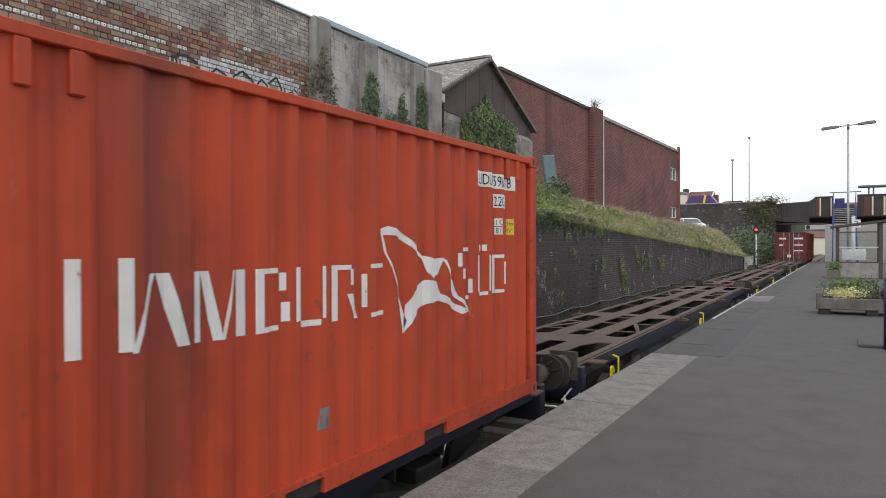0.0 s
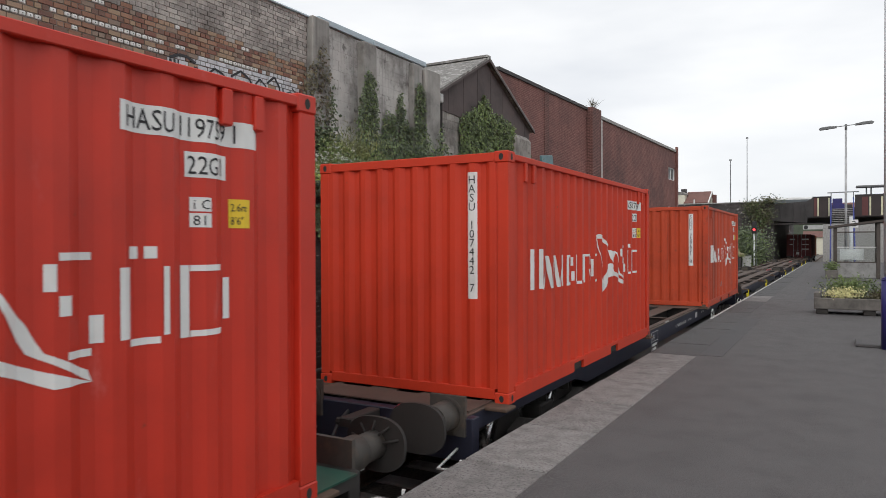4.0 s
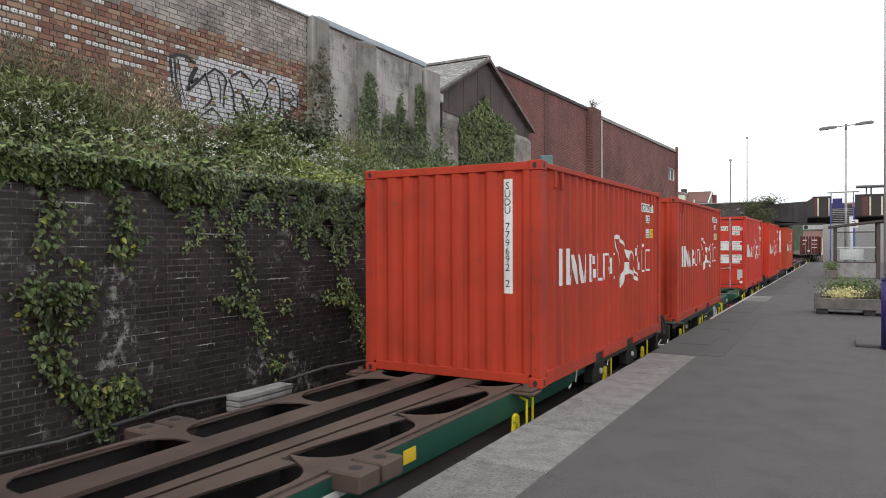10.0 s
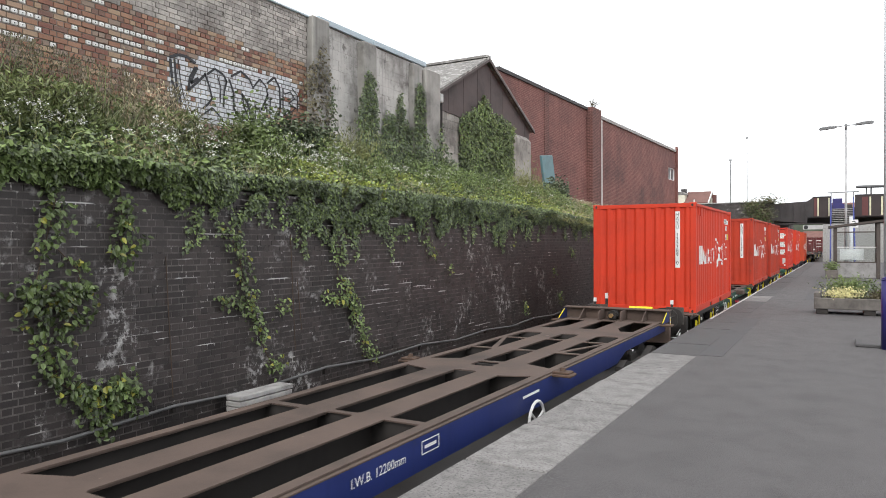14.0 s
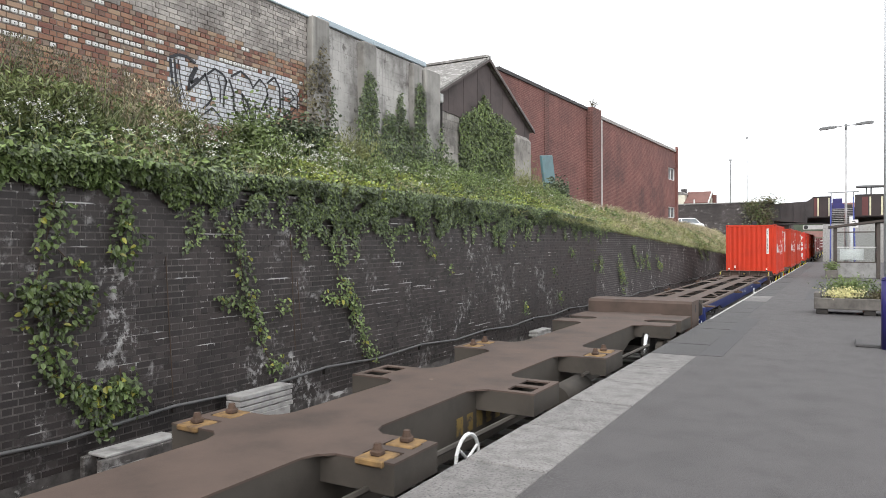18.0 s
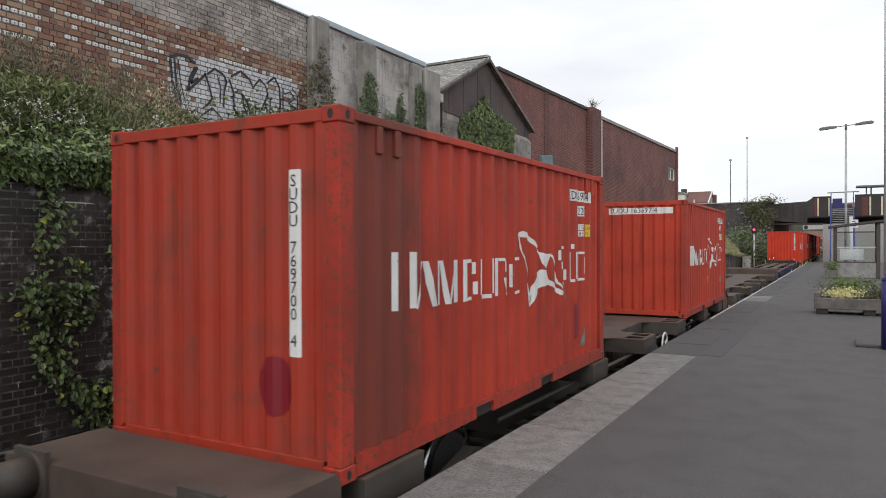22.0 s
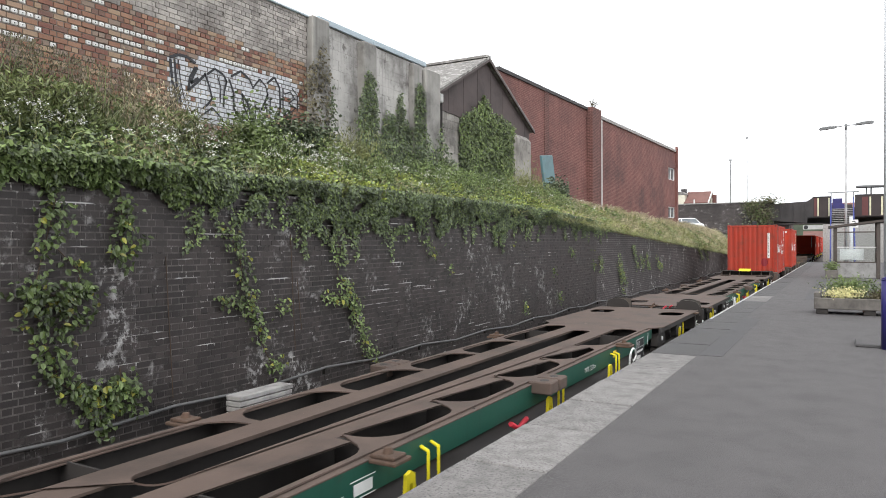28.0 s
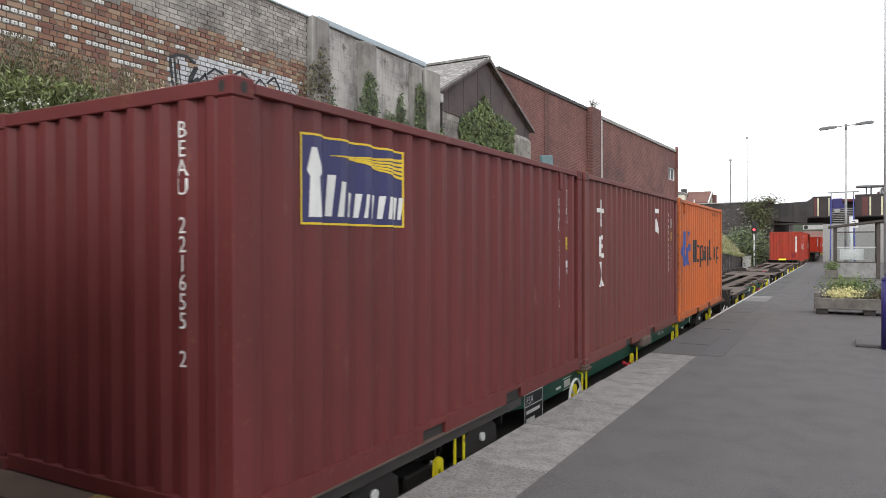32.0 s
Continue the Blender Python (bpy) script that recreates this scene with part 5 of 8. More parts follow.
def bricks(rows):
    """Many bricks as one mesh: y0, y1, z0, z1, face x, material."""
    n = len(rows)
    r = np.array(rows, dtype=float)
    y0, y1, z0, z1, xf = r[:, 0], r[:, 1], r[:, 2], r[:, 3], r[:, 4]
    xb = xf - 0.05
    b = 0.004
    co = np.empty((n, 8, 3))
    for i, (yy, zz) in enumerate(((y0, z0), (y1, z0), (y1, z1), (y0, z1))):
        co[:, i] = np.stack((xb, yy, zz), 1)
    for i, (yy, zz) in enumerate(((y0 + b, z0 + b), (y1 - b, z0 + b), (y1 - b, z1 - b), (y0 + b, z1 - b))):
        co[:, 4 + i] = np.stack((xf, yy, zz), 1)
    quad = np.array([[4, 5, 6, 7], [0, 1, 5, 4], [1, 2, 6, 5], [2, 3, 7, 6], [3, 0, 4, 7]])
    faces = (quad[None] + (np.arange(n) * 8)[:, None, None]).reshape(-1, 4)
    return raw_mesh("brickwork", co.reshape(-1, 3), faces, np.repeat(r[:, 5].astype(int), 5))


def raw_mesh(name, co, faces, mats=None):
    me = bpy.data.meshes.new(name)
    k = faces.shape[1]
    me.vertices.add(len(co))
    me.vertices.foreach_set("co", co.astype(np.float32).ravel())
    me.loops.add(faces.size)
    me.loops.foreach_set("vertex_index", faces.astype(np.int32).ravel())
    me.polygons.add(len(faces))
    me.polygons.foreach_set("loop_start", np.arange(0, faces.size, k, dtype=np.int32))
    if mats is not None:
        me.polygons.foreach_set("material_index", mats.astype(np.int32))
    me.update(calc_edges=True)
    me.validate()
    me.shade_flat()
    return me


def bond(y_lo, y_hi, z_lo, z_hi, course, long, short, seed, top=None):
    """English bond: a course of stretchers, a course of headers."""
    r = random.Random(seed)
    z, k = z_lo, 0
    while z < z_hi:
        ln = long if k % 2 == 0 else short
        y = y_lo + (0.0 if k % 2 == 0 else short * 0.5) - long
        while y < y_hi:
            a, b = max(y, y_lo), min(y + ln, y_hi)
            if b - a > 0.05 and (top is None or z + course < top((a + b) / 2)):
                yield a + 0.0045, b - 0.0045, z + 0.005, z + course - 0.005, r
            y += ln
        z += course
        k += 1


wall = thing("retaining_wall", "tall dark engineering-brick retaining wall with white lime stains", "wall", kind="structure")
bm = bmesh.new()
for y0, y1 in [(-14, 18), (18, 34), (34, 50), (50, 66)]:
    xf = WALL_X - 0.003 if y0 < 30 else WALL_X
    v = [bm.verts.new(p) for p in ((xf, y0, -1.35), (xf, y1, -1.35), (xf, y1, wall_top(y1)), (xf, y0, wall_top(y0)), (-8.0, y0, wall_top(y0)), (-8.0, y1, wall_top(y1)))]
    f = bm.faces.new(v[:4])
    f.material_index = 0 if y0 < 18 else 1
    bm.faces.new((v[3], v[2], v[5], v[4]))
e = [bm.verts.new(p) for p in ((WALL_X, 66, -1.35), (-8.0, 66, -1.35), (-8.0, 66, wall_top(66)), (WALL_X, 66, wall_top(66)))]
bm.faces.new(e).material_index = 1
part("backing", bm, (mortar_dark, far_brick), wall)
rows, singles = [], []
for a, b, z0, z1, r in bond(2.0, 24.0, -0.75, 2.5, 0.0826, 0.232, 0.116, 3, wall_top):
    out = WALL_X + r.uniform(-0.003, 0.005)
    if 4.6 < a < 7.4 and -0.1 < z0 < 1.05:
        singles.append((a, b, z0, z1, out))
    else:
        rows.append((a, b, z0, z1, out, 0))
me = bricks(rows)
me.materials.append(blue_brick)
ob = new("brickwork", me)
ob.parent = wall
tagged(ob, kind="stuff")
shared = {}
for a, b, z0, z1, out in singles[:330]:
    key = round(b - a, 2)
    if key not in shared:
        shared[key] = part("brick", boxbm(-0.05, 0, -(b - a) / 2, (b - a) / 2, -0.0368, 0.0368, 0.004), blue_brick, wall)
        o = shared[key]
    else:
        o = new("brick", shared[key].data)
        o.parent = wall
    o.matrix_basis = pose(out, (a + b) / 2, (z0 + z1) / 2)
rest = [(a, b, z0, z1, out, 0) for a, b, z0, z1, out in singles[330:]]
if rest:
    me = bricks(rest)
    me.materials.append(blue_brick)
    ob = new("brickwork", me)
    ob.parent = wall
    tagged(ob, kind="stuff")
# cable along the wall's foot, sagging between its brackets
bm = bmesh.new()
pts = [(WALL_X + 0.06, -6 + 0.75 * k, -0.33 + 0.035 * math.cos(k * 1.57) + 0.02 * math.sin(k * 0.37)) for k in range(96)]
tube(bm, pts, 0.022, 7)
cable = solid("cable_duct", "grey sagging cable duct along the brick wall", "cable", bm, placed("grey_duct", (0.11, 0.11, 0.11), 0.6, var=0.3), "")
br = part("bracket", boxbm(0.0, 0.05, -0.02, 0.02, -0.06, 0.05), dark_void, cable)
br.matrix_basis = pose(WALL_X, -6, -0.33)
for k in range(1, 24):
    again(br, WALL_X, -6 + 3.0 * k, -0.33)
# stacked concrete trough lids at the foot of the wall
for y0, y1, z0, n in ((6.75, 7.8, -0.60, 4), (17.4, 18.4, -0.75, 2)):
    st = thing("trough_lids", "stack of pale concrete cable-trough lids against the brick wall", "concrete lids", pose(0, 0, 0), "stacked lids")
    for k in range(n):
        part("lid", boxbm(-7.25, -6.98, y0 + 0.01 * (k % 2), y1 - 0.01 * (k % 3), z0 + 0.078 * k, z0 + 0.078 * k + 0.066, 0.008), concrete, st)
    part("packing", boxbm(-7.2, -6.95, y0 + 0.1, y1 - 0.1, -1.08, z0), concrete, st)
trough = thing("cable_trough", "cable trough with dark sides and a displaced pale concrete lid along the wall's foot", "trough")
# sides take the dark mortar material, only the lid is pale
part("trough_side", boxbm(-7.20, -7.12, 4.62, 6.6, -1.08, -0.56, 0.01), mortar_dark, trough)
part("trough_side", boxbm(-6.90, -6.82, 4.62, 6.6, -1.08, -0.56, 0.01), mortar_dark, trough)
part("lid", boxbm(-7.17, -6.86, 4.70, 5.66, -0.558, -0.525, 0.008), concrete, trough)
rubble = thing("rubble", "broken pale concrete lumps lying at the wall's foot", "rubble", kind="stuff")
rr_ = random.Random(77)
for k in range(34):
    y, sz = rr_.uniform(8.2, 19.0), rr_.uniform(0.05, 0.16)
    x = rr_.uniform(-7.25, -6.7)
    bm = boxbm(-sz, sz, -sz * 1.3, sz * 1.3, 0, sz * 0.9, sz * 0.25)
    for v in bm.verts:
        v.co += Vector((rr_.uniform(-1, 1), rr_.uniform(-1, 1), rr_.uniform(-0.4, 0.4))) * sz * 0.25
    ob = part("lump", bm, concrete, rubble)
    ob.matrix_basis = pose(x, y, -1.10, 0, 0, rr_.uniform(0, 90))

# ---- the wall on top of the bank ----
UP_X = -9.6
upper = thing("boundary_wall", "old brick and block boundary wall with whitewashed bricks and concrete piers", "wall", kind="structure")
part("core", boxbm(-10.05, UP_X - 0.012, -14, 16.4, -1.3, 6.46), mortar_grey, upper)


def boundary(y):
    return 5.46 + 0.09 * noise.noise(Vector((y * 1.7, 0, 4))) + 0.05 * noise.noise(Vector((y * 5.0, 2, 4)))


# whitewashed headers, course by course
WHITES = {5.382: [(6.42, 6.60), (7.86, 8.02), (9.32, 9.54)],
          5.055: [(5.30, 5.48), (5.79, 5.91), (6.00, 7.20), (7.28, 7.62), (7.88, 8.14), (8.87, 9.74), (10.64, 10.78), (10.94, 11.07)],
          4.892: [(4.4, 5.70), (6.10, 6.23), (6.72, 7.26), (7.33, 7.69), (8.28, 8.75), (9.02, 9.15)],
          4.729: [(4.4, 5.49), (5.58, 5.70), (6.00, 6.23), (6.31, 6.96), (7.03, 7.57), (11.04, 11.16)],
          4.565: [(4.4, 5.60), (5.71, 5.83), (6.74, 7.28)], 4.402: [(6.96, 7.08)]}


def silvered(y, z):
    """Inside the sprayed silver field."""
    top = np.interp(y, [7.75, 8.42, 9.4, 10.25, 10.9], [4.86, 4.98, 4.98, 5.10, 5.03])
    low = np.interp(y, [7.75, 7.97, 8.35, 9.7, 10.3, 10.9], [4.22, 4.10, 3.90, 3.92, 4.22, 4.55])
    return 7.75 < y < 10.93 and low < z < top


rows, whites = [], []
for a, b, z0, z1, r in bond(2.0, 11.2, 2.972, 6.46, 0.0817, 0.212, 0.106, 9):
    c, zc = (a + b) / 2, (z0 + z1) / 2
    white = b - a < 0.11 and any(abs(zc - z) < 0.03 and any(p < c < q for p, q in rr) for z, rr in WHITES.items())
    if white and not silvered(c, zc):
        whites.append((a, b, z0, z1))
    else:
        mi = 1 if silvered(c, zc) and r.random() < 0.94 else (2 if zc > boundary(c) else 0)
        g = 0.0042 if mi == 2 else 0.0
        rows.append((a - g, b + g, z0 - g, z1 + g, UP_X + r.uniform(-0.005, 0.007), mi))
me = bricks(rows)
for m in (upper_brick, silver_spray, grey_brick):
    me.materials.append(m)
ob = new("brickwork", me)
ob.parent = upper
tagged(ob, kind="stuff")
white_brick = None
for a, b, z0, z1 in whites[:300]:
    if white_brick is None:
        bm = boxbm(-0.05, 0, -0.043, 0.043, -0.030, 0.030, 0.010)
        f = bm.faces.new([bm.verts.new((0.0012, 0.009 * math.cos(q), 0.009 * math.sin(q))) for q in [k * math.pi / 3 for k in range(6)]])
        f.material_index = 1
        white_brick = part("brick", bm, (upper_white, black_spray), upper, "whitewashed brick with a dark dot")
        o = white_brick
    else:
        o = new("brick", white_brick.data)
        o.parent = upper
    o.matrix_basis = pose(UP_X + 0.008, (a + b) / 2, (z0 + z1) / 2)
r = random.Random(4)
# rendered bays and concrete piers
k = 0
z = 3.0
while z < 6.4:
    y = 11.8 - 0.22 * (k % 2)
    while y < 16.4:
        a, b = max(y, 11.78), min(y + 0.45, 16.4)
        if b - a > 0.05:
            part("block", boxbm(UP_X - 0.06, UP_X - 0.008 + r.uniform(-0.004, 0.004), a + 0.0012, b - 0.0012, z + 0.0012, min(z + 0.215, 6.44) - 0.0012, 0.002), render_grey, upper)
        y += 0.45
    z += 0.215
    k += 1
for y0, y1, out, z1 in ((11.2, 11.76, 0.16, 6.50), (12.95, 13.45, 0.20, 6.40), (15.15, 15.62, 0.14, 6.40), (15.66, 16.40, 0.22, 6.36)):
    bm = boxbm(UP_X - 0.1, UP_X + out, y0, y1, -1.0, z1, 0.03)
    bmesh.ops.subdivide_edges(bm, edges=bm.edges, cuts=5, use_grid_fill=True)
    for v in bm.verts:
        v.co += Vector((1, 0.6, 0)) * 0.018 * noise.noise(v.co * 2.5)
    part("pier", bm, pier_grey, upper)
for y0, y1 in ((-2.0, 11.5), (11.52, 13.5), (13.52, 15.94)):
    part("capping", boxbm(UP_X - 0.52, UP_X + 0.05, y0, y1, 6.46, 6.50 if y1 < 11.8 else 6.585, 0.01), coping_metal, upper)
# sprayed black outlines over the silver
bm = bmesh.new()


def spray(pts, w=0.035):
    for (a, b), (c, d) in zip(pts, pts[1:]):
        dx, dz = c - a, d - b
        n = math.hypot(dx, dz) or 1
        ox, oz = -dz / n * w / 2, dx / n * w / 2
        v = [bm.verts.new((UP_X + 0.010, p, q)) for p, q in ((a - ox, b - oz), (c - ox, d - oz), (c + ox, d + oz), (a + ox, b + oz))]
        f = bm.faces.new(v)
        f.normal_update()
        if f.normal.x < 0:
            f.normal_flip()


for pts, w in (([(7.78, 4.82), (7.82, 4.45), (7.92, 4.12)], 0.05), ([(7.86, 4.84), (7.90, 4.45), (8.00, 4.10)], 0.045), ([(7.94, 4.84), (7.98, 4.5), (8.08, 4.15)], 0.02), ([(7.76, 4.84), (7.95, 4.93), (8.12, 4.93), (8.30, 4.86)], 0.05),
               ([(8.30, 4.80), (8.18, 4.60), (8.14, 4.36), (8.34, 4.55), (8.52, 4.72)], 0.045), ([(8.34, 4.80), (8.24, 4.62), (8.20, 4.50), (8.36, 4.62)], 0.05), ([(8.50, 4.74), (8.60, 4.52), (8.66, 4.32), (8.56, 4.20), (8.46, 4.12)], 0.04),
               ([(8.55, 4.72), (8.72, 4.86), (8.92, 4.80), (9.00, 4.68)], 0.04), ([(9.00, 4.70), (8.94, 4.50), (8.92, 4.22)], 0.04), ([(8.78, 4.76), (8.86, 4.55), (8.84, 4.28)], 0.025), ([(9.06, 4.74), (9.16, 4.52), (9.16, 4.24), (9.40, 3.98)], 0.045),
               ([(9.10, 4.80), (9.34, 4.95), (9.56, 4.84), (9.66, 4.68)], 0.04), ([(9.36, 4.54), (9.50, 4.40), (9.58, 4.18), (9.68, 4.00)], 0.05), ([(9.36, 4.54), (9.42, 4.30), (9.52, 4.14)], 0.035), ([(9.66, 4.72), (9.82, 4.90), (9.98, 4.80), (10.04, 4.62)], 0.035),
               ([(10.04, 4.66), (9.96, 4.48), (9.86, 4.32), (10.0, 4.40), (10.02, 4.22)], 0.045), ([(10.02, 4.86), (10.22, 5.02), (10.36, 4.84), (10.38, 4.50), (10.34, 4.24)], 0.045), ([(10.10, 4.60), (10.10, 4.36)], 0.03), ([(10.46, 4.86), (10.46, 4.44), (10.62, 4.28)], 0.03),
               ([(10.50, 4.74), (10.68, 4.82), (10.80, 4.70), (10.62, 4.58), (10.84, 4.52), (10.66, 4.40)], 0.025), ([(10.72, 4.90), (10.88, 4.78), (10.88, 4.46)], 0.025), ([(9.70, 4.40), (9.72, 3.96)], 0.03), ([(8.42, 3.98), (8.66, 4.16), (8.86, 4.02)], 0.03)):
    spray(pts, w)
part("sprayed_outline", bm, black_spray, upper, "black sprayed outlines over silver paint")

# ---- shed with a brown gable ----
shed = thing("gabled_shed", "brown clad gable of a shed above ivy-covered block walling", "shed")
GY0, GYM, GY1, GZE, GZR = 16.50, 19.66, 23.25, 5.86, 7.50
part("gable", prism(bmesh.new(), [(GY0, 5.50), (GY1 - 0.15, 5.30), (GY1, GZE - 0.1), (GYM, GZR - 0.05), (GY0, GZE - 0.05)], -9.72, -9.62, axis="x"), brown_clad, shed)
for k in range(7):
    y = GY0 + 0.75 + k * 0.92
    top = GZE + (GZR - GZE) * ((y - GY0) / (GYM - GY0) if y < GYM else (GY1 - y) / (GY1 - GYM)) - 0.12
    if top > 5.6 and y < GY1 - 0.3:
        part("cladding_rib", boxbm(-9.62, -9.612, y, y + 0.05, 5.52, top), brown_clad, shed)
part("lower_wall", boxbm(-9.95, -9.66, GY0, GY1 - 0.1, -1.0, 5.48), block_grey, shed)
for k, z in enumerate([3.2 + 0.23 * i for i in range(10)]):
    y = GY0 + 0.02 - 0.22 * (k % 2)
    while y < GY1 - 0.15:
        a, b = max(y, GY0 + 0.02), min(y + 0.45, GY1 - 0.12)
        if b - a > 0.1:
            part("block", boxbm(-9.66, -9.648, a + 0.005, b - 0.005, z + 0.005, z + 0.222), block_grey, shed)
        y += 0.45
for (ya, za), (yb, zb) in (((GY0 - 0.15, GZE - 0.05), (GYM, GZR)), ((GYM, GZR), (GY1 + 0.12, GZE - 0.12))):
    part("roof_slope", prism(bmesh.new(), [(ya, za), (yb, zb), (yb, zb + 0.09), (ya, za + 0.09)], -22.0, -9.48, axis="x"), slate, shed)
    part("bargeboard", prism(bmesh.new(), [(ya, za - 0.05), (yb, zb - 0.05), (yb, zb + 0.02), (ya, za + 0.02)], -9.505, -9.47, axis="x"), brown_clad, shed)
part("ridge", boxbm(-22.0, -9.5, GYM - 0.12, GYM + 0.12, GZR + 0.07, GZR + 0.14), slate, shed)
part("far_wall", boxbm(-22, -9.96, GY1 - 0.35, GY1 - 0.12, -1.0, GZE - 0.15), block_grey, shed)
part("near_wall", boxbm(-22, -9.96, GY0, GY0 + 0.2, -1.0, GZE - 0.1), block_grey, shed)
part("drainpipe", cyl(bmesh.new(), (-9.52, GY0 + 0.16, 3.0), (-9.52, GY0 + 0.16, 5.85), 0.045, n=8), dark_void, shed)
part("pipe_hopper", boxbm(-9.58, -9.42, GY0 - 0.02, GY0 + 0.14, 5.62, 5.86, 0.02), panel_grey, shed)
part("end_pier", boxbm(-9.9, -9.45, GY1 - 1.68, GY1 - 0.17, -1.0, 5.50, 0.16), block_grey, shed)

# ---- red brick building ----
bld = thing("brick_warehouse", "long dull red brick building with flat parapet roof", "building")


def along(k, out=0.0):
    """A point on the building's front, k from 0 to 1."""
    a, b = Vector((-11.5, 24.6, 0)), Vector((-10.3, 52.8, 0))
    n = Vector((28.2, -1.2, 0)).normalized()
    return a.lerp(b, k) + n * out


def front_block(k0, k1, o0, o1, z0, z1):
    bm = bmesh.new()
    p = [along(k0, o0), along(k1, o0), along(k1, o1), along(k0, o1)]
    v = [bm.verts.new((q.x, q.y, z)) for z in (z0, z1) for q in p]
    for q in ((0, 3, 2, 1), (4, 5, 6, 7), (0, 1, 5, 4), (1, 2, 6, 5), (2, 3, 7, 6), (3, 0, 4, 7)):
        bm.faces.new([v[i] for i in q])
    bmesh.ops.recalc_face_normals(bm, faces=bm.faces)
    return bm


WIN = [(0.917, 0.985, 6.25, 7.15), (0.917, 0.985, 3.55, 4.35)]
part("wall", front_block(0.0, 0.917, -0.35, 0.0, -1.0, 8.5), red_brick, bld)
part("wall", front_block(0.985, 1.0, -0.35, 0.0, -1.0, 8.5), red_brick, bld)
for z0, z1 in ((-1.0, 3.55), (4.35, 6.25), (7.15, 8.5)):
    part("wall", front_block(0.917, 0.985, -0.35, 0.0, z0, z1), red_brick, bld)
glass_dark = placed("dark_window_glass", (0.10, 0.115, 0.125), 0.12, var=0.1, bump=0)
for a, b, z0, z1 in WIN:
    wdw = part("window", front_block(a, b, -0.16, -0.14, z0, z1), glass_dark, bld)
    for q in (a, (a + b) / 2 - 0.0015, b - 0.003):
        part("window_frame", front_block(q, q + 0.003, -0.14, -0.06, z0, z1), white_paint, wdw)
    for z in (z0, z1 - 0.07):
        part("window_frame", front_block(a + 0.003, b - 0.003, -0.14, -0.06, z, z + 0.07), white_paint, wdw)
part("pilaster", front_block(0.344, 0.391, 0.0, 0.30, -1.0, 8.66), sooty_red, bld)
part("stained_strip", front_block(0.155, 0.172, 0.0, 0.03, -1.0, 8.49), sooty_red, bld)
part("pilaster", front_block(0.985, 1.0, 0.0, 0.12, -1.0, 8.75), red_brick, bld)
part("parapet_coping", front_block(0.0, 0.343, -0.45, 0.06, 8.5, 8.64), bridge_dark, bld)
part("parapet_coping", front_block(0.392, 0.984, -0.45, 0.08, 8.36, 8.52), concrete, bld)
part("downpipe", cyl(bmesh.new(), (*along(0.412, 0.10).xy, 2.0), (*along(0.412, 0.10).xy, 8.3), 0.05, n=8), white_paint, bld)
bm = bmesh.new()
box(bm, -26, -11.6, 24.6, 24.9, -1.0, 8.5)
part("side_wall", bm, red_brick, bld)
part("end_wall", boxbm(-26, -10.4, 52.5, 52.8, -1.0, 8.5), red_brick, bld)
part("flat_roof", boxbm(-26, -11.9, 24.9, 52.4, 8.2, 8.3), slate, bld)
cab = thing("teal_cabinet", "small teal metal sheet leaning by the brick building", "metal sheet", pose(-9.75, 25.75, 3.3, 6, -4, -6))
part("sheet", boxbm(-0.05, 0.05, -0.48, 0.48, 0, 1.9, 0.02), placed("teal_sheet", (0.10, 0.19, 0.21), 0.5, var=0.15), cab)


# ---- bank and its plants ----
def upper_z(y):
    if y < 24:
        return 3.35
    return 3.35 - 0.016 * (y - 24)


def bank_z(x, y):
    k = min(1.0, max(0.0, (WALL_X - 0.1 - x) / 2.0))
    lump = 0.16 * noise.noise(Vector((x * 0.8, y * 0.5, 3.0))) + 0.08 * noise.noise(Vector((x * 2.1, y * 1.7, 8.0)))
    return wall_top(y) + 0.03 + (upper_z(y) - wall_top(y)) * (k ** 0.8) + lump * min(1, 3 * k)


bm = bmesh.new()
grid = []
for j in range(62):
    y = -6 + j * 1.4
    grid.append([bm.verts.new((x, y, bank_z(x, y) if x > -12 else upper_z(y) - 0.15)) for x in (-7.42, -7.7, -8.1, -8.5, -9.0, -9.5, -10.3, -14, -40)])
for a, b in zip(grid, grid[1:]):
    for i in range(len(a) - 1):
        bm.faces.new((a[i + 1], a[i], b[i], b[i + 1]))
for f in bm.faces:
    f.smooth = True
solid("bank", "overgrown earth bank above the brick wall", "bank", bm, turf)

nrng = np.random.RandomState(11)


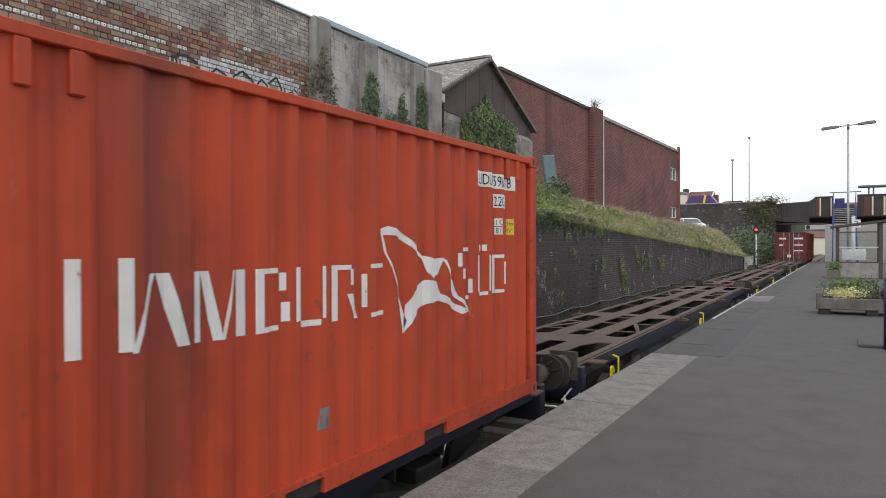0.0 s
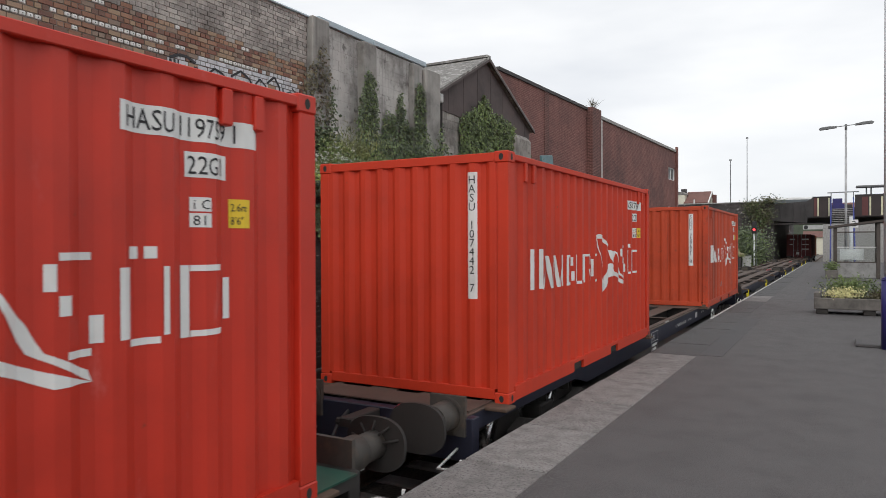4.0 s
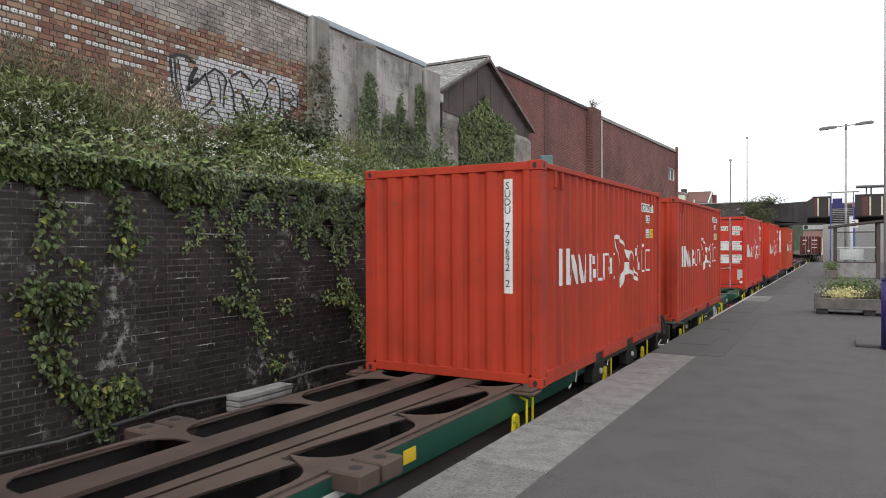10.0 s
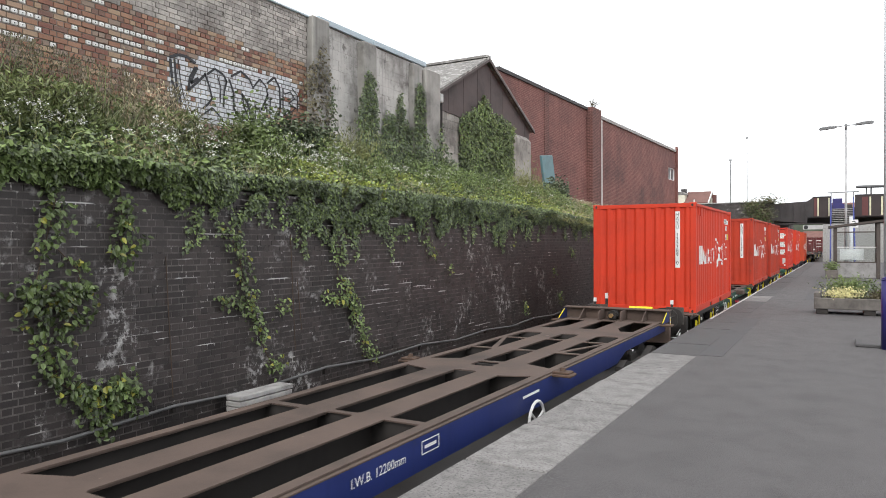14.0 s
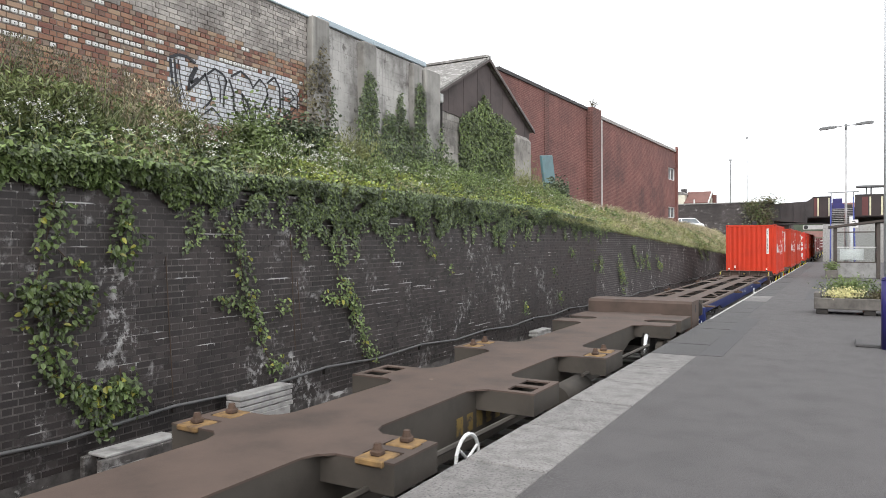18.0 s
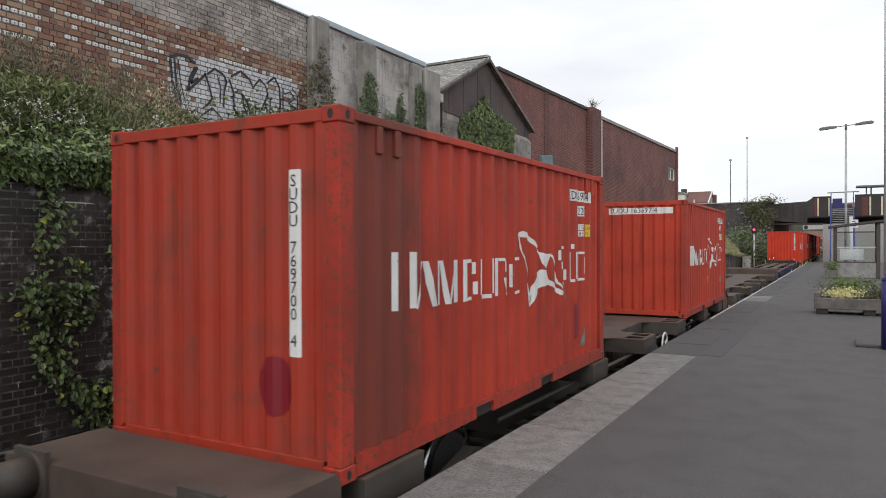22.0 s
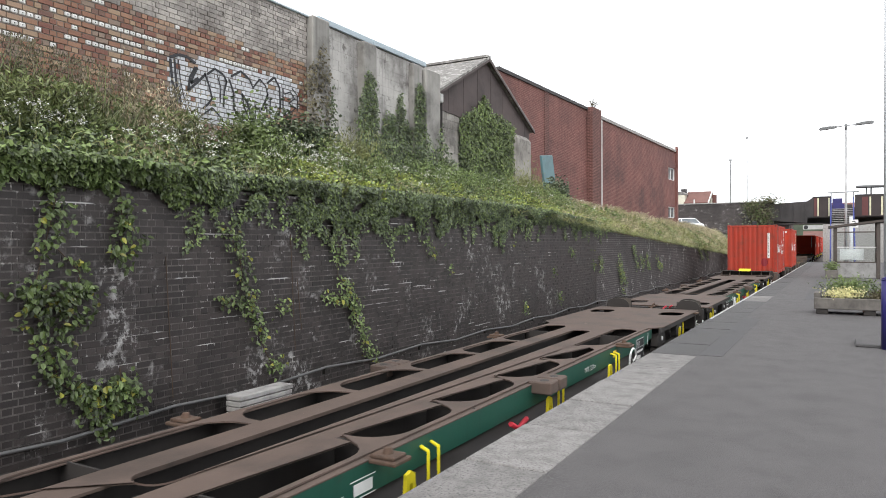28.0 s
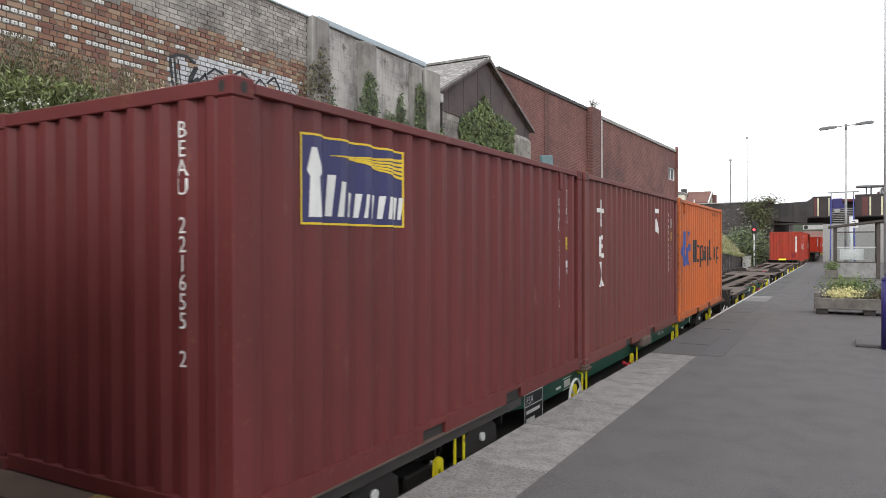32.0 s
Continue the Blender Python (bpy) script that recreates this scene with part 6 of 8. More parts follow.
def leaves(name, label, cat, mat, p, length, width, up=0.3, face=None, droop=0.25, kind="stuff", flat=None):
    """Many small folded leaves. p: their feet; up: how far they stand up; face: a direction they lean to; flat: a direction that their blades face."""
    n = len(p)
    p = np.asarray(p, dtype=float)
    d = nrng.normal(size=(n, 3))
    d[:, 2] = np.abs(d[:, 2]) * 0.4 + up * 2.0 if up >= 0 else d[:, 2] * 0.5 + up * 2.0
    if face is not None:
        d += np.asarray(face) * 1.2
    d /= np.linalg.norm(d, axis=1)[:, None] + 1e-9
    side = np.cross(d, nrng.normal(size=(n, 3)))
    side /= np.linalg.norm(side, axis=1)[:, None] + 1e-9
    nor = np.cross(side, d)
    if flat is not None:
        nor = nrng.normal(size=(n, 3)) * 0.42 + np.asarray(flat)
        nor /= np.linalg.norm(nor, axis=1)[:, None]
        d = nrng.normal(size=(n, 3)) * 0.55 + np.array([0.1, 0.0, -0.8])
        d -= nor * np.sum(d * nor, axis=1)[:, None]
        d /= np.linalg.norm(d, axis=1)[:, None] + 1e-9
        side = np.cross(d, nor)
    ln = np.asarray(length) * nrng.uniform(0.65, 1.35, n)
    wd = np.asarray(width) * nrng.uniform(0.7, 1.3, n)
    tip = p + d * ln[:, None] - np.array([0, 0, 1.0]) * (droop * ln)[:, None]
    fold = nor * (wd * 0.22)[:, None]
    if np.mean(width) > 0.03 and n < 9000:
        low, high = p + d * (ln * 0.28)[:, None], p + (tip - p) * 0.70
        a, b = side * (wd * 0.46)[:, None], side * (wd * 0.40)[:, None]
        co = np.stack((p, low + a + fold, high + b + fold, tip, high - b + fold, low - a + fold), 1)
        base = np.arange(n)[:, None] * 6
        me = raw_mesh(name, co.reshape(-1, 3), np.concatenate((base + np.array([[0, 1, 2, 3]]), base + np.array([[0, 3, 4, 5]])), 0))
    else:
        mid = p + d * (ln * 0.5)[:, None]
        co = np.stack((p, mid + side * (wd / 2)[:, None] + fold, tip, mid - side * (wd / 2)[:, None] + fold), 1)
        me = raw_mesh(name, co.reshape(-1, 3), (np.arange(n)[:, None] * 4 + np.arange(4)[None]).reshape(-1, 4))
    me.materials.append(mat)
    ob = new(name, me)
    return tagged(ob, label, cat, kind=kind)


def clumpy(n, fx, y0, y1, scale, keep, seed, power=1.0):
    """Points over the bank gathered in clumps. fx: range of x."""
    out = []
    r = random.Random(seed)
    while len(out) < n:
        y = y0 + (y1 - y0) * (r.random() ** power)
        x = r.uniform(*fx)
        if noise.noise(Vector((x * scale, y * scale, seed))) > keep:
            out.append((x, y, bank_z(x, y)))
    return np.array(out)


LOW = [(2.0, 2.2), (3.9, 2.29), (4.12, 2.33), (4.29, 2.44), (4.41, 2.32), (4.54, 2.45), (4.8, 2.41), (5.15, 2.42), (5.38, 2.50), (5.61, 2.38), (5.94, 2.32), (6.2, 2.16), (6.38, 2.06), (6.53, 2.20), (6.87, 2.14), (7.29, 2.12), (7.75, 2.38), (8.0, 2.48), (8.25, 2.12), (8.78, 1.96), (9.22, 1.74), (9.68, 1.92), (10.36, 1.97),
       (11.1, 1.93), (11.92, 2.10), (12.37, 2.25), (13.08, 1.72), (13.34, 2.30), (14.72, 2.22), (15.99, 1.90), (16.34, 2.14), (18.3, 2.32), (40, 2.2)]


def low_edge(y):
    z = np.interp(y, [a for a, b in LOW], [b for a, b in LOW])
    z = min(z, wall_top(y) - 0.05)
    return z - 0.06 * max(0, noise.noise(Vector((y * 3.1, 0, 5)))) - 0.08 * noise.noise(Vector((y * 9.0, 0, 7)))


def curtain(n, y0, y1, seed, edge=low_edge):
    """Points of a hanging cover, thinner towards its lower edge and broken by gaps."""
    r = random.Random(seed)
    out = []
    while len(out) < n:
        y = r.uniform(y0, y1)
        lo = edge(y)
        hi = wall_top(y) + 0.26
        k = r.random() ** 0.75
        z = lo + (hi - lo) * k
        lump = noise.noise(Vector((y * 2.6, z * 3.4, 11)))
        if lump < -0.22 + 0.25 * (1 - k) - 0.2 * k:
            continue
        bulge = 0.05 + (0.16 + 0.14 * lump) * k
        out.append((WALL_X + r.uniform(0.3, 1.0) * bulge, y, z))
    return np.array(out)


leaves("ivy", "dense dark ivy hanging over the top of the brick wall", "ivy", leaf_ivy, curtain(24000, 5.6, 24.0, 2), 0.054, 0.046, droop=0.1, flat=(0.75, -0.25, 0.55))
leaves("ivy", "dense bright ivy shoots hanging over the brick wall", "ivy", leaf_bright, curtain(19000, 5.6, 24.0, 3), 0.052, 0.040, droop=0.1, flat=(0.75, -0.25, 0.55))
leaves("bramble", "broad dark green bramble leaves spilling over the wall", "bramble", leaf_climb, curtain(4600, 1.5, 6.4, 4), 0.080, 0.060, droop=0.1, flat=(0.75, -0.25, 0.55))
leaves("bramble", "bright bramble leaves among the dark growth spilling over the wall", "bramble", leaf_bright, curtain(2600, 1.5, 6.6, 5), 0.072, 0.054, droop=0.1, flat=(0.75, -0.25, 0.55))

tails = []
rt = random.Random(71)
for k in range(170):
    y = rt.uniform(6.0, 25.0)
    z1 = low_edge(y) + 0.15
    ln = rt.uniform(0.15, 0.75) * rt.random() ** 0.5
    sway = rt.uniform(-0.15, 0.15)
    for i in range(int(ln * 90)):
        q = rt.random()
        tails.append((WALL_X + rt.uniform(0.01, 0.06), y + sway * q + rt.gauss(0, 0.03), z1 - ln * q))
tails = np.array(tails)
leaves("ivy", "trailing ivy shoots hanging down the dark bricks", "ivy", leaf_ivy, tails[::2], 0.048, 0.038, droop=0.1, flat=(0.75, -0.25, 0.55))
leaves("ivy", "pale trailing ivy shoots hanging down the dark bricks", "ivy", leaf_bright, tails[1::2], 0.048, 0.038, droop=0.1, flat=(0.75, -0.25, 0.55))
leaves("undergrowth", "lime-green low plants along the top of the wall", "undergrowth", leaf_lime, clumpy(11000, (-8.5, -7.25), 8.5, 28, 0.7, -0.15, 72) + nrng.uniform(0.0, 0.30, (11000, 1)) * np.array([[0, 0, 1]]), 0.085, 0.03, up=0.35)

# climbers hanging down the wall's face, as runs of leaves along stems
STEMS = [[(4.54, 2.5), (4.41, 1.96), (4.23, 1.24), (4.34, 0.75), (4.52, 0.24), (4.99, -0.11), (4.99, -0.43)], [(4.5, 1.7), (4.75, 1.45), (4.7, 1.1), (4.5, 0.8)], [(4.8, 0.1), (5.2, 0.05), (5.43, -0.2)],
         [(4.1, 1.3), (4.45, 1.2), (4.8, 1.25)], [(5.24, 0.30), (5.26, 0.04), (5.45, -0.05)], [(5.26, 2.4), (5.3, 1.9), (5.2, 1.55)],
         [(6.87, 2.01), (7.13, 1.61), (7.2, 1.21), (7.3, 1.0), (7.39, 0.71), (7.62, 0.19), (7.86, -0.18)], [(6.75, 1.0), (7.0, 0.95), (7.35, 0.85)],
         [(9.37, 1.77), (9.36, 1.2), (9.68, 0.89), (9.8, 0.5), (10.0, 0.27), (10.17, -0.15), (10.52, -0.41)], [(9.0, 0.85), (9.4, 0.85), (9.9, 0.6)], [(7.85, 0.85), (8.05, 0.75)],
         [(24.2, 1.35), (24.3, 0.75)], [(26.4, 1.0), (26.9, 0.4), (27.2, -0.2)], [(27.0, 0.7), (27.6, 0.1)], [(30.0, 1.2), (30.6, 0.5)], [(33.0, 1.1), (33.6, 0.55)], [(44.0, 1.5), (45.5, 0.7)], [(46.5, 1.4), (47.5, 0.7)], [(20.0, 0.3), (20.2, 0.0)], [(21.0, 1.6), (21.3, 1.3)], [(23.2, 1.5), (23.43, 1.2), (23.4, 0.9)], [(26.6, 1.3), (26.9, 0.8), (27.2, 0.4)], [(28.6, 1.7), (29.2, 1.06), (29.4, 0.7)], [(31, 1.3), (31.5, 0.6)], [(33.5, 1.2), (34.0, 0.5)], [(13.25, 1.3), (13.33, 0.9)], [(17.4, 0.15), (17.45, -0.15)],
         [(16.5, 1.75), (16.55, 1.6)], [(12.2, 1.9), (12.5, 1.5)], [(19.5, 1.0), (19.6, 0.8)]]
r = random.Random(8)
pts = []
for st in STEMS:
    near = st[0][0] < 12
    for (y0, z0), (y1, z1) in zip(st, st[1:]):
        d = math.hypot(y1 - y0, z1 - z0)
        for k in range(int(d * (190 if st[0][0] < 6 else 150 if near else 130))):
            q = r.random()
            if noise.noise(Vector((y0 + q * (y1 - y0), (z0 + q * (z1 - z0)) * 4, 2))) < -0.28:
                continue
            sp = 0.115 if st[0][0] < 6 else 0.085
            pts.append((WALL_X + r.uniform(0.02, 0.14), y0 + q * (y1 - y0) + r.gauss(0, sp), z0 + q * (z1 - z0) + r.gauss(0, 0.06)))
pts = np.array(pts)
a = pts[:, 1] < 6.2
leaves("climber", "bright climbing plant hanging down the dark brick wall", "climber", leaf_climb, pts[a], 0.068, 0.052, droop=0.1, flat=(0.75, -0.25, 0.55))
leaves("climber", "small-leaved climber hanging down the dark brick wall", "climber", leaf_climb, pts[~a][::2], 0.054, 0.042, droop=0.1, flat=(0.75, -0.25, 0.55))
leaves("climber", "pale-leaved climber hanging down the dark brick wall", "climber", leaf_bright, pts[~a][1::2], 0.054, 0.042, droop=0.1, flat=(0.75, -0.25, 0.55))
leaves("climber", "yellowing leaves of a climber on the dark wall", "climber", leaf_yellow, pts[::14], 0.07, 0.055, droop=0.1, flat=(0.75, -0.25, 0.55))
bm = bmesh.new()
for st in STEMS[:12]:
    for (y0, z0), (y1, z1) in zip(st, st[1:]):
        cyl(bm, (WALL_X + 0.03, y0, z0), (WALL_X + 0.03, y1, z1), 0.007, n=5, caps=False)
for y, z0, z1 in ((8.2, 0.1, 1.9), (5.9, -0.2, 1.6), (8.35, 0.4, 1.2)):
    cyl(bm, (WALL_X + 0.02, y, z1), (WALL_X + 0.02, y + 0.1, z0), 0.006, n=5, caps=False)
solid("stems", "thin brown climber stems on the dark wall", "stems", bm, placed("climber_stem", (0.07, 0.045, 0.03), 0.8), "stuff")

# plants over the bank
leaves("undergrowth", "mixed green undergrowth covering the bank", "undergrowth", leaf_bright, clumpy(16000, (-9.5, -7.3), 2.0, 26, 0.9, -0.25, 21, 1.3) + nrng.uniform(-0.06, 0.36, (16000, 1)) * np.array([[0, 0, 1]]), 0.085, 0.05, up=0.2)
leaves("undergrowth", "dark green undergrowth covering the bank", "undergrowth", leaf_ivy, clumpy(16000, (-9.5, -7.3), 2.0, 26, 0.9, -0.35, 22, 1.3) + nrng.uniform(-0.08, 0.26, (16000, 1)) * np.array([[0, 0, 1]]), 0.085, 0.06, up=0.1)
leaves("grass", "long green grass growing on the bank", "grass", leaf_grass, clumpy(16000, (-9.5, -7.35), 3.0, 66, 0.5, -0.2, 23, 0.8), 0.42, 0.014, up=1.0, droop=0.3)
leaves("grass", "dry straw-coloured grass on the far bank", "grass", leaf_straw, clumpy(20000, (-9.6, -7.2), 20.0, 66, 0.3, -0.15, 24, 0.8), 0.52, 0.016, up=0.8, droop=0.35)
leaves("grass", "green grass overhanging the far wall", "grass", leaf_grass, clumpy(11000, (-8.2, -7.15), 16.0, 66, 0.5, -0.4, 25, 0.8), 0.40, 0.016, up=0.3, face=(0.5, 0, 0), droop=0.7)
leaves("grass", "pale grass clumps at the bank's edge", "grass", leaf_straw, clumpy(5000, (-9.2, -7.4), 5.0, 24, 0.7, 0.1, 26), 0.34, 0.011, up=0.9, droop=0.3)
stalk = clumpy(95, (-9.4, -8.6), 3.6, 7.4, 1.4, 0.0, 27, 1.0)
leaves("dock_stalks", "tall brownish dock stalks on the bank", "weeds", leaf_tall, np.repeat(stalk, 2, 0), 1.0, 0.014, up=2.2, droop=0.05)
seed_head = np.repeat(stalk, 80, 0) + np.c_[nrng.normal(0, 0.038, (7600, 2)), nrng.uniform(0.15, 1.1, 7600)]
leaves("dock_seeds", "brown seed heads of dock stalks", "weeds", leaf_brown, seed_head, 0.06, 0.018, up=1.4)
leaves("grass", "tall fine green grass among the dock stalks", "grass", leaf_tall, clumpy(1500, (-9.4, -8.2), 3.0, 7.4, 0.9, -0.2, 73), 0.62, 0.014, up=1.6, droop=0.15)
leaves("grass", "shaggy grass tufts along the far bank", "grass", leaf_grass, clumpy(5200, (-8.6, -7.2), 21.0, 66, 0.9, 0.12, 75, 0.9), 0.62, 0.018, up=0.7, face=(0.4, 0, 0), droop=0.45)
leaves("undergrowth", "leafy green clumps along the far bank", "undergrowth", leaf_bright, clumpy(5000, (-8.6, -7.2), 24.0, 62, 0.6, 0.16, 76, 0.9) + nrng.uniform(0.0, 0.4, (5000, 1)) * np.array([[0, 0, 1]]), 0.13, 0.05, up=0.3)
mid = clumpy(1500, (-9.4, -7.9), 8.0, 24.0, 1.2, 0.05, 28)
leaves("weeds", "upright leafy weeds growing on the bank", "weeds", leaf_bright, np.repeat(mid, 7, 0) + np.c_[nrng.normal(0, 0.05, (10500, 2)), nrng.uniform(0.0, 0.62, 10500)], 0.10, 0.028, up=0.5)
big = clumpy(420, (-9.3, -8.1), 3.2, 8.0, 1.0, -0.1, 74)
leaves("weeds", "leafy dark green weeds at the foot of the wall", "weeds", leaf_tall, np.repeat(big, 16, 0) + np.c_[nrng.normal(0, 0.07, (6720, 2)), nrng.uniform(0.0, 0.7, 6720)], 0.11, 0.032, up=0.5)
heads = np.concatenate((clumpy(130, (-9.2, -7.7), 3.6, 8.5, 1.1, 0.0, 31), clumpy(120, (-9.2, -7.6), 8.5, 13.5, 1.1, 0.05, 33), clumpy(70, (-9.4, -7.8), 13.5, 26, 0.9, 0.05, 34)))
heads = heads + np.c_[np.zeros((len(heads), 2)), nrng.uniform(0.25, 0.6, len(heads))]
fl = np.repeat(heads, 10, 0) + nrng.normal(0, 0.034, (len(heads) * 10, 3)) * np.array([1, 1, 0.5])
leaves("white_flowers", "heads of small white flowers on the bank", "flowers", petal, fl, 0.030, 0.026, up=0.4)
leaves("flower_stalks", "thin green flower stalks on the bank", "weeds", leaf_grass, heads - np.array([0, 0, 0.5]), 0.5, 0.012, up=2.5, droop=0)
# pale seeding shrub and leafy shrubs against the upper wall
def shrub(n, c, s, seed):
    r = np.random.RandomState(seed)
    q = r.normal(size=(n, 3)) * np.asarray(s)
    return q * (0.6 + 0.4 * np.sin(q[:, :1] * 9)) + np.asarray(c)
leaves("shrub", "pale seeding shrub on the bank", "shrub", leaf_straw, shrub(3600, (-8.5, 6.6, 3.38), (0.20, 0.45, 0.30), 1), 0.10, 0.014, up=0.7)
leaves("shrub", "dark leafy shrub against the wall", "shrub", leaf_ivy, shrub(4200, (-9.35, 10.4, 3.75), (0.16, 0.85, 0.30), 2), 0.085, 0.065, up=0.1)
leaves("shrub", "bright leafy shrub on the bank", "shrub", leaf_bright, shrub(1400, (-8.6, 8.6, 3.55), (0.22, 0.35, 0.28), 3), 0.085, 0.05, up=0.3)
leaves("shrub", "feathery green shrub on the bank", "shrub", leaf_grass, shrub(3800, (-9.0, 11.9, 3.6), (0.22, 0.55, 0.30), 4), 0.13, 0.014, up=0.8)
leaves("shrub", "feathery green shrub by the shed", "shrub", leaf_grass, shrub(3000, (-9.1, 21.6, 3.6), (0.22, 0.8, 0.32), 5), 0.16, 0.018, up=0.8)
leaves("shrub", "green shrub beside the teal sheet", "shrub", leaf_ivy, shrub(1600, (-9.4, 25.2, 3.7), (0.25, 0.7, 0.3), 6), 0.12, 0.08, up=0.3)


# ivy climbing the upper wall, its piers and the shed
def climb(n, y0, y1, z0, tops, x, seed):
    r = random.Random(seed)
    out = []
    while len(out) < n:
        y = r.uniform(y0, y1)
        z = r.uniform(z0, max(t for _, t in tops) + 0.3)
        top = float(np.interp(y, [a for a, _ in tops], [b for _, b in tops])) + 0.3 * noise.noise(Vector((y * 5, 0, seed)))
        if z < top:
            out.append((x + r.uniform(0.0, 0.10), y, z))
    return np.array(out)


cl = [climb(3600, 12.62, 13.40, 3.2, [(12.62, 4.6), (12.74, 5.1), (12.94, 5.5), (13.03, 5.85), (13.27, 5.5), (13.40, 4.8)], UP_X + 0.20, 41), climb(4600, 13.75, 15.2, 3.2, [(13.75, 4.1), (13.9, 4.6), (14.02, 4.9), (14.09, 5.2), (14.2, 4.8), (14.4, 4.9), (14.62, 5.45), (14.83, 5.2), (15.04, 4.8), (15.2, 4.5)], UP_X, 42),
      climb(2600, 15.05, 15.62, 3.2, [(15.05, 4.7), (15.13, 5.2), (15.24, 5.8), (15.41, 5.9), (15.57, 5.5), (15.62, 4.6)], UP_X + 0.15, 43), climb(700, 11.6, 12.2, 3.2, [(11.6, 4.6), (11.85, 5.2), (12.0, 4.3), (12.2, 3.9)], UP_X + 0.1, 44),
      climb(1600, 15.5, 17.2, 3.2, [(15.5, 4.6), (16.0, 4.3), (16.3, 5.0), (16.5, 4.6), (16.7, 4.2), (17.2, 3.9)], UP_X + 0.25, 46), climb(2600, 12.2, 17.0, 3.2, [(12.2, 4.0), (13.0, 4.3), (14.0, 4.2), (15.0, 4.35), (16.0, 4.2), (17.0, 3.9)], UP_X + 0.3, 50)]
cl = np.concatenate(cl)
leaves("wall_ivy", "paler ivy leaves among the growth on the piers", "ivy", leaf_bright, cl[::4], 0.055, 0.045, droop=0.1, flat=(0.75, -0.25, 0.55))
cl = [cl[1::2]]
leaves("wall_ivy", "ivy climbing the grey piers of the boundary wall", "ivy", leaf_ivy, np.concatenate(cl), 0.058, 0.048, droop=0.1, flat=(0.75, -0.25, 0.55))
leaves("wall_ivy", "thick green ivy covering the shed's block wall", "ivy", leaf_bright, climb(7000, 17.88, 21.95, 3.2, [(17.9, 5.45), (18.53, 5.72), (19.01, 5.88), (19.36, 6.37), (19.76, 6.15), (20.01, 5.88), (20.73, 5.88), (21.63, 5.72), (21.96, 5.3)], -9.62, 47), 0.072, 0.062, droop=0.1, flat=(0.75, -0.25, 0.55))
leaves("wall_ivy", "dark ivy leaves within the shed's cover", "ivy", leaf_ivy, climb(6500, 17.88, 21.95, 3.2, [(17.9, 5.45), (18.53, 5.72), (19.01, 5.88), (19.36, 6.37), (19.76, 6.15), (20.01, 5.88), (20.73, 5.88), (21.63, 5.72), (21.96, 5.3)], -9.66, 48), 0.072, 0.062, droop=0.1, flat=(0.75, -0.25, 0.55))
bare = climb(900, 10.9, 11.75, 3.6, [(10.9, 5.2), (11.2, 5.5), (11.5, 6.2), (11.75, 5.4)], UP_X + 0.12, 49)
leaves("withered_ivy", "withered brown ivy on the concrete pier", "ivy", leaf_brown, bare, 0.06, 0.045, droop=0.1, flat=(0.75, -0.25, 0.55))
tuft = np.array([along(0.365, 0.1)[:]] * 60) + np.array([0, 0, 8.62]) + nrng.normal(0, 0.08, (60, 3)) * np.array([1, 1, 0.1])
leaves("parapet_weed", "thin weed growing on the parapet", "weeds", leaf_brown, tuft, 0.7, 0.02, up=1.2)

# ---- road bridge over the line ----
BY = 79.0
bridge = thing("road_bridge", "dark road bridge with plate girders and brick abutments", "bridge", kind="structure")
part("abutment", boxbm(-80, -5.75, BY, BY + 0.5, -1.35, 5.95), far_brick, bridge)
# fill, right abutment and deck are extended unseen behind, to shade the opening
part("approach_fill", boxbm(-80, -5.75, BY + 0.502, BY + 26, -1.35, 4.58), bridge_dark, bridge)
part("abutment", boxbm(5.8, 80, BY + 0.5, BY + 26, -1.35, 4.2), far_brick, bridge)
part("abutment_coping", boxbm(-80, -5.74, BY - 0.08, BY + 0.5, 5.95, 6.05), concrete, bridge)
part("deck", boxbm(-5.75, 80, BY + 0.3, BY + 26, 4.2, 4.6), bridge_dark, bridge)
part("girder", prism(bmesh.new(), [(-5.9, 4.0), (-2.7, 3.75), (-2.7, 4.3), (-2.2, 4.3), (-2.2, 6.28), (-2.75, 5.92), (-5.9, 5.75)], BY - 0.05, BY + 0.1, axis="y"), bridge_dark, bridge)
part("girder_flange", boxbm(-5.9, -1.0, BY - 0.35, BY + 0.3, 3.62, 3.72), bridge_dark, bridge)
for x in (-5.2, -4.6, -4.0, -3.4, -2.9):
    part("stiffener", boxbm(x, x + 0.05, BY - 0.22, BY - 0.05, 4.0, 5.72), bridge_dark, bridge)
part("parapet", boxbm(-2.2, -0.62, BY - 0.1, BY + 0.1, 4.28, 6.28), bridge_panel, bridge)
part("parapet", boxbm(1.42, 80, BY - 0.1, BY + 0.1, 4.3, 6.36), bridge_panel, bridge)
part("parapet_rail", boxbm(-2.25, -0.6, BY - 0.14, BY + 0.14, 6.28, 6.36), bridge_dark, bridge)
part("parapet_rail", boxbm(1.4, 80, BY - 0.14, BY + 0.14, 6.36, 6.44), bridge_dark, bridge)
part("far_parapet", boxbm(-80, 80, BY + 8.6, BY + 8.8, 4.3, 5.6), bridge_dark, bridge)
pale = placed("cream_strip", (0.62, 0.60, 0.42), 0.6, var=0.1)
maroon_strip = placed("maroon_strip", (0.11, 0.03, 0.03), 0.6, var=0.1)
for x, w, m in ((-2.1, 0.22, maroon_strip), (-1.82, 0.13, pale), (-0.86, 0.12, pale), (2.0, 0.5, maroon_strip), (2.62, 0.14, pale), (3.58, 0.16, pale)):
    part("strip", boxbm(x, x + w, BY - 0.125, BY - 0.1, 4.4, 6.2), m, bridge)
part("upper_parapet", boxbm(-2.7, 1.3, BY + 8.4, BY + 8.6, 4.6, 5.9), bridge_dark, bridge)

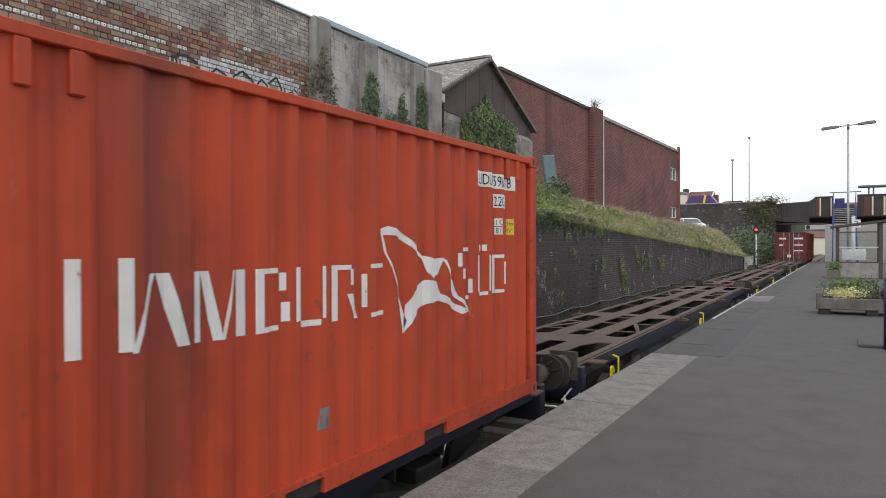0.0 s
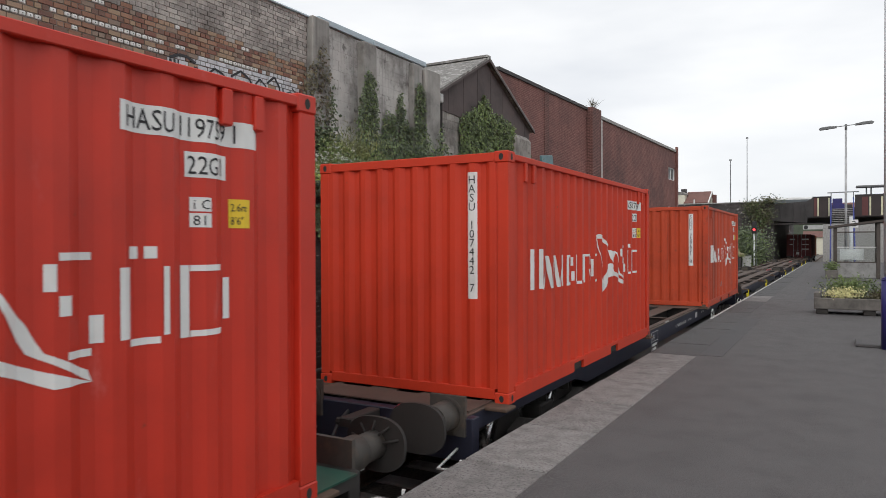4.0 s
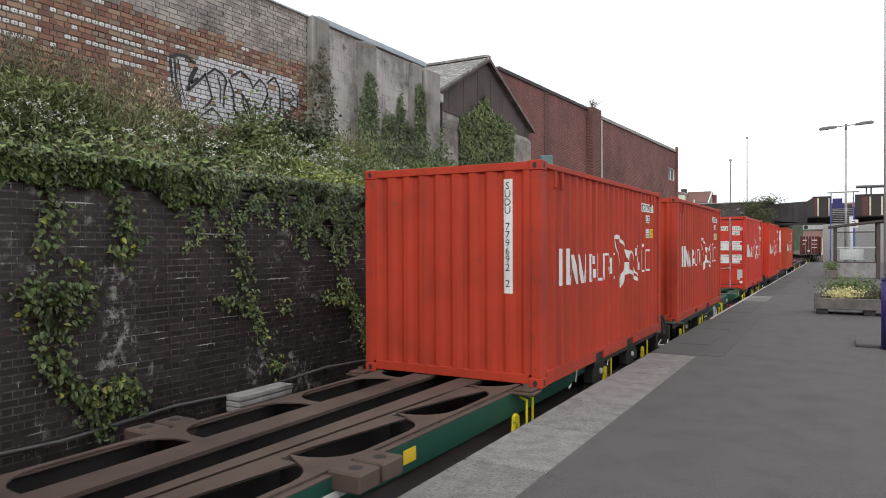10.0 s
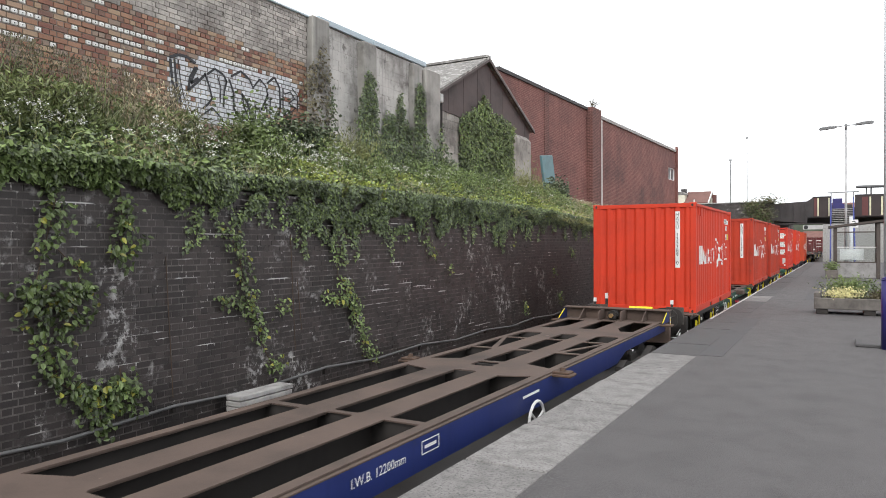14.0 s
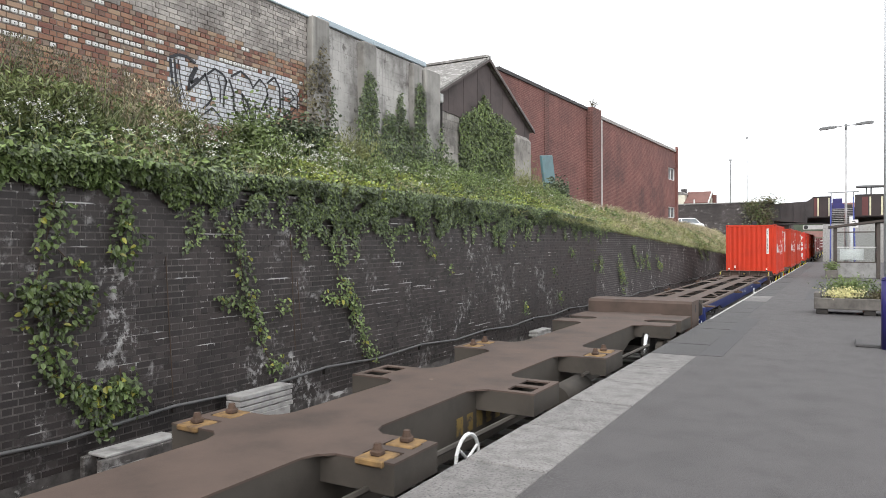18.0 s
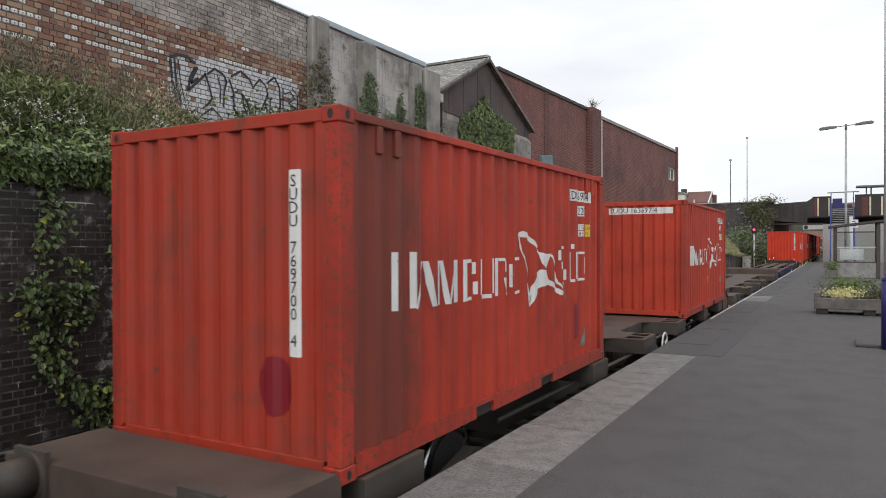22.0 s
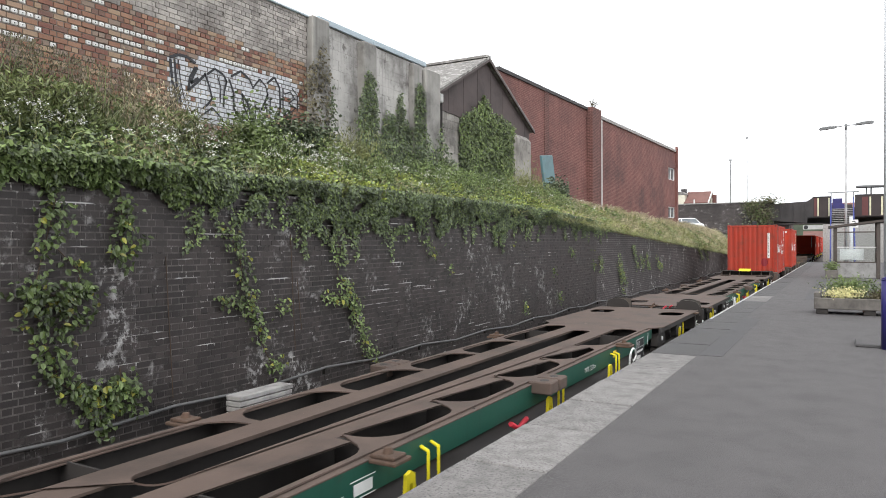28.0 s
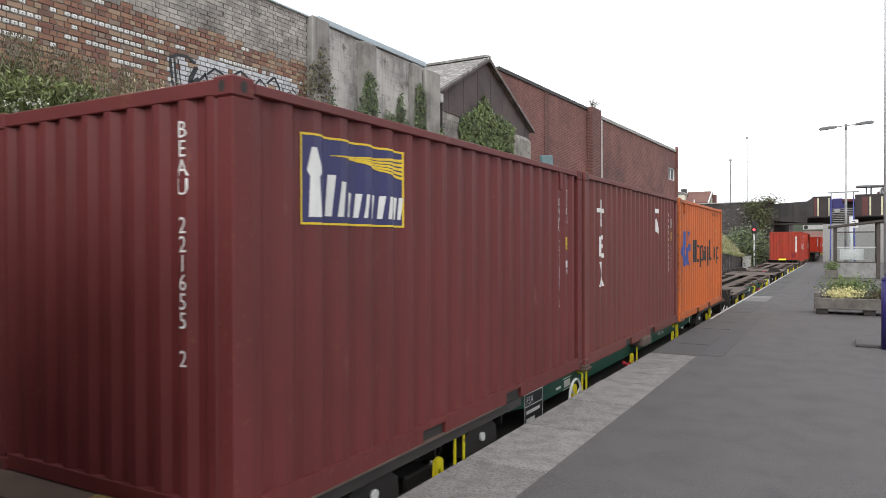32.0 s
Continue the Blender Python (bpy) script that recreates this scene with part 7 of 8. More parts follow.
# stairs from the platform up to the bridge
stairs = thing("footbridge_stairs", "steel stairs with blue railings climbing from the platform to the bridge", "stairs")
NS = 28
for k in range(NS):
    y, z = 71.4 + k * 0.268, (k + 1) * 0.182
    part("step", boxbm(-0.55, 1.22, y, y + 0.30, z - 0.05, z), concrete, stairs)
for x in (-0.62, 1.28):
    part("stringer", prism(bmesh.new(), [(71.2, -0.02), (71.55, -0.02), (78.95, 4.95), (78.95, 5.3), (71.2, 0.25)], x - 0.05, x + 0.05, axis="x"), rail_blue, stairs)
    bm = bmesh.new()
    cyl(bm, (x, 71.3, 1.05), (x, 78.95, 6.2), 0.05, n=8)
    cyl(bm, (x, 71.3, 0.62), (x, 78.95, 5.78), 0.035, n=8)
    part("handrail", bm, rail_blue, stairs)
    for k in range(7):
        y = 71.3 + k * 1.25
        z = (y - 71.2) * 0.673
        part("baluster", cyl(bmesh.new(), (x, y, z), (x, y, z + 1.02), 0.035, n=8), rail_blue, stairs)
part("head_panel", boxbm(-0.50, 0.35, 79.0, 79.08, 5.1, 6.12), post_blue, stairs)
part("head_panel", boxbm(0.35, 0.62, 79.0, 79.08, 5.1, 5.6), post_blue, stairs)
bm = bmesh.new()
for x in (-0.62, 1.3):
    cyl(bm, (x, 79.0, 5.0), (x, 79.0, 6.72), 0.04, n=8)
cyl(bm, (-0.95, 79.0, 6.70), (1.75, 79.0, 6.74), 0.05, n=8)
part("head_frame", bm, lamp_grey, stairs)
canopy = thing("bridge_canopy", "small grey canopy standing on the bridge", "canopy", pose(2.75, 82, 4.6))
part("post", boxbm(-0.35, -0.22, -0.1, 0.1, 0, 2.7), lamp_grey, canopy)
part("post", boxbm(0.05, 0.18, -0.1, 0.1, 0, 2.7), lamp_grey, canopy)
part("canopy_roof", boxbm(-1.2, 2.4, -0.8, 0.8, 2.7, 2.88, 0.03), lamp_grey, canopy)

# hanging sign below the bridge: dark disc and bars
sign = thing("platform_sign", "white hanging sign with a dark numbered disc under the bridge", "sign", pose(-3.05, 78.78, 3.05))
part("board", boxbm(-0.05, 1.75, -0.03, 0.03, 0.04, 0.46), panel_grey, sign)
part("disc", cyl(bmesh.new(), (0.22, -0.031, 0.25), (0.22, -0.045, 0.25), 0.2, n=20), black_mark, sign)
bm = bmesh.new()
for k in range(4):
    box(bm, 0.52 + k * 0.29, 0.73 + k * 0.29, -0.042, -0.031, 0.14, 0.36)
part("lettering", bm, panel_grey, sign, kind="stuff")
part("hanger", boxbm(-0.05, 0.0, -0.02, 0.02, 0.46, 0.572), dark_void, sign)
part("hanger", boxbm(1.6, 1.65, -0.02, 0.02, 0.46, 0.572), dark_void, sign)

# ---- platform furniture ----
lamp = thing("street_lamp", "tall pale twin-headed platform lamp post", "lamp", pose(0.36, 44.0, 0))
part("column", cyl(bmesh.new(), (0, 0, 0), (0, 0, 8.05), 0.07, 0.05, n=14), placed("galvanised_post", (0.46, 0.46, 0.47), 0.5, 0.4, var=0.2, scale=3.0), lamp)
part("collar", cyl(bmesh.new(), (0, 0, 7.92), (0, 0, 8.22), 0.06, n=12), lamp_grey, lamp)
for s in (-1, 1):
    part("arm", cyl(bmesh.new(), (0, 0, 8.15), (s * 0.5, 0, 8.15 + s * 0.03), 0.022, n=8), lamp_grey, lamp)
    part("lantern", prism(bmesh.new(), [(s * x, 8.15 + s * x * 0.075 + z) for x, z in ((0.44, -0.055), (1.25, -0.075), (1.31, 0.0), (1.20, 0.07), (0.80, 0.075), (0.44, 0.03))], -0.12, 0.12, axis="y"), lamp_grey, lamp)

post = thing("canopy_post", "pale post with a dark blue painted base on the platform", "post", pose(0.74, 13.5, 0))
part("blue_base", cyl(bmesh.new(), (0, 0, 0), (0, 0, 1.15), 0.125, n=24), post_blue, post)
part("shaft", cyl(bmesh.new(), (0, 0, 1.15), (0, 0, 7.5), 0.092, 0.088, n=24), post_white, post)
part("rim", cyl(bmesh.new(), (0, 0, 1.13), (0, 0, 1.19), 0.13, 0.094, n=24), post_blue, post)
kerb = thing("kerb_plate", "low concrete kerb around the blue post", "kerb", pose(0.0, 0, 0))
part("kerb_edge", boxbm(0.26, 1.6, 13.55, 13.66, 0.0, 0.05, 0.01), slab_dark, kerb)
part("kerb_edge", boxbm(0.26, 0.36, 13.66, 14.3, 0.0, 0.05, 0.01), slab_dark, kerb)

planter = thing("planter", "long weathered timber planter with shrubs and yellow flowers", "planter", pose(-0.52, 19.35, 0))
for x in (0.05, 1.05, 2.05):
    part("foot", boxbm(x, x + 0.25, 0.04, 0.95, 0.0, 0.14, 0.01), dark_void, planter)
part("front_board", boxbm(0.0, 2.6, 0.0, 0.14, 0.13, 0.40, 0.015), timber, planter)
part("back_board", boxbm(0.0, 2.6, 0.86, 1.0, 0.13, 0.40, 0.015), timber, planter)
part("end_board", boxbm(0.0, 0.14, 0.142, 0.858, 0.13, 0.52, 0.015), timber, planter)
part("end_board", boxbm(2.46, 2.6, 0.142, 0.858, 0.13, 0.40, 0.015), timber, planter)
part("earth", boxbm(0.14, 2.46, 0.14, 0.86, 0.14, 0.33), soil, planter)
r2 = np.random.RandomState(5)


def tuft_of(n, c, s):
    return r2.normal(size=(n, 3)) * np.asarray(s) + np.asarray(c)


leaves("planter_shrub", "bright green shrub in the timber planter", "shrub", leaf_bright, tuft_of(2000, (0.22, 20.0, 0.60), (0.26, 0.16, 0.12)), 0.09, 0.03, up=0.4)
leaves("planter_shrub", "sparse green shrub in the timber planter", "shrub", leaf_climb, tuft_of(500, (1.05, 19.95, 0.52), (0.20, 0.2, 0.12)), 0.09, 0.03, up=0.5)
leaves("planter_flowers", "pale yellow flowers in the timber planter", "flowers", petal_yellow, tuft_of(800, (0.10, 19.62, 0.50), (0.20, 0.10, 0.06)), 0.05, 0.045, up=0.4)
leaves("planter_shrub", "dark low plants in the timber planter", "shrub", leaf_brown, tuft_of(500, (0.9, 19.65, 0.45), (0.16, 0.10, 0.06)), 0.06, 0.04, up=0.4)

tub2 = thing("planter", "small dark timber planter beside the shelter", "planter", pose(-0.55, 38.6, 0))
part("box", boxbm(0, 0.55, 0, 1.2, 0, 0.42, 0.02), timber, tub2)
leaves("planter_shrub", "small green shrub in a planter by the shelter", "shrub", leaf_bright, tuft_of(500, (-0.28, 39.1, 0.58), (0.13, 0.3, 0.10)), 0.1, 0.05, up=0.4)

clear = bpy.data.materials.new("shelter_glass")
clear.use_nodes = True
cb = clear.node_tree.nodes["Principled BSDF"]
cb.inputs["Base Color"].default_value = (0.80, 0.84, 0.84, 1)
cb.inputs["Transmission Weight"].default_value, cb.inputs["Roughness"].default_value, cb.inputs["IOR"].default_value = 1.0, 0.05, 1.08
haze = placed("scratched_glazing", (0.50, 0.50, 0.50), 0.4, var=0.2, scale=2.0)
shelter = thing("waiting_shelter", "brown-framed glazed waiting shelter with a sloping roof", "shelter", pose(-0.13, 39.2, 0))
W, D = 2.6, 1.5
for x, y, h in ((0, 0, 2.49), (1.80, 0, 2.72), (0, D, 2.49), (1.80, D, 2.72)):
    part("post", boxbm(x - 0.08, x + 0.08, y - 0.08, y + 0.08, 0, h, 0.01), shelter_brown, shelter)
part("roof", prism(bmesh.new(), [(-0.30, 2.46), (2.1, 2.76), (2.1, 2.86), (-0.30, 2.56)], -0.25, D + 0.25, axis="y"), shelter_brown, shelter)
part("lower_panel", boxbm(0.085, 1.715, -0.025, 0.025, 0.06, 0.78), dull_panel, shelter)
part("lower_panel", boxbm(0.085, 1.715, D - 0.025, D + 0.025, 0.06, 0.78), dull_panel, shelter)
for z in (0.80, 1.52, 2.26):
    part("rail", boxbm(0.085, 1.715, -0.035, 0.035, z - 0.03, z + 0.03), shelter_brown if z != 1.52 else panel_grey, shelter)
for z0, z1 in ((0.84, 1.48), (1.56, 2.22)):
    o = part("pane", boxbm(0.085, 1.715, -0.006, 0.006, z0, z1), clear, shelter)
    o.visible_shadow = False
# opaque pale sheet added behind the pane, painting the glass's whitish haze
o = part("scuffed_film", boxbm(0.20, 1.2, 0.01, 0.014, 0.92, 1.44), haze, shelter)
two = thing("platform_number_sign", "white platform number sign on a slim post", "sign", pose(0.62, 44.6, 0))
part("pole", cyl(bmesh.new(), (0, 0, 0), (0, 0, 3.2), 0.09, n=10), post_white, two)
part("board", boxbm(-0.05, 0.34, -0.12, -0.09, 2.58, 3.02), white_paint, two)
bm = letters("2", 0.44, 0.03, 2.65)
for v in bm.verts:
    v.co = (v.co.x, -0.124, v.co.y)
bmesh.ops.recalc_face_normals(bm, faces=bm.faces)
if sum(f.normal.y for f in bm.faces) > 0:
    bmesh.ops.reverse_faces(bm, faces=bm.faces)
part("digit", bm, black_mark, two)

# ---- signal and cabinet by the wall's end ----
signal = thing("signal", "railway colour-light signal showing red", "signal", pose(-6.55, 68.0, -1.32))
part("post", cyl(bmesh.new(), (0, 0, 0), (0, 0, 3.9), 0.07, n=10), post_white, signal)
part("head", boxbm(-0.2, 0.2, -0.12, 0.12, 3.9, 5.0, 0.03), black_mark, signal)
part("backboard", cyl(bmesh.new(), (0, -0.11, 4.25), (0, -0.13, 4.25), 0.26, n=20), black_mark, signal)
red_glow = bpy.data.materials.new("red_signal_light")
red_glow.use_nodes = True
rb = red_glow.node_tree.nodes["Principled BSDF"]
rb.inputs["Base Color"].default_value = (0.6, 0.02, 0.02, 1)
rb.inputs["Emission Color"].default_value, rb.inputs["Emission Strength"].default_value = (1.0, 0.04, 0.05, 1), 4.0
part("lens", cyl(bmesh.new(), (0, -0.13, 4.25), (0, -0.17, 4.25), 0.11, n=16), red_glow, signal)
part("ladder", boxbm(0.15, 0.19, 0.1, 0.14, 0.2, 4.2), lamp_grey, signal)
box2 = thing("relay_cabinet", "grey lineside equipment cabinet", "cabinet", pose(-7.05, 66.9, -1.32))
part("body", boxbm(-0.35, 0.35, -0.3, 0.3, 0, 1.9, 0.03), panel_grey, box2)
part("lid", boxbm(-0.4, 0.4, -0.35, 0.35, 1.9, 1.96, 0.02), lamp_grey, box2)
leaves("bushes", "bushes growing between the wall and the bridge", "bushes", leaf_ivy, tuft_of(7000, (-7.6, 72.5, 1.3), (0.75, 2.6, 0.85)), 0.22, 0.14, up=0.3)
leaves("bushes", "bright bushes growing beside the signal", "bushes", leaf_bright, tuft_of(3000, (-7.4, 72.0, 1.0), (0.8, 2.6, 0.9)), 0.2, 0.12, up=0.3)

# tree leaning over the abutment
tree = thing("tree", "small leafy tree growing over the bridge abutment", "tree", pose(-7.0, 78.0, 0))
bm = bmesh.new()
for p, q, a, b in (((0, 0, -1), (0.2, 0.2, 3.0), 0.14, 0.09), ((0.2, 0.2, 3.0), (-0.6, -0.2, 4.9), 0.08, 0.03), ((0.2, 0.2, 3.0), (0.9, 0.4, 5.3), 0.08, 0.03), ((0.1, 0.1, 2.4), (-1.0, 0.2, 4.0), 0.06, 0.02)):
    cyl(bm, p, q, a, b, n=8)
part("trunk", bm, rust_steel, tree)
crown = np.concatenate([tuft_of(420, c, s) for c, s in (((-0.5, -0.3, 4.9), (0.6, 0.5, 0.45)), ((0.5, -0.2, 4.5), (0.5, 0.4, 0.5)), ((-0.7, -0.3, 5.6), (0.5, 0.4, 0.28)), ((0.8, 0.6, 6.0), (0.6, 0.4, 0.28)), ((0.1, -0.2, 4.0), (0.5, 0.3, 0.4)))])
cr = leaves("crown", "", "", leaf_brown, crown[::2], 0.2, 0.12, up=0.3)
cr.parent = tree
cr = leaves("crown", "", "", leaf_climb, crown[1::2], 0.2, 0.11, up=0.3)
cr.parent = tree

# ---- beyond: car, houses, masts ----
car_paint = placed("white_car_paint", (0.72, 0.73, 0.75), 0.25, var=0.03, bump=0, coat=0.6)
def parked_car(label, m):
    """A hatchback: rounded lower body, tapered glasshouse, roof, lights and wheels."""
    c = thing("car", label, "car", m)
    low = [(-2.0, 0.30), (-2.08, 0.62), (-2.0, 0.92), (-1.2, 0.98), (0.95, 0.98), (1.75, 0.86), (2.05, 0.66), (2.05, 0.30)]
    part("body", prism(bmesh.new(), low, -0.84, 0.84, axis="y"), car_paint, c)

    def shell(z0, z1, a0, a1, b0, b1, w0, w1):
        bm = bmesh.new()
        v = [bm.verts.new(p) for p in ((a0, -w0, z0), (a1, -w0, z0), (a1, w0, z0), (a0, w0, z0), (b0, -w1, z1), (b1, -w1, z1), (b1, w1, z1), (b0, w1, z1))]
        for q in ((3, 2, 1, 0), (4, 5, 6, 7), (0, 1, 5, 4), (1, 2, 6, 5), (2, 3, 7, 6), (3, 0, 4, 7)):
            bm.faces.new([v[i] for i in q])
        return bm
    part("glasshouse", shell(0.975, 1.36, -1.85, 0.92, -1.50, 0.20, 0.80, 0.64), glass_dark, c)
    part("roof", shell(1.355, 1.45, -1.62, 0.30, -1.40, 0.05, 0.68, 0.56), car_paint, c)
    for y in (-1, 1):
        for x0, x1 in ((0.95, 0.22), (-0.45, -0.45), (-1.80, -1.50)):
            part("pillar", tube(bmesh.new(), [(x0, y * 0.80, 0.97), (x1, y * 0.655, 1.37)], 0.04, 6), car_paint, c)
        part("headlight", boxbm(1.86, 2.06, y * 0.62 - 0.16, y * 0.62 + 0.16, 0.62, 0.76, 0.03), panel_grey, c)
        part("tail_light", boxbm(-2.09, -1.98, y * 0.70 - 0.1, y * 0.70 + 0.1, 0.62, 0.90, 0.02), red_paint, c)
        for x in (-1.3, 1.3):
            wh = part("wheel", cyl(bmesh.new(), (x, y * 0.66, 0.31), (x, y * 0.86, 0.31), 0.31, n=20), gasket, c)
            part("rim", cyl(bmesh.new(), (x, y * 0.86, 0.31), (x, y * 0.87, 0.31), 0.2, n=16), steel, wh)
    return c


parked_car("white hatchback parked above the bank", pose(-12.0, 66.5, 2.60, 0, 0, -62))
roof_tile = placed("red_roof_tiles", (0.17, 0.085, 0.072), 0.85, var=0.2, scale=1.0)
cream = placed("cream_render", (0.66, 0.63, 0.52), 0.85, var=0.08)
house = thing("house", "cream rendered house with a red tiled roof beyond the bridge", "house", pose(-18.2, 108.0, -1.32), "houses beyond the bridge")
part("wall", boxbm(-1.7, 1.5, 0.2, 6.0, 0, 9.1), cream, house)
part("gable", prism(bmesh.new(), [(0.2, 9.1), (6.0, 9.1), (3.1, 10.6)], 1.3, 1.5, axis="x"), cream, house)
for s_ in (-1, 1):
    part("roof", prism(bmesh.new(), [(3.1 - s_ * 3.4, 8.95), (3.1, 10.75), (3.1, 10.88), (3.1 - s_ * 3.4, 9.08)], -1.8, 1.6, axis="x"), roof_tile, house)
    part("bargeboard", prism(bmesh.new(), [(3.1 - s_ * 3.45, 8.85), (3.1, 10.66), (3.1, 10.9), (3.1 - s_ * 3.45, 9.1)], 1.6, 1.75, axis="x"), white_paint, house)
part("chimney", boxbm(1.8, 2.3, 2.6, 3.4, 7.0, 10.3), red_brick, house)
part("vent_pipe", cyl(bmesh.new(), (-0.3, -0.35, 8.2), (-0.3, -0.35, 9.5), 0.09, n=8), white_paint, house)
house = thing("house", "narrow cream house end with a dark chimney beyond the bridge", "house", pose(-20.6, 108.0, -1.32), "houses beyond the bridge")
part("wall", boxbm(-3.5, 0.72, 0, 6, 0, 10.3), cream, house)
part("roof", prism(bmesh.new(), [(-3.6, 10.3), (0.85, 10.3), (0.4, 10.75), (-3.2, 10.75)], -0.1, 6.1, axis="y"), slate, house)
part("chimney", boxbm(-0.2, 0.5, 2, 3, 10.76, 11.3), bridge_dark, house)
for x, y, z, b in ((-13.05, 104.0, 13.2, 0.10), (-10.92, 104.0, 16.1, 0.08)):
    mast = thing("mast", "slender dark street mast beyond the bridge", "mast", pose(x, y, -1.32))
    part("pole", cyl(bmesh.new(), (0, 0, 0), (0, 0, z + 1.32), b, b * 0.5, n=8), lamp_grey, mast)
    part("head", boxbm(-0.15, 0.15, -0.1, 0.1, z + 1.32, z + 1.5), lamp_grey, mast)
# distant rise with trees and roofs, seen under the bridge
bm = bmesh.new()
r = random.Random(3)
prev = None
for k in range(90):
    x = -180 + k * 5
    z = 9.5 + 3.0 * noise.noise(Vector((x * 0.03, 0, 1))) + r.uniform(-0.4, 0.4)
    cur = (bm.verts.new((x, 330, -1.4)), bm.verts.new((x, 332, z)), bm.verts.new((x, 380, z * 0.6)))
    if prev:
        bm.faces.new((prev[0], cur[0], cur[1], prev[1]))
        bm.faces.new((prev[1], cur[1], cur[2], prev[2]))
    prev = cur
solid("backdrop", "hazy wooded rise beyond the station", "backdrop", bm, placed("far_woods", (0.07, 0.085, 0.06), 0.95, var=0.3, scale=0.15))
# wide dark and grey buildings are added fillers for the dim view under the bridge
for x, y, w, h, m in ((11.0, 118, 26, 7.6, concrete), (-18.6, 120, 24.6, 7.4, far_brick), (-3, 190, 9, 4.4, cream)):
    sh = thing("house", "low distant building filling the view under the bridge", "house", pose(x, y, -1.32), "distant buildings")
    part("wall", boxbm(-w / 2, w / 2, 0, 6, 0, h), m, sh)
    part("roof", prism(bmesh.new(), [(-0.4, h), (6.4, h), (3.0, h + 1.5)], -w / 2, w / 2, axis="x"), roof_tile, sh)


# ---- traffic on the bridge ----
ROAD = 4.605
yellow_box = placed("yellow_trailer_paint", (0.80, 0.62, 0.03), 0.45, var=0.05)
purple_paint = placed("purple_vehicle_paint", (0.07, 0.045, 0.16), 0.35, var=0.06)
TRAFFIC = []


def lorry_wheel(v, x, r):
    w = part("wheel", cyl(bmesh.new(), (x, -1.2, r), (x, -0.85, r), r, n=18), gasket, v)
    part("rim", cyl(bmesh.new(), (x, -1.215, r), (x, -1.2, r), r * 0.55, n=14), steel, w)


lorry = thing("lorry", "articulated lorry with a plain yellow box trailer crossing the bridge", "lorry")
part("trailer", boxbm(-7.0, 0.0, -1.25, 1.25, 1.15, 3.45, 0.05), yellow_box, lorry)
part("chassis", boxbm(-6.8, 1.6, -0.5, 0.5, 0.75, 1.14), dark_void, lorry)
part("cab", boxbm(0.35, 2.1, -1.2, 1.2, 0.55, 3.1, 0.12), white_paint, lorry)
part("cab_window", boxbm(0.9, 1.9, -1.215, -1.2, 1.9, 2.7), glass_dark, lorry)
for x in (-5.9, -4.8, 1.3):
    lorry_wheel(lorry, x, 0.48)
TRAFFIC.append((lorry, 83.5, [(0.0, -58.0), (11.0, -58.0), (16.5, -1.75), (17.0, 2.75), (17.8, 10.3), (22.0, 52.0), (26.0, 66.0), (32.0, 66.0)]))

van = thing("van", "purple van with a yellow roof stripe crossing the bridge", "van")
part("body", prism(bmesh.new(), [(-1.9, 0.35), (-1.9, 1.4), (-1.1, 2.45), (0.9, 2.55), (1.75, 1.5), (2.1, 1.2), (2.1, 0.35)], -0.9, 0.9, axis="y"), purple_paint, van)
part("stripe", prism(bmesh.new(), [(0.15, 1.5), (0.35, 1.5), (0.55, 2.51), (0.3, 2.50)], -0.912, -0.902, axis="y"), yellow_mark, van)
part("roof_stripe", boxbm(0.2, 0.5, -0.9, 0.9, 2.54, 2.56), yellow_mark, van)
for x in (-1.25, 1.35):
    wheel = part("wheel", cyl(bmesh.new(), (x, -0.93, 0.34), (x, -0.7, 0.34), 0.34, n=16), gasket, van)
    part("rim", cyl(bmesh.new(), (x, -0.94, 0.34), (x, -0.93, 0.34), 0.2, n=12), steel, wheel)
TRAFFIC.append((van, 83.3, [(0.0, -13.6), (0.5, -12.3), (1.0, -10.6), (1.5, -8.9), (2.0, -6.3), (2.5, -4.0), (3.0, -1.0), (3.5, 2.2), (5.5, 18.0), (9.0, 60.0), (32.0, 60.0)]))

dark_car = thing("car", "dark car crossing the bridge ahead of the van", "car")
part("body", prism(bmesh.new(), [(-2.0, 0.3), (-2.0, 1.1), (-1.4, 1.75), (0.3, 1.80), (1.1, 1.15), (2.0, 0.95), (2.0, 0.3)], -0.85, 0.85, axis="y"), bridge_dark, dark_car)
part("window", prism(bmesh.new(), [(-1.5, 1.15), (-1.25, 1.66), (0.2, 1.70), (0.75, 1.15)], -0.862, -0.852, axis="y"), glass_dark, dark_car)
for x in (-1.3, 1.3):
    wheel = part("wheel", cyl(bmesh.new(), (x, -0.88, 0.33), (x, -0.66, 0.33), 0.33, n=16), gasket, dark_car)
    part("rim", cyl(bmesh.new(), (x, -0.89, 0.33), (x, -0.88, 0.33), 0.2, n=12), steel, wheel)
TRAFFIC.append((dark_car, 83.3, [(0.0, -9.8), (1.0, -7.2), (1.5, -5.6), (2.0, -3.3), (2.5, -0.9), (3.0, 2.2), (3.5, 5.6), (5.5, 24.0), (9.0, 68.0), (32.0, 68.0)]))

bus = thing("coach", "long white coach crossing the bridge behind the van", "coach")
part("body", boxbm(-5.5, 0.0, -1.2, 1.2, 0.4, 1.95, 0.12), white_paint, bus)
part("side_window", boxbm(-5.2, -0.3, -1.215, -1.2, 1.1, 1.7), glass_dark, bus)
for x in (-4.2, -1.2):
    lorry_wheel(bus, x, 0.42)
TRAFFIC.append((bus, 83.3, [(0.0, -62.0), (1.0, -34.0), (3.0, -9.5), (3.5, -6.0), (5.0, 9.0), (6.0, 20.0), (10.0, 52.0), (32.0, 52.0)]))

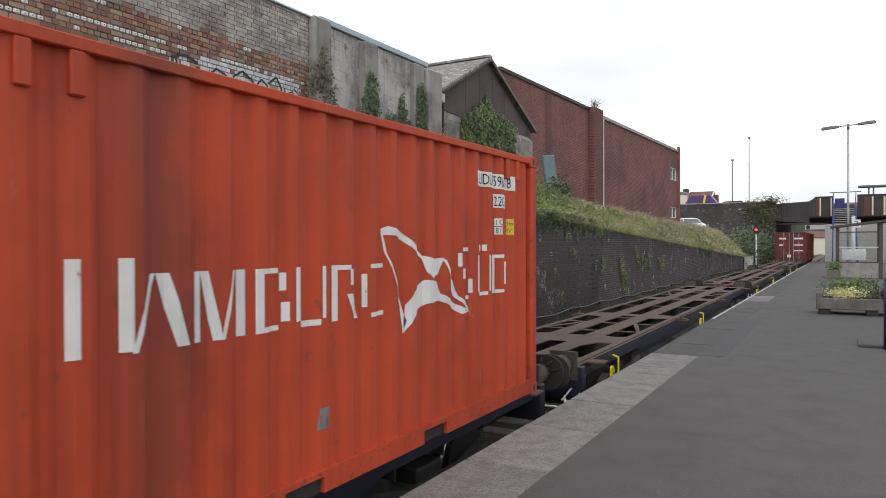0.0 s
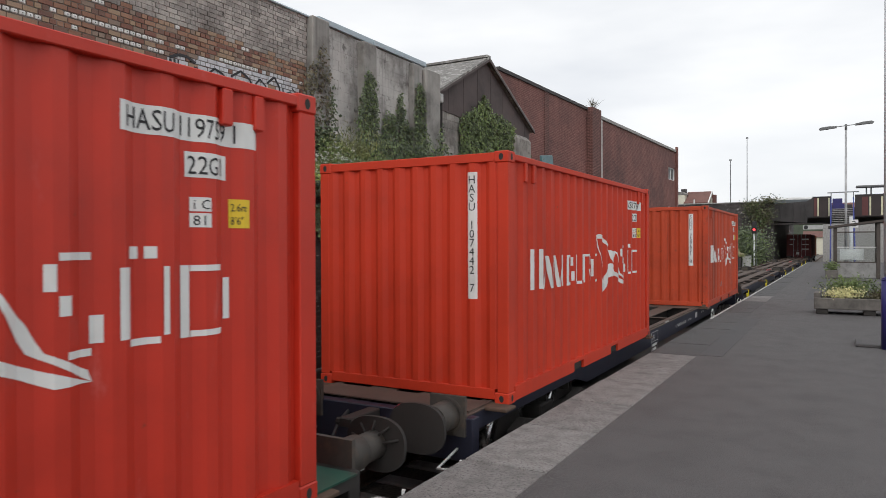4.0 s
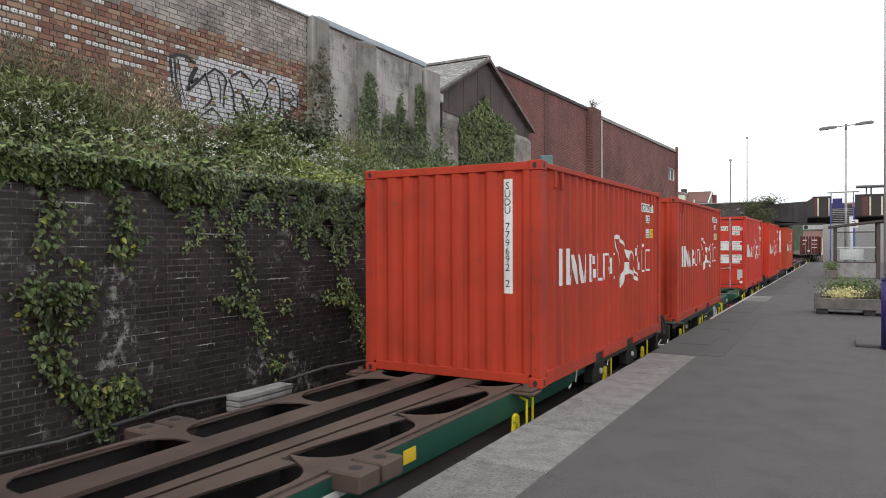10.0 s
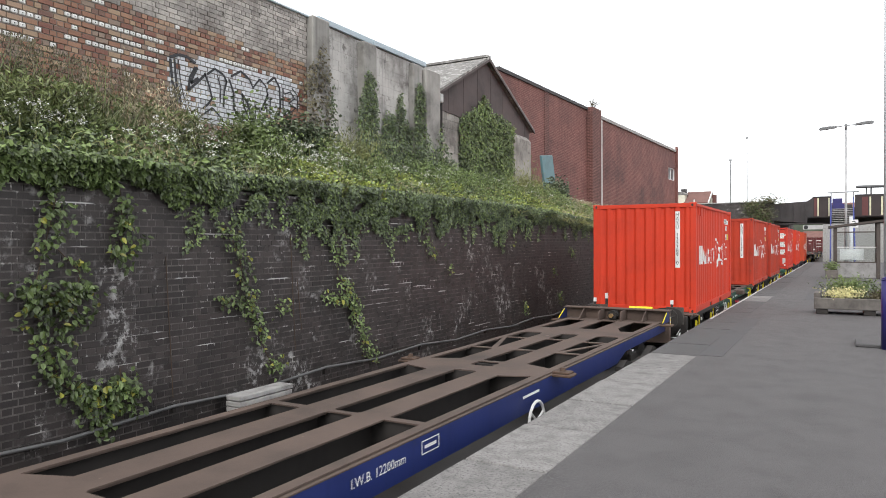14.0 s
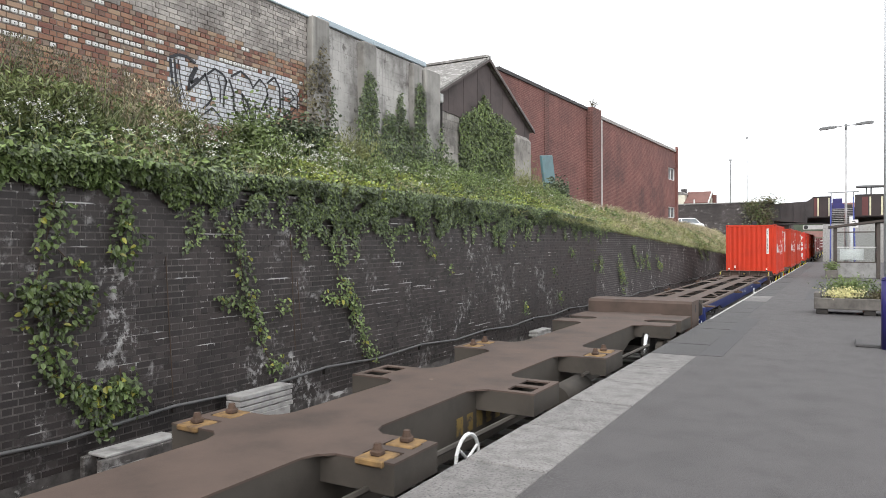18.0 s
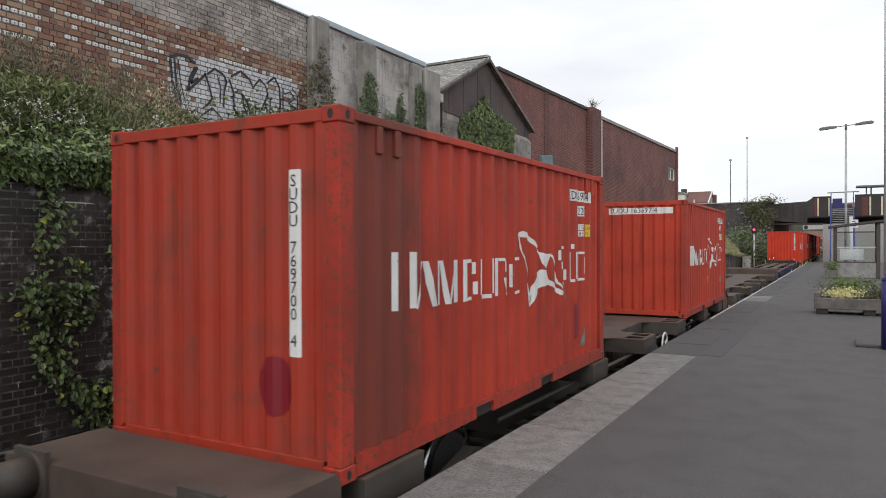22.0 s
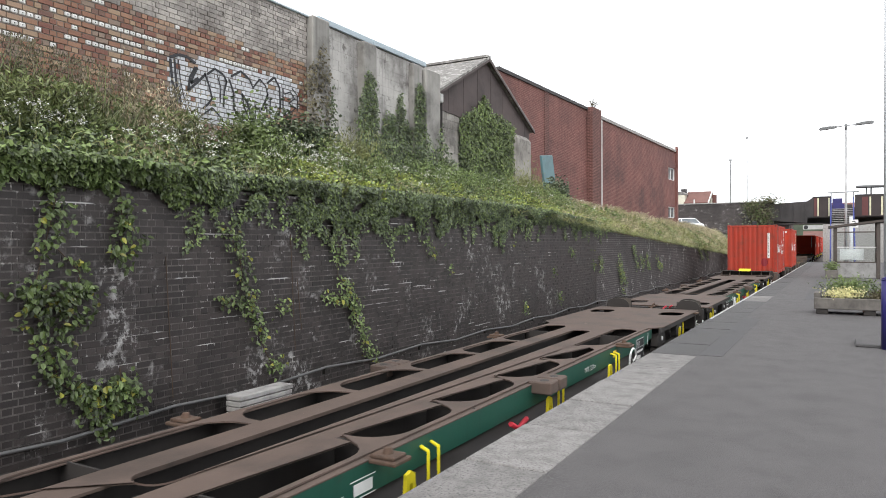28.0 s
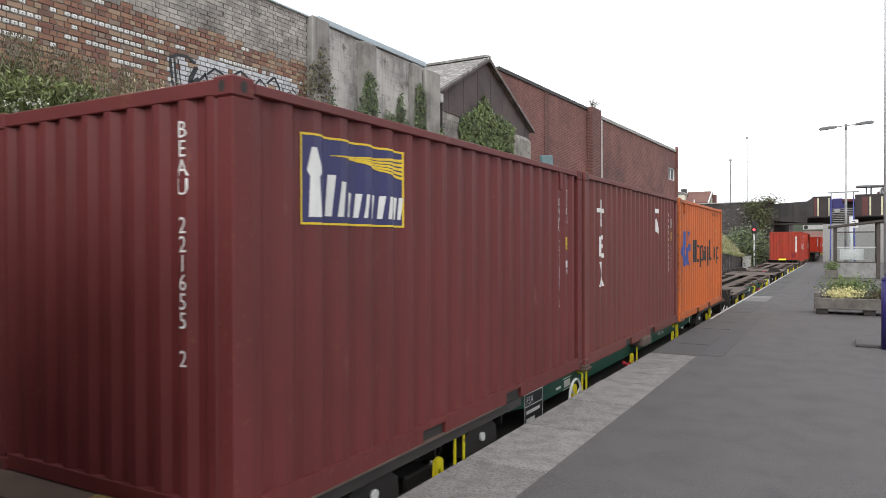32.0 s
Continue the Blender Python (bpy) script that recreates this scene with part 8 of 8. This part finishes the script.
tipper = thing("flatbed_lorry", "white-cabbed lorry with an empty red flatbed crossing the bridge", "lorry")
part("bed", boxbm(-6.0, -0.1, -1.2, 1.2, 1.35, 1.62, 0.03), maroon, tipper)
part("headboard", boxbm(-0.15, 0.0, -1.2, 1.2, 1.62, 2.25), maroon, tipper)
part("chassis", boxbm(-5.8, 1.4, -0.5, 0.5, 0.75, 1.34), dark_void, tipper)
part("cab", boxbm(0.1, 1.9, -1.15, 1.15, 0.55, 2.65, 0.12), white_paint, tipper)
part("cab_window", boxbm(0.7, 1.7, -1.165, -1.15, 1.7, 2.4), glass_dark, tipper)
for x in (-4.8, -3.7, 1.1):
    lorry_wheel(tipper, x, 0.48)
TRAFFIC.append((tipper, 83.5, [(0.0, -66.0), (24.0, -66.0), (30.0, -11.2), (30.5, -7.1), (31.0, -3.0), (31.5, -0.6), (32.0, 3.6)]))

# ---- the train, from its front to its rear ----
faded_mark = paint("faded_black_marking", (0.10, 0.035, 0.015), 0.7)
red_patch = paint("dark_red_patch", (0.22, 0.012, 0.022), 0.5)


def liner(u, mat, label, down="", side="", code="22G1", near="front", top=2.27):
    c = plain_container(label, mat, u, near=near)
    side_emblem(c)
    if side:
        side_number(c, side, code)
    if down:
        number_down(c, down, 0.80, top, 0.122, 0.094)
    return c


faded = liner(1.15, red_orange_stained, "orange-red weathered shipping container with white flag emblem on a flat wagon", "SUDU 759651 8", "SUDU 759651 8", "22G1")
liner(-10.95, red_bright, "bright red shipping container with white flag emblem on a flat wagon", "HASU 107442 7", "HASU 107442 7", "22G1")
door_box = liner(-19.95, red_fresh, "red shipping container with barred doors and white data plates", "", "HASU 119759 1", "22G1", near="doors")
liner(-31.82, red_brown, "aged red shipping container with white flag emblem on a green wagon", "SUDU 783970 5", "SUDU 783970 5", "22G1")
liner(-39.26, red_brown, "aged red-brown shipping container with white emblem and number strip", "SUDU 779692 2", "SUDU 779692 2", "22G1")
liner(-51.30, red_bright, "clean bright red shipping container with white emblem and number strip", "HASU 135389 0", "HASU 135389 0", "22G1")
scuffed = liner(-98.86, red_pink, "scuffed red shipping container with rusty edges and white emblem", "", "SUDU 163697 4", "22G1")
part("number_strip", lay([rect(-0.50, 0.93, 2.30, 2.44)], "end", 0.003), white_mark, scuffed, "white strip with a black serial number")
part("number", bend_onto(letters("SUDU 163697 4", 0.16, -0.47, 2.325), "end", 0.006), black_mark, scuffed)
stained = liner(-110.87, red_pink_stained, "stained red shipping container with faded white emblem", "SUDU 769700 4", "SUDU 769700 4", "22G1", top=2.05)
part("stain", lay([[(0.60 + 0.17 * math.cos(q), 0.62 + 0.22 * math.sin(q)) for q in [k * math.pi / 8 for k in range(16)]]], "end", 0.003), red_patch, stained, "dark red repainted patch")

part("patch", lay([rect(2.36, 2.49, 0.43, 0.57, 0.02)], "side"), scraped_grey, faded, "scratched grey patch")
for a0, a1, z0, z1, m, text in ((2.95, 3.08, 0.66, 0.81, white_mark, "scuffed white sticker"), (5.33, 5.42, 1.38, 1.49, white_mark, "white plate"), (5.12, 5.25, 0.57, 0.70, scraped_grey, "grey patch")):
    part("patch", lay([rect(a0, a1, z0, z1, 0.01)], "side"), m, scuffed, text)
for k in range(3):
    part("sticker_mark", lay([rect(2.97 + 0.03 * k, 2.985 + 0.035 * k, 0.69 + 0.03 * k, 0.73 + 0.02 * k)], "side", 0.007), red_patch, scuffed)
part("repaint", lay([rect(4.86, 5.10, 0.42, 0.86)], "side"), red_patch, stained, "dark red repainted patch")
part("patch", lay([[(5.11, 0.30), (5.33, 0.31), (5.34, 0.46), (5.25, 0.54), (5.16, 0.46)]], "side", 0.007), scraped_grey, stained, "bare grey patch")

# data on the barred doors
for x0, x1, z0, z1 in ((0.31, 0.64, 1.38, 1.71), (0.75, 1.07, 1.38, 1.71), (0.31, 0.64, 0.92, 1.23), (0.75, 1.07, 0.92, 1.23), (0.33, 0.62, 2.09, 2.24), (0.75, 1.10, 2.09, 2.24), (1.13, 1.19, 2.09, 2.24), (0.75, 1.0, 1.92, 2.06)):
    part("data_plate", lay([rect(x0, x1, z0, z1)], "door", 0.010), white_mark, door_box, "white data plate")
for text, size, x, z in (("HASU", 0.13, 0.35, 2.12), ("119759", 0.125, 0.77, 2.12), ("1", 0.125, 1.135, 2.12), ("22G1", 0.115, 0.77, 1.945), ("MAX. GROSS", 0.052, 0.325, 1.63), ("TARE", 0.052, 0.325, 1.47), ("30.480 kg", 0.058, 0.80, 1.645), ("67.200 lbs", 0.058, 0.78, 1.575),
                         ("2.230 kg", 0.058, 0.82, 1.475), ("4.920 lbs", 0.058, 0.81, 1.405), ("MAX.PAYLOAD", 0.046, 0.32, 1.155), ("CUBE", 0.052, 0.325, 0.985), ("28.250 kg", 0.058, 0.80, 1.17), ("62.280 lbs", 0.058, 0.78, 1.10), ("33.2 m", 0.058, 0.86, 1.005), ("1.170 cu.ft", 0.055, 0.77, 0.935)):
    part("lettering", bend_onto(letters(text, size, x, z), "door", 0.014), black_mark, door_box)
part("door_emblem", lay([[(-0.86 + 0.50 * (x - 3.17), 1.84 + 0.52 * (z - 0.97)) for x, z in lp] for lp in flag_shapes(3.17, 0.97, 1.0, 0.83)], "door", 0.010), white_mark, door_box, "white flag emblem")
part("badge", lay([[(-0.31 + 0.075 * math.cos(q), 1.58 + 0.075 * math.sin(q)) for q in [k * math.pi / 8 for k in range(16)]]], "door", 0.010), blue_mark, door_box, "round blue badge")
part("badge", lay([[(1.05 + 0.06 * math.cos(q), 0.27 + 0.06 * math.sin(q)) for q in [k * math.pi / 8 for k in range(16)]]], "door", 0.010), white_mark, door_box, "round white badge")
part("customs_plate", lay([rect(0.92, 1.13, 0.34, 0.70)], "door", 0.010), panel_grey, door_box, "grey plate")

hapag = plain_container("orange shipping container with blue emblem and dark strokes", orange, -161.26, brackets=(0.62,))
for lp in ([(0.36, 1.45), (0.60, 1.90), (0.90, 1.90), (0.76, 1.60), (0.68, 1.43), (0.92, 1.14), (0.56, 1.14)], [(0.99, 1.90), (1.28, 1.90), (1.14, 1.62), (1.42, 1.62), (1.30, 1.46), (1.14, 1.46), (1.26, 1.16), (0.98, 1.16), (0.76, 1.42), (0.82, 1.52), (1.0, 1.56)]):
    part("side_emblem", lay([lp], "side"), blue_mark, hapag, "blue bird-shaped emblem")
strokes = []
for a, z0, z1, w in ((1.78, 1.20, 1.72, 0.09), (2.02, 1.20, 1.72, 0.09), (2.25, 1.20, 1.58, 0.07), (2.46, 1.20, 1.58, 0.07), (2.63, 1.06, 1.58, 0.09), (2.93, 1.22, 1.54, 0.09), (3.18, 1.22, 1.46, 0.08), (3.40, 1.20, 1.56, 0.08), (3.56, 1.24, 1.52, 0.08), (3.74, 1.06, 1.56, 0.08), (3.86, 1.36, 1.43, 0.12),
                     (4.02, 1.20, 1.73, 0.09), (4.11, 1.20, 1.27, 0.22), (4.46, 1.20, 1.75, 0.08), (4.66, 1.26, 1.50, 0.07), (4.84, 1.26, 1.50, 0.07), (5.00, 1.30, 1.55, 0.07), (5.16, 1.08, 1.55, 0.07), (5.34, 1.26, 1.50, 0.07), (5.53, 1.20, 1.76, 0.09)):
    strokes.append(rect(a, a + w, z0, z1))
for a, w, z in ((2.28, 0.22, 1.54), (2.28, 0.2, 1.20), (2.70, 0.25, 1.53), (2.70, 0.25, 1.20), (3.20, 0.2, 1.50), (3.22, 0.2, 1.20), (3.58, 0.2, 1.50), (3.58, 0.2, 1.20), (4.68, 0.2, 1.50), (4.68, 0.2, 1.20), (5.36, 0.2, 1.48), (5.36, 0.2, 1.20)):
    strokes.append(rect(a, a + w, z, z + 0.06))
part("side_strokes", lay(strokes, "side"), black_mark, hapag, "black painted strokes")
part("stamp", lay([rect(5.53, 5.62, 1.76, 1.84)], "side", 0.006), yellow_mark, hapag)
part("warning_mark", lay([[(4.875, 1.885), (5.13, 1.885), (4.985, 2.14)]], "side"), black_mark, hapag, "black-edged warning triangle")
part("warning_field", lay([[(4.915, 1.91), (5.09, 1.91), (4.99, 2.085)]], "side", 0.007), yellow_mark, hapag)
part("number", bend_onto(narrow(letters("HLXU 349053", 0.15, 4.37, 2.345), 4.37, 0.92), "side"), faded_mark, hapag)
part("number", bend_onto(narrow(letters("22G1", 0.15, 4.37, 2.19), 4.37, 0.80), "side"), faded_mark, hapag)
for q in (rect(4.385, 4.525, 2.10, 2.112), rect(4.385, 4.525, 2.02, 2.032), rect(4.385, 4.397, 2.032, 2.10), rect(4.513, 4.525, 2.032, 2.10)):
    part("stamp_border", lay([q], "side"), faded_mark, hapag)
part("stamp_mark", bend_onto(letters("i C", 0.08, 4.405, 2.04), "side"), faded_mark, hapag)
part("number", bend_onto(letters("81", 0.09, 4.41, 1.945), "side"), faded_mark, hapag)
oxide_box = plain_container("oxide brown shipping container with white painted marks", oxide, -167.40, brackets=())
for a0, a1, z0, z1 in ((0.74, 0.84, 1.88, 2.26), (0.66, 0.96, 2.08, 2.14), (0.70, 0.78, 1.46, 1.74), (0.78, 0.94, 1.70, 1.76), (0.78, 0.96, 1.44, 1.50), (0.78, 0.94, 1.58, 1.63)):
    part("painted_mark", lay([rect(a0, a1, z0, z1)], "side"), white_mark, oxide_box)
part("painted_mark", lay([rect(0.86, 0.97, 1.03, 1.38, -0.16)], "side"), white_mark, oxide_box)
part("painted_mark", lay([rect(0.69, 0.74, 1.03, 1.38, 0.18)], "side", 0.005), white_mark, oxide_box)
part("worn_patch", lay([[(4.10, 2.0), (4.30, 2.1), (4.36, 1.94), (4.44, 1.96), (4.40, 1.80), (4.2, 1.9)]], "side"), white_mark, oxide_box)
part("painted_mark", lay([rect(4.1, 4.5, 2.20, 2.28)], "side"), white_mark, oxide_box)
part("stamp", lay([rect(5.46, 5.60, 1.95, 2.13)], "side", 0.005), white_mark, oxide_box, "white stamped plate")
for z in (1.98, 2.06):
    part("stamp_mark", lay([rect(5.49, 5.57, z, z + 0.04)], "side", 0.008), black_mark, oxide_box)
part("stamp", lay([rect(5.47, 5.59, 1.70, 1.86)], "side", 0.005), yellow_mark, oxide_box, "yellow height plate")
part("number", bend_onto(letters("22G1", 0.12, 5.53, 1.50, 0.115, True), "side", 0.004), white_mark, oxide_box)
for z in range(10):
    part("painted_mark", lay([rect(5.22, 5.28, 2.16 - z * 0.12, 2.24 - z * 0.12)], "side"), white_mark, oxide_box)
beacon = plain_container("maroon shipping container with a navy and yellow panel", maroon, -173.50, brackets=(5.24,))
part("panel", lay([rect(0.62, 1.80, 1.77, 2.36)], "side", 0.003), navy_mark, beacon, "navy panel with a white figure and yellow rays")
for q in (rect(0.62, 1.80, 2.345, 2.36), rect(0.62, 1.80, 1.77, 1.785), rect(0.62, 0.635, 1.785, 2.345), rect(1.785, 1.80, 1.785, 2.345)):
    part("panel_border", lay([q], "side", 0.006), yellow_mark, beacon)
for k in range(5):
    z = 2.30 - k * 0.034
    part("ray", lay([[(0.92 + 0.05 * k, 2.235), (1.785, z - 0.022), (1.785, z), (0.92 + 0.05 * k, 2.24)]], "side", 0.006), yellow_mark, beacon)
part("figure", lay([[(0.68, 1.82), (0.79, 1.82), (0.77, 2.08), (0.80, 2.12), (0.74, 2.27), (0.70, 2.27), (0.67, 2.12), (0.69, 2.08)]], "side", 0.006), white_mark, beacon)
for a, w, h in ((0.86, 0.07, 0.28), (0.97, 0.05, 0.24), (1.06, 0.06, 0.17), (1.17, 0.05, 0.17), (1.26, 0.04, 0.17), (1.35, 0.05, 0.17), (1.46, 0.05, 0.17), (1.56, 0.05, 0.17), (1.65, 0.05, 0.17), (1.73, 0.04, 0.17)):
    part("stroke", lay([rect(a, a + w, 1.83, 1.83 + h, 0.03)], "side", 0.006), white_mark, beacon)
number_down(beacon, "BEAU 221655 2", 0.80, 2.27, 0.14, 0.112, plate=False)
part("number", bend_onto(letters("BEAU 221655 2", 0.13, 5.25, 2.10, 0.102, True), "side", 0.004), white_mark, beacon)
part("number", bend_onto(letters("22G1", 0.13, 5.52, 2.22, 0.11, True), "side", 0.004), white_mark, beacon)
part("stamp", lay([rect(5.46, 5.60, 1.57, 1.72)], "side", 0.006), yellow_mark, beacon, "yellow height plate")
for z, text in ((1.585, "8'6\""), (1.655, "2.6m")):
    part("stamp_mark", bend_onto(narrow(letters(text, 0.06, 5.475, z), 5.475, 0.75), "side", 0.009), black_mark, beacon)
part("stamp", lay([rect(5.465, 5.595, 1.345, 1.43)], "side", 0.006), white_mark, beacon, "white inspection plate")
part("stamp_mark", bend_onto(letters("i C", 0.08, 5.485, 1.36), "side", 0.009), black_mark, beacon)
part("number", bend_onto(letters("83", 0.08, 5.48, 1.27), "side", 0.006), white_mark, beacon)

front = plain_container("maroon shipping container with closed barred doors", maroon, 69.0, near="doors")
for x0, x1, z0, z1 in ((-0.9, -0.35, 1.95, 2.1), (0.3, 1.0, 1.95, 2.1), (-0.9, -0.6, 1.4, 1.5), (0.3, 1.0, 1.4, 1.5), (0.3, 1.0, 0.9, 1.0), (-0.25, 0.05, 0.35, 0.6)):
    part("data_plate", lay([rect(x0, x1, z0, z1)], "door", 0.010), white_mark, front)
plain_container("brown shipping container following in the train", oxide, -181.0)
plain_container("brown shipping container ahead in the train", oxide, 75.6)
plain_container("orange shipping container ahead in the train", orange, 82.0)

for a, b in ((8.9, 27.6), (28.8, 47.4), (48.6, 67.6)):
    open_wagon("brown dusty skeletal container wagon running empty", a, b, wagon_navy, grime, hooks=(1.4, 9.0))
open_wagon("dark container wagon under dark containers", 68.6, 87.6, wagon_navy, grime)
U = -11.6
navy = open_wagon("navy-sided skeletal wagon with dusty brown beams", U, 7.7, wagon_navy, grime, hooks=())
mark(navy, "NOT TO BE LOOSE SHUNTED", 0.085, -1.80 - U, DECK - 0.19)
mark(navy, "I.W.B. 18300mm", 0.07, -0.40 - U, DECK - 0.18)
mark_bars(navy, [(0.55 - U, 0.85 - U, DECK - 0.20, DECK - 0.07)], panel_grey)
mark(navy, "OFF  ON", 0.09, 1.45 - U, DECK - 0.16)
mark(navy, "KFA", 0.13, -4.0 - U, DECK - 0.20)
for q in ((-4.05, -3.52, -0.42, -0.41), (-4.05, -3.52, -0.06, -0.05), (-4.05, -4.04, -0.41, -0.06), (-3.53, -3.52, -0.41, -0.06), (-4.04, -3.53, -0.235, -0.225), (-3.98, -3.60, -0.32, -0.27), (-3.98, -3.65, -0.40, -0.35)):
    mark_bars(navy, [(q[0] - U, q[1] - U, DECK + q[2], DECK + q[3])])
part("board", boxbm(0.93, 1.03, -2.75 - U, -2.45 - U, DECK + 0.014, DECK + 0.03), concrete, navy, "pale loose board")
handwheel(navy, SILL + 0.1, 2.7 - U, DECK - 0.38)
green = open_wagon("green-painted container wagon with open green deck", -32.3, -13.3, wagon_green, wagon_green, plated=True, hooks=(1.2, 3.6, 6.8, 12.4, 15.4, 17.8))
mark(green, "IWB 12.30m", 0.11, 10.2, DECK - 0.19)
mark_bars(green, [(11.9, 12.1, DECK - 0.2, DECK - 0.06)], yellow_mark)
mark_bars(green, [(8.9, 8.98, DECK - 0.2, DECK - 0.1)])
mark_bars(green, [(9.1, 9.16, DECK - 0.2, DECK - 0.1)])
green2 = open_wagon("green-sided skeletal container wagon with brown dusty beams", -52.0, -32.9, wagon_green, grime, plated=True, hooks=(1.2, 3.4, 6.8, 12.3, 15.6, 17.9), stop=(True, False), uprights=(True, False))
mark(green2, "IWB 12.30m", 0.11, 8.2, DECK - 0.19)
mark_bars(green2, [(10.2, 10.4, DECK - 0.18, DECK - 0.06)], yellow_mark)
mark_bars(green2, [(9.0, 9.7, DECK - 0.17, DECK - 0.11)])
U = -72.4
blue = open_wagon("deep blue skeletal container wagon with brown dusty beams", U, -53.3, wagon_blue, grime, raised=(0.0, 0.24), grips=True)
mark(blue, "I.W.B. 12200mm", 0.11, -64.10 - U, DECK - 0.16)
for q in ((0, 0.30, -0.17, -0.16), (0, 0.30, -0.06, -0.05), (0, 0.012, -0.16, -0.06), (0.288, 0.30, -0.16, -0.06), (0.05, 0.25, -0.125, -0.095)):
    mark_bars(blue, [(-63.1 + q[0] - U, -63.1 + q[1] - U, DECK + q[2], DECK + q[3])])
mark_bars(blue, [(-60.9 - U, -60.4 - U, DECK - 0.12, DECK - 0.09)])
mark_bars(blue, [(-53.42 - U, -53.32 - U, DECK - 0.06, DECK + 0.12)], None, 1.1225)
part("warning_mark", lay_flat([(-53.41 - U, DECK + 0.03), (-53.33 - U, DECK + 0.03), (-53.37 - U, DECK + 0.11)], 1.1245), yellow_mark, blue)
part("warning_mark", lay_flat([(-53.41 - U, DECK - 0.05), (-53.33 - U, DECK - 0.05), (-53.33 - U, DECK), (-53.41 - U, DECK)], 1.1245), yellow_mark, blue)
handwheel(blue, SILL + 0.1, -60.7 - U, DECK - 0.40)
spine_wagon("brown spine wagon with outriggers running empty", -91.6, -73.5, [(1.2, 1.8), (4.95, 5.6), (7.7, 8.5), (10.4, 11.3), (14.8, 15.4), (15.9, 17.0)], trays=(1, 2, 3), locks=(1, 3), wheel_y=6.35, ends=(0.02, 0.30))
spine_wagon("brown spine wagon carrying red containers", -111.75, -92.3, [(1.1, 1.9), (6.3, 7.0), (9.15, 10.05), (12.0, 12.85), (15.2, 15.8), (17.6, 18.3)], trays=(2, 3), wheel_y=11.3, ends=(0.12, 0.02))
plate1 = open_wagon("green-sided plated container wagon with yellow stops and levers", -132.85, -113.0, wagon_green, grime, plated=True, raised=(0.0, 0.22), stop=(False, True), hooks=(1.2, 6.8, 9.7, 12.6, 18.2))
plate2 = open_wagon("green-sided plated container wagon with yellow stops and levers", -153.25, -133.4, wagon_green, grime, plated=True, raised=(0.18, 0.0), stop=(True, False), hooks=(1.6, 3.3, 6.87, 10.0, 12.56, 17.9), uprights=(True, False))
plate3 = open_wagon("green-sided container wagon carrying three containers", -173.95, -154.44, wagon_green, grime, plated=True, hooks=(2.84, 6.4, 9.3, 12.6, 16.9), uprights=(False, True))
part("end_stop", boxbm(0.02, 0.56, 0.34, 0.43, DECK + 0.033, DECK + 0.065, 0.006), ochre_mark, plate3, "dull yellow end stop")
open_wagon("green-sided container wagon at the back of the train", -194.4, -174.55, wagon_green, grime, plated=True)
for w, y0, y1 in ((green, 4.68, 6.0), (green2, 4.75, 6.1), (plate1, 4.75, 6.1), (plate2, 14.45, 13.9), (plate3, 4.93, 6.43)):
    mark_bars(w, [(y0, y0 + 0.55, DECK - 0.47, DECK - 0.06)], black_mark, SILL + 0.015)
    for q in ((0, 0.55, -0.47, -0.458), (0, 0.55, -0.072, -0.06), (0, 0.012, -0.458, -0.072), (0.538, 0.55, -0.458, -0.072), (0.012, 0.538, -0.215, -0.205), (0.05, 0.46, -0.30, -0.26), (0.05, 0.30, -0.42, -0.35)):
        mark_bars(w, [(y0 + q[0], y0 + q[1], DECK + q[2], DECK + q[3])], white_mark, SILL + 0.018)
    bm = letters("FSA", 0.13, y0 + 0.05, DECK - 0.19)
    for v in bm.verts:
        v.co = (SILL + 0.020, v.co.x, v.co.y)
    bmesh.ops.recalc_face_normals(bm, faces=bm.faces)
    if sum(f.normal.x for f in bm.faces) < 0:
        bmesh.ops.reverse_faces(bm, faces=bm.faces)
    part("lettering", bm, white_mark, w)
    handwheel(w, SILL + 0.1, y1, DECK - 0.36)
    if w not in (green, green2):
        mark(w, "IWB 12.30m", 0.10, 11.6, DECK - 0.18)
        mark_bars(w, [(13.0, 13.2, DECK - 0.17, DECK - 0.06)], yellow_mark)
    part("brake_lever", tube(bmesh.new(), [(1.06, 9.0, DECK - 0.30), (1.08, 9.15, DECK - 0.38), (1.10, 9.35, DECK - 0.31)], 0.03, 6), red_paint, w, "red brake lever")
    for q in ((6.2, 6.52, -0.25, -0.24), (6.2, 6.52, -0.11, -0.10), (6.24, 6.48, -0.22, -0.13), (5.95, 6.12, -0.2, -0.17)):
        mark_bars(w, [(q[0], q[1], DECK + q[2], DECK + q[3])])


def motions():
    for ob, u, z, half in TRAIN:
        rows = []
        for k in range(33):
            s = u + run(k)
            rows.append((float(k), pose(TRACK_X + bend(s + half), s, z)))
        walk(ob, rows)
    for ob, y, places in TRAFFIC:
        walk(ob, [(t, pose(x, y, ROAD)) for t, x in places])


motions()
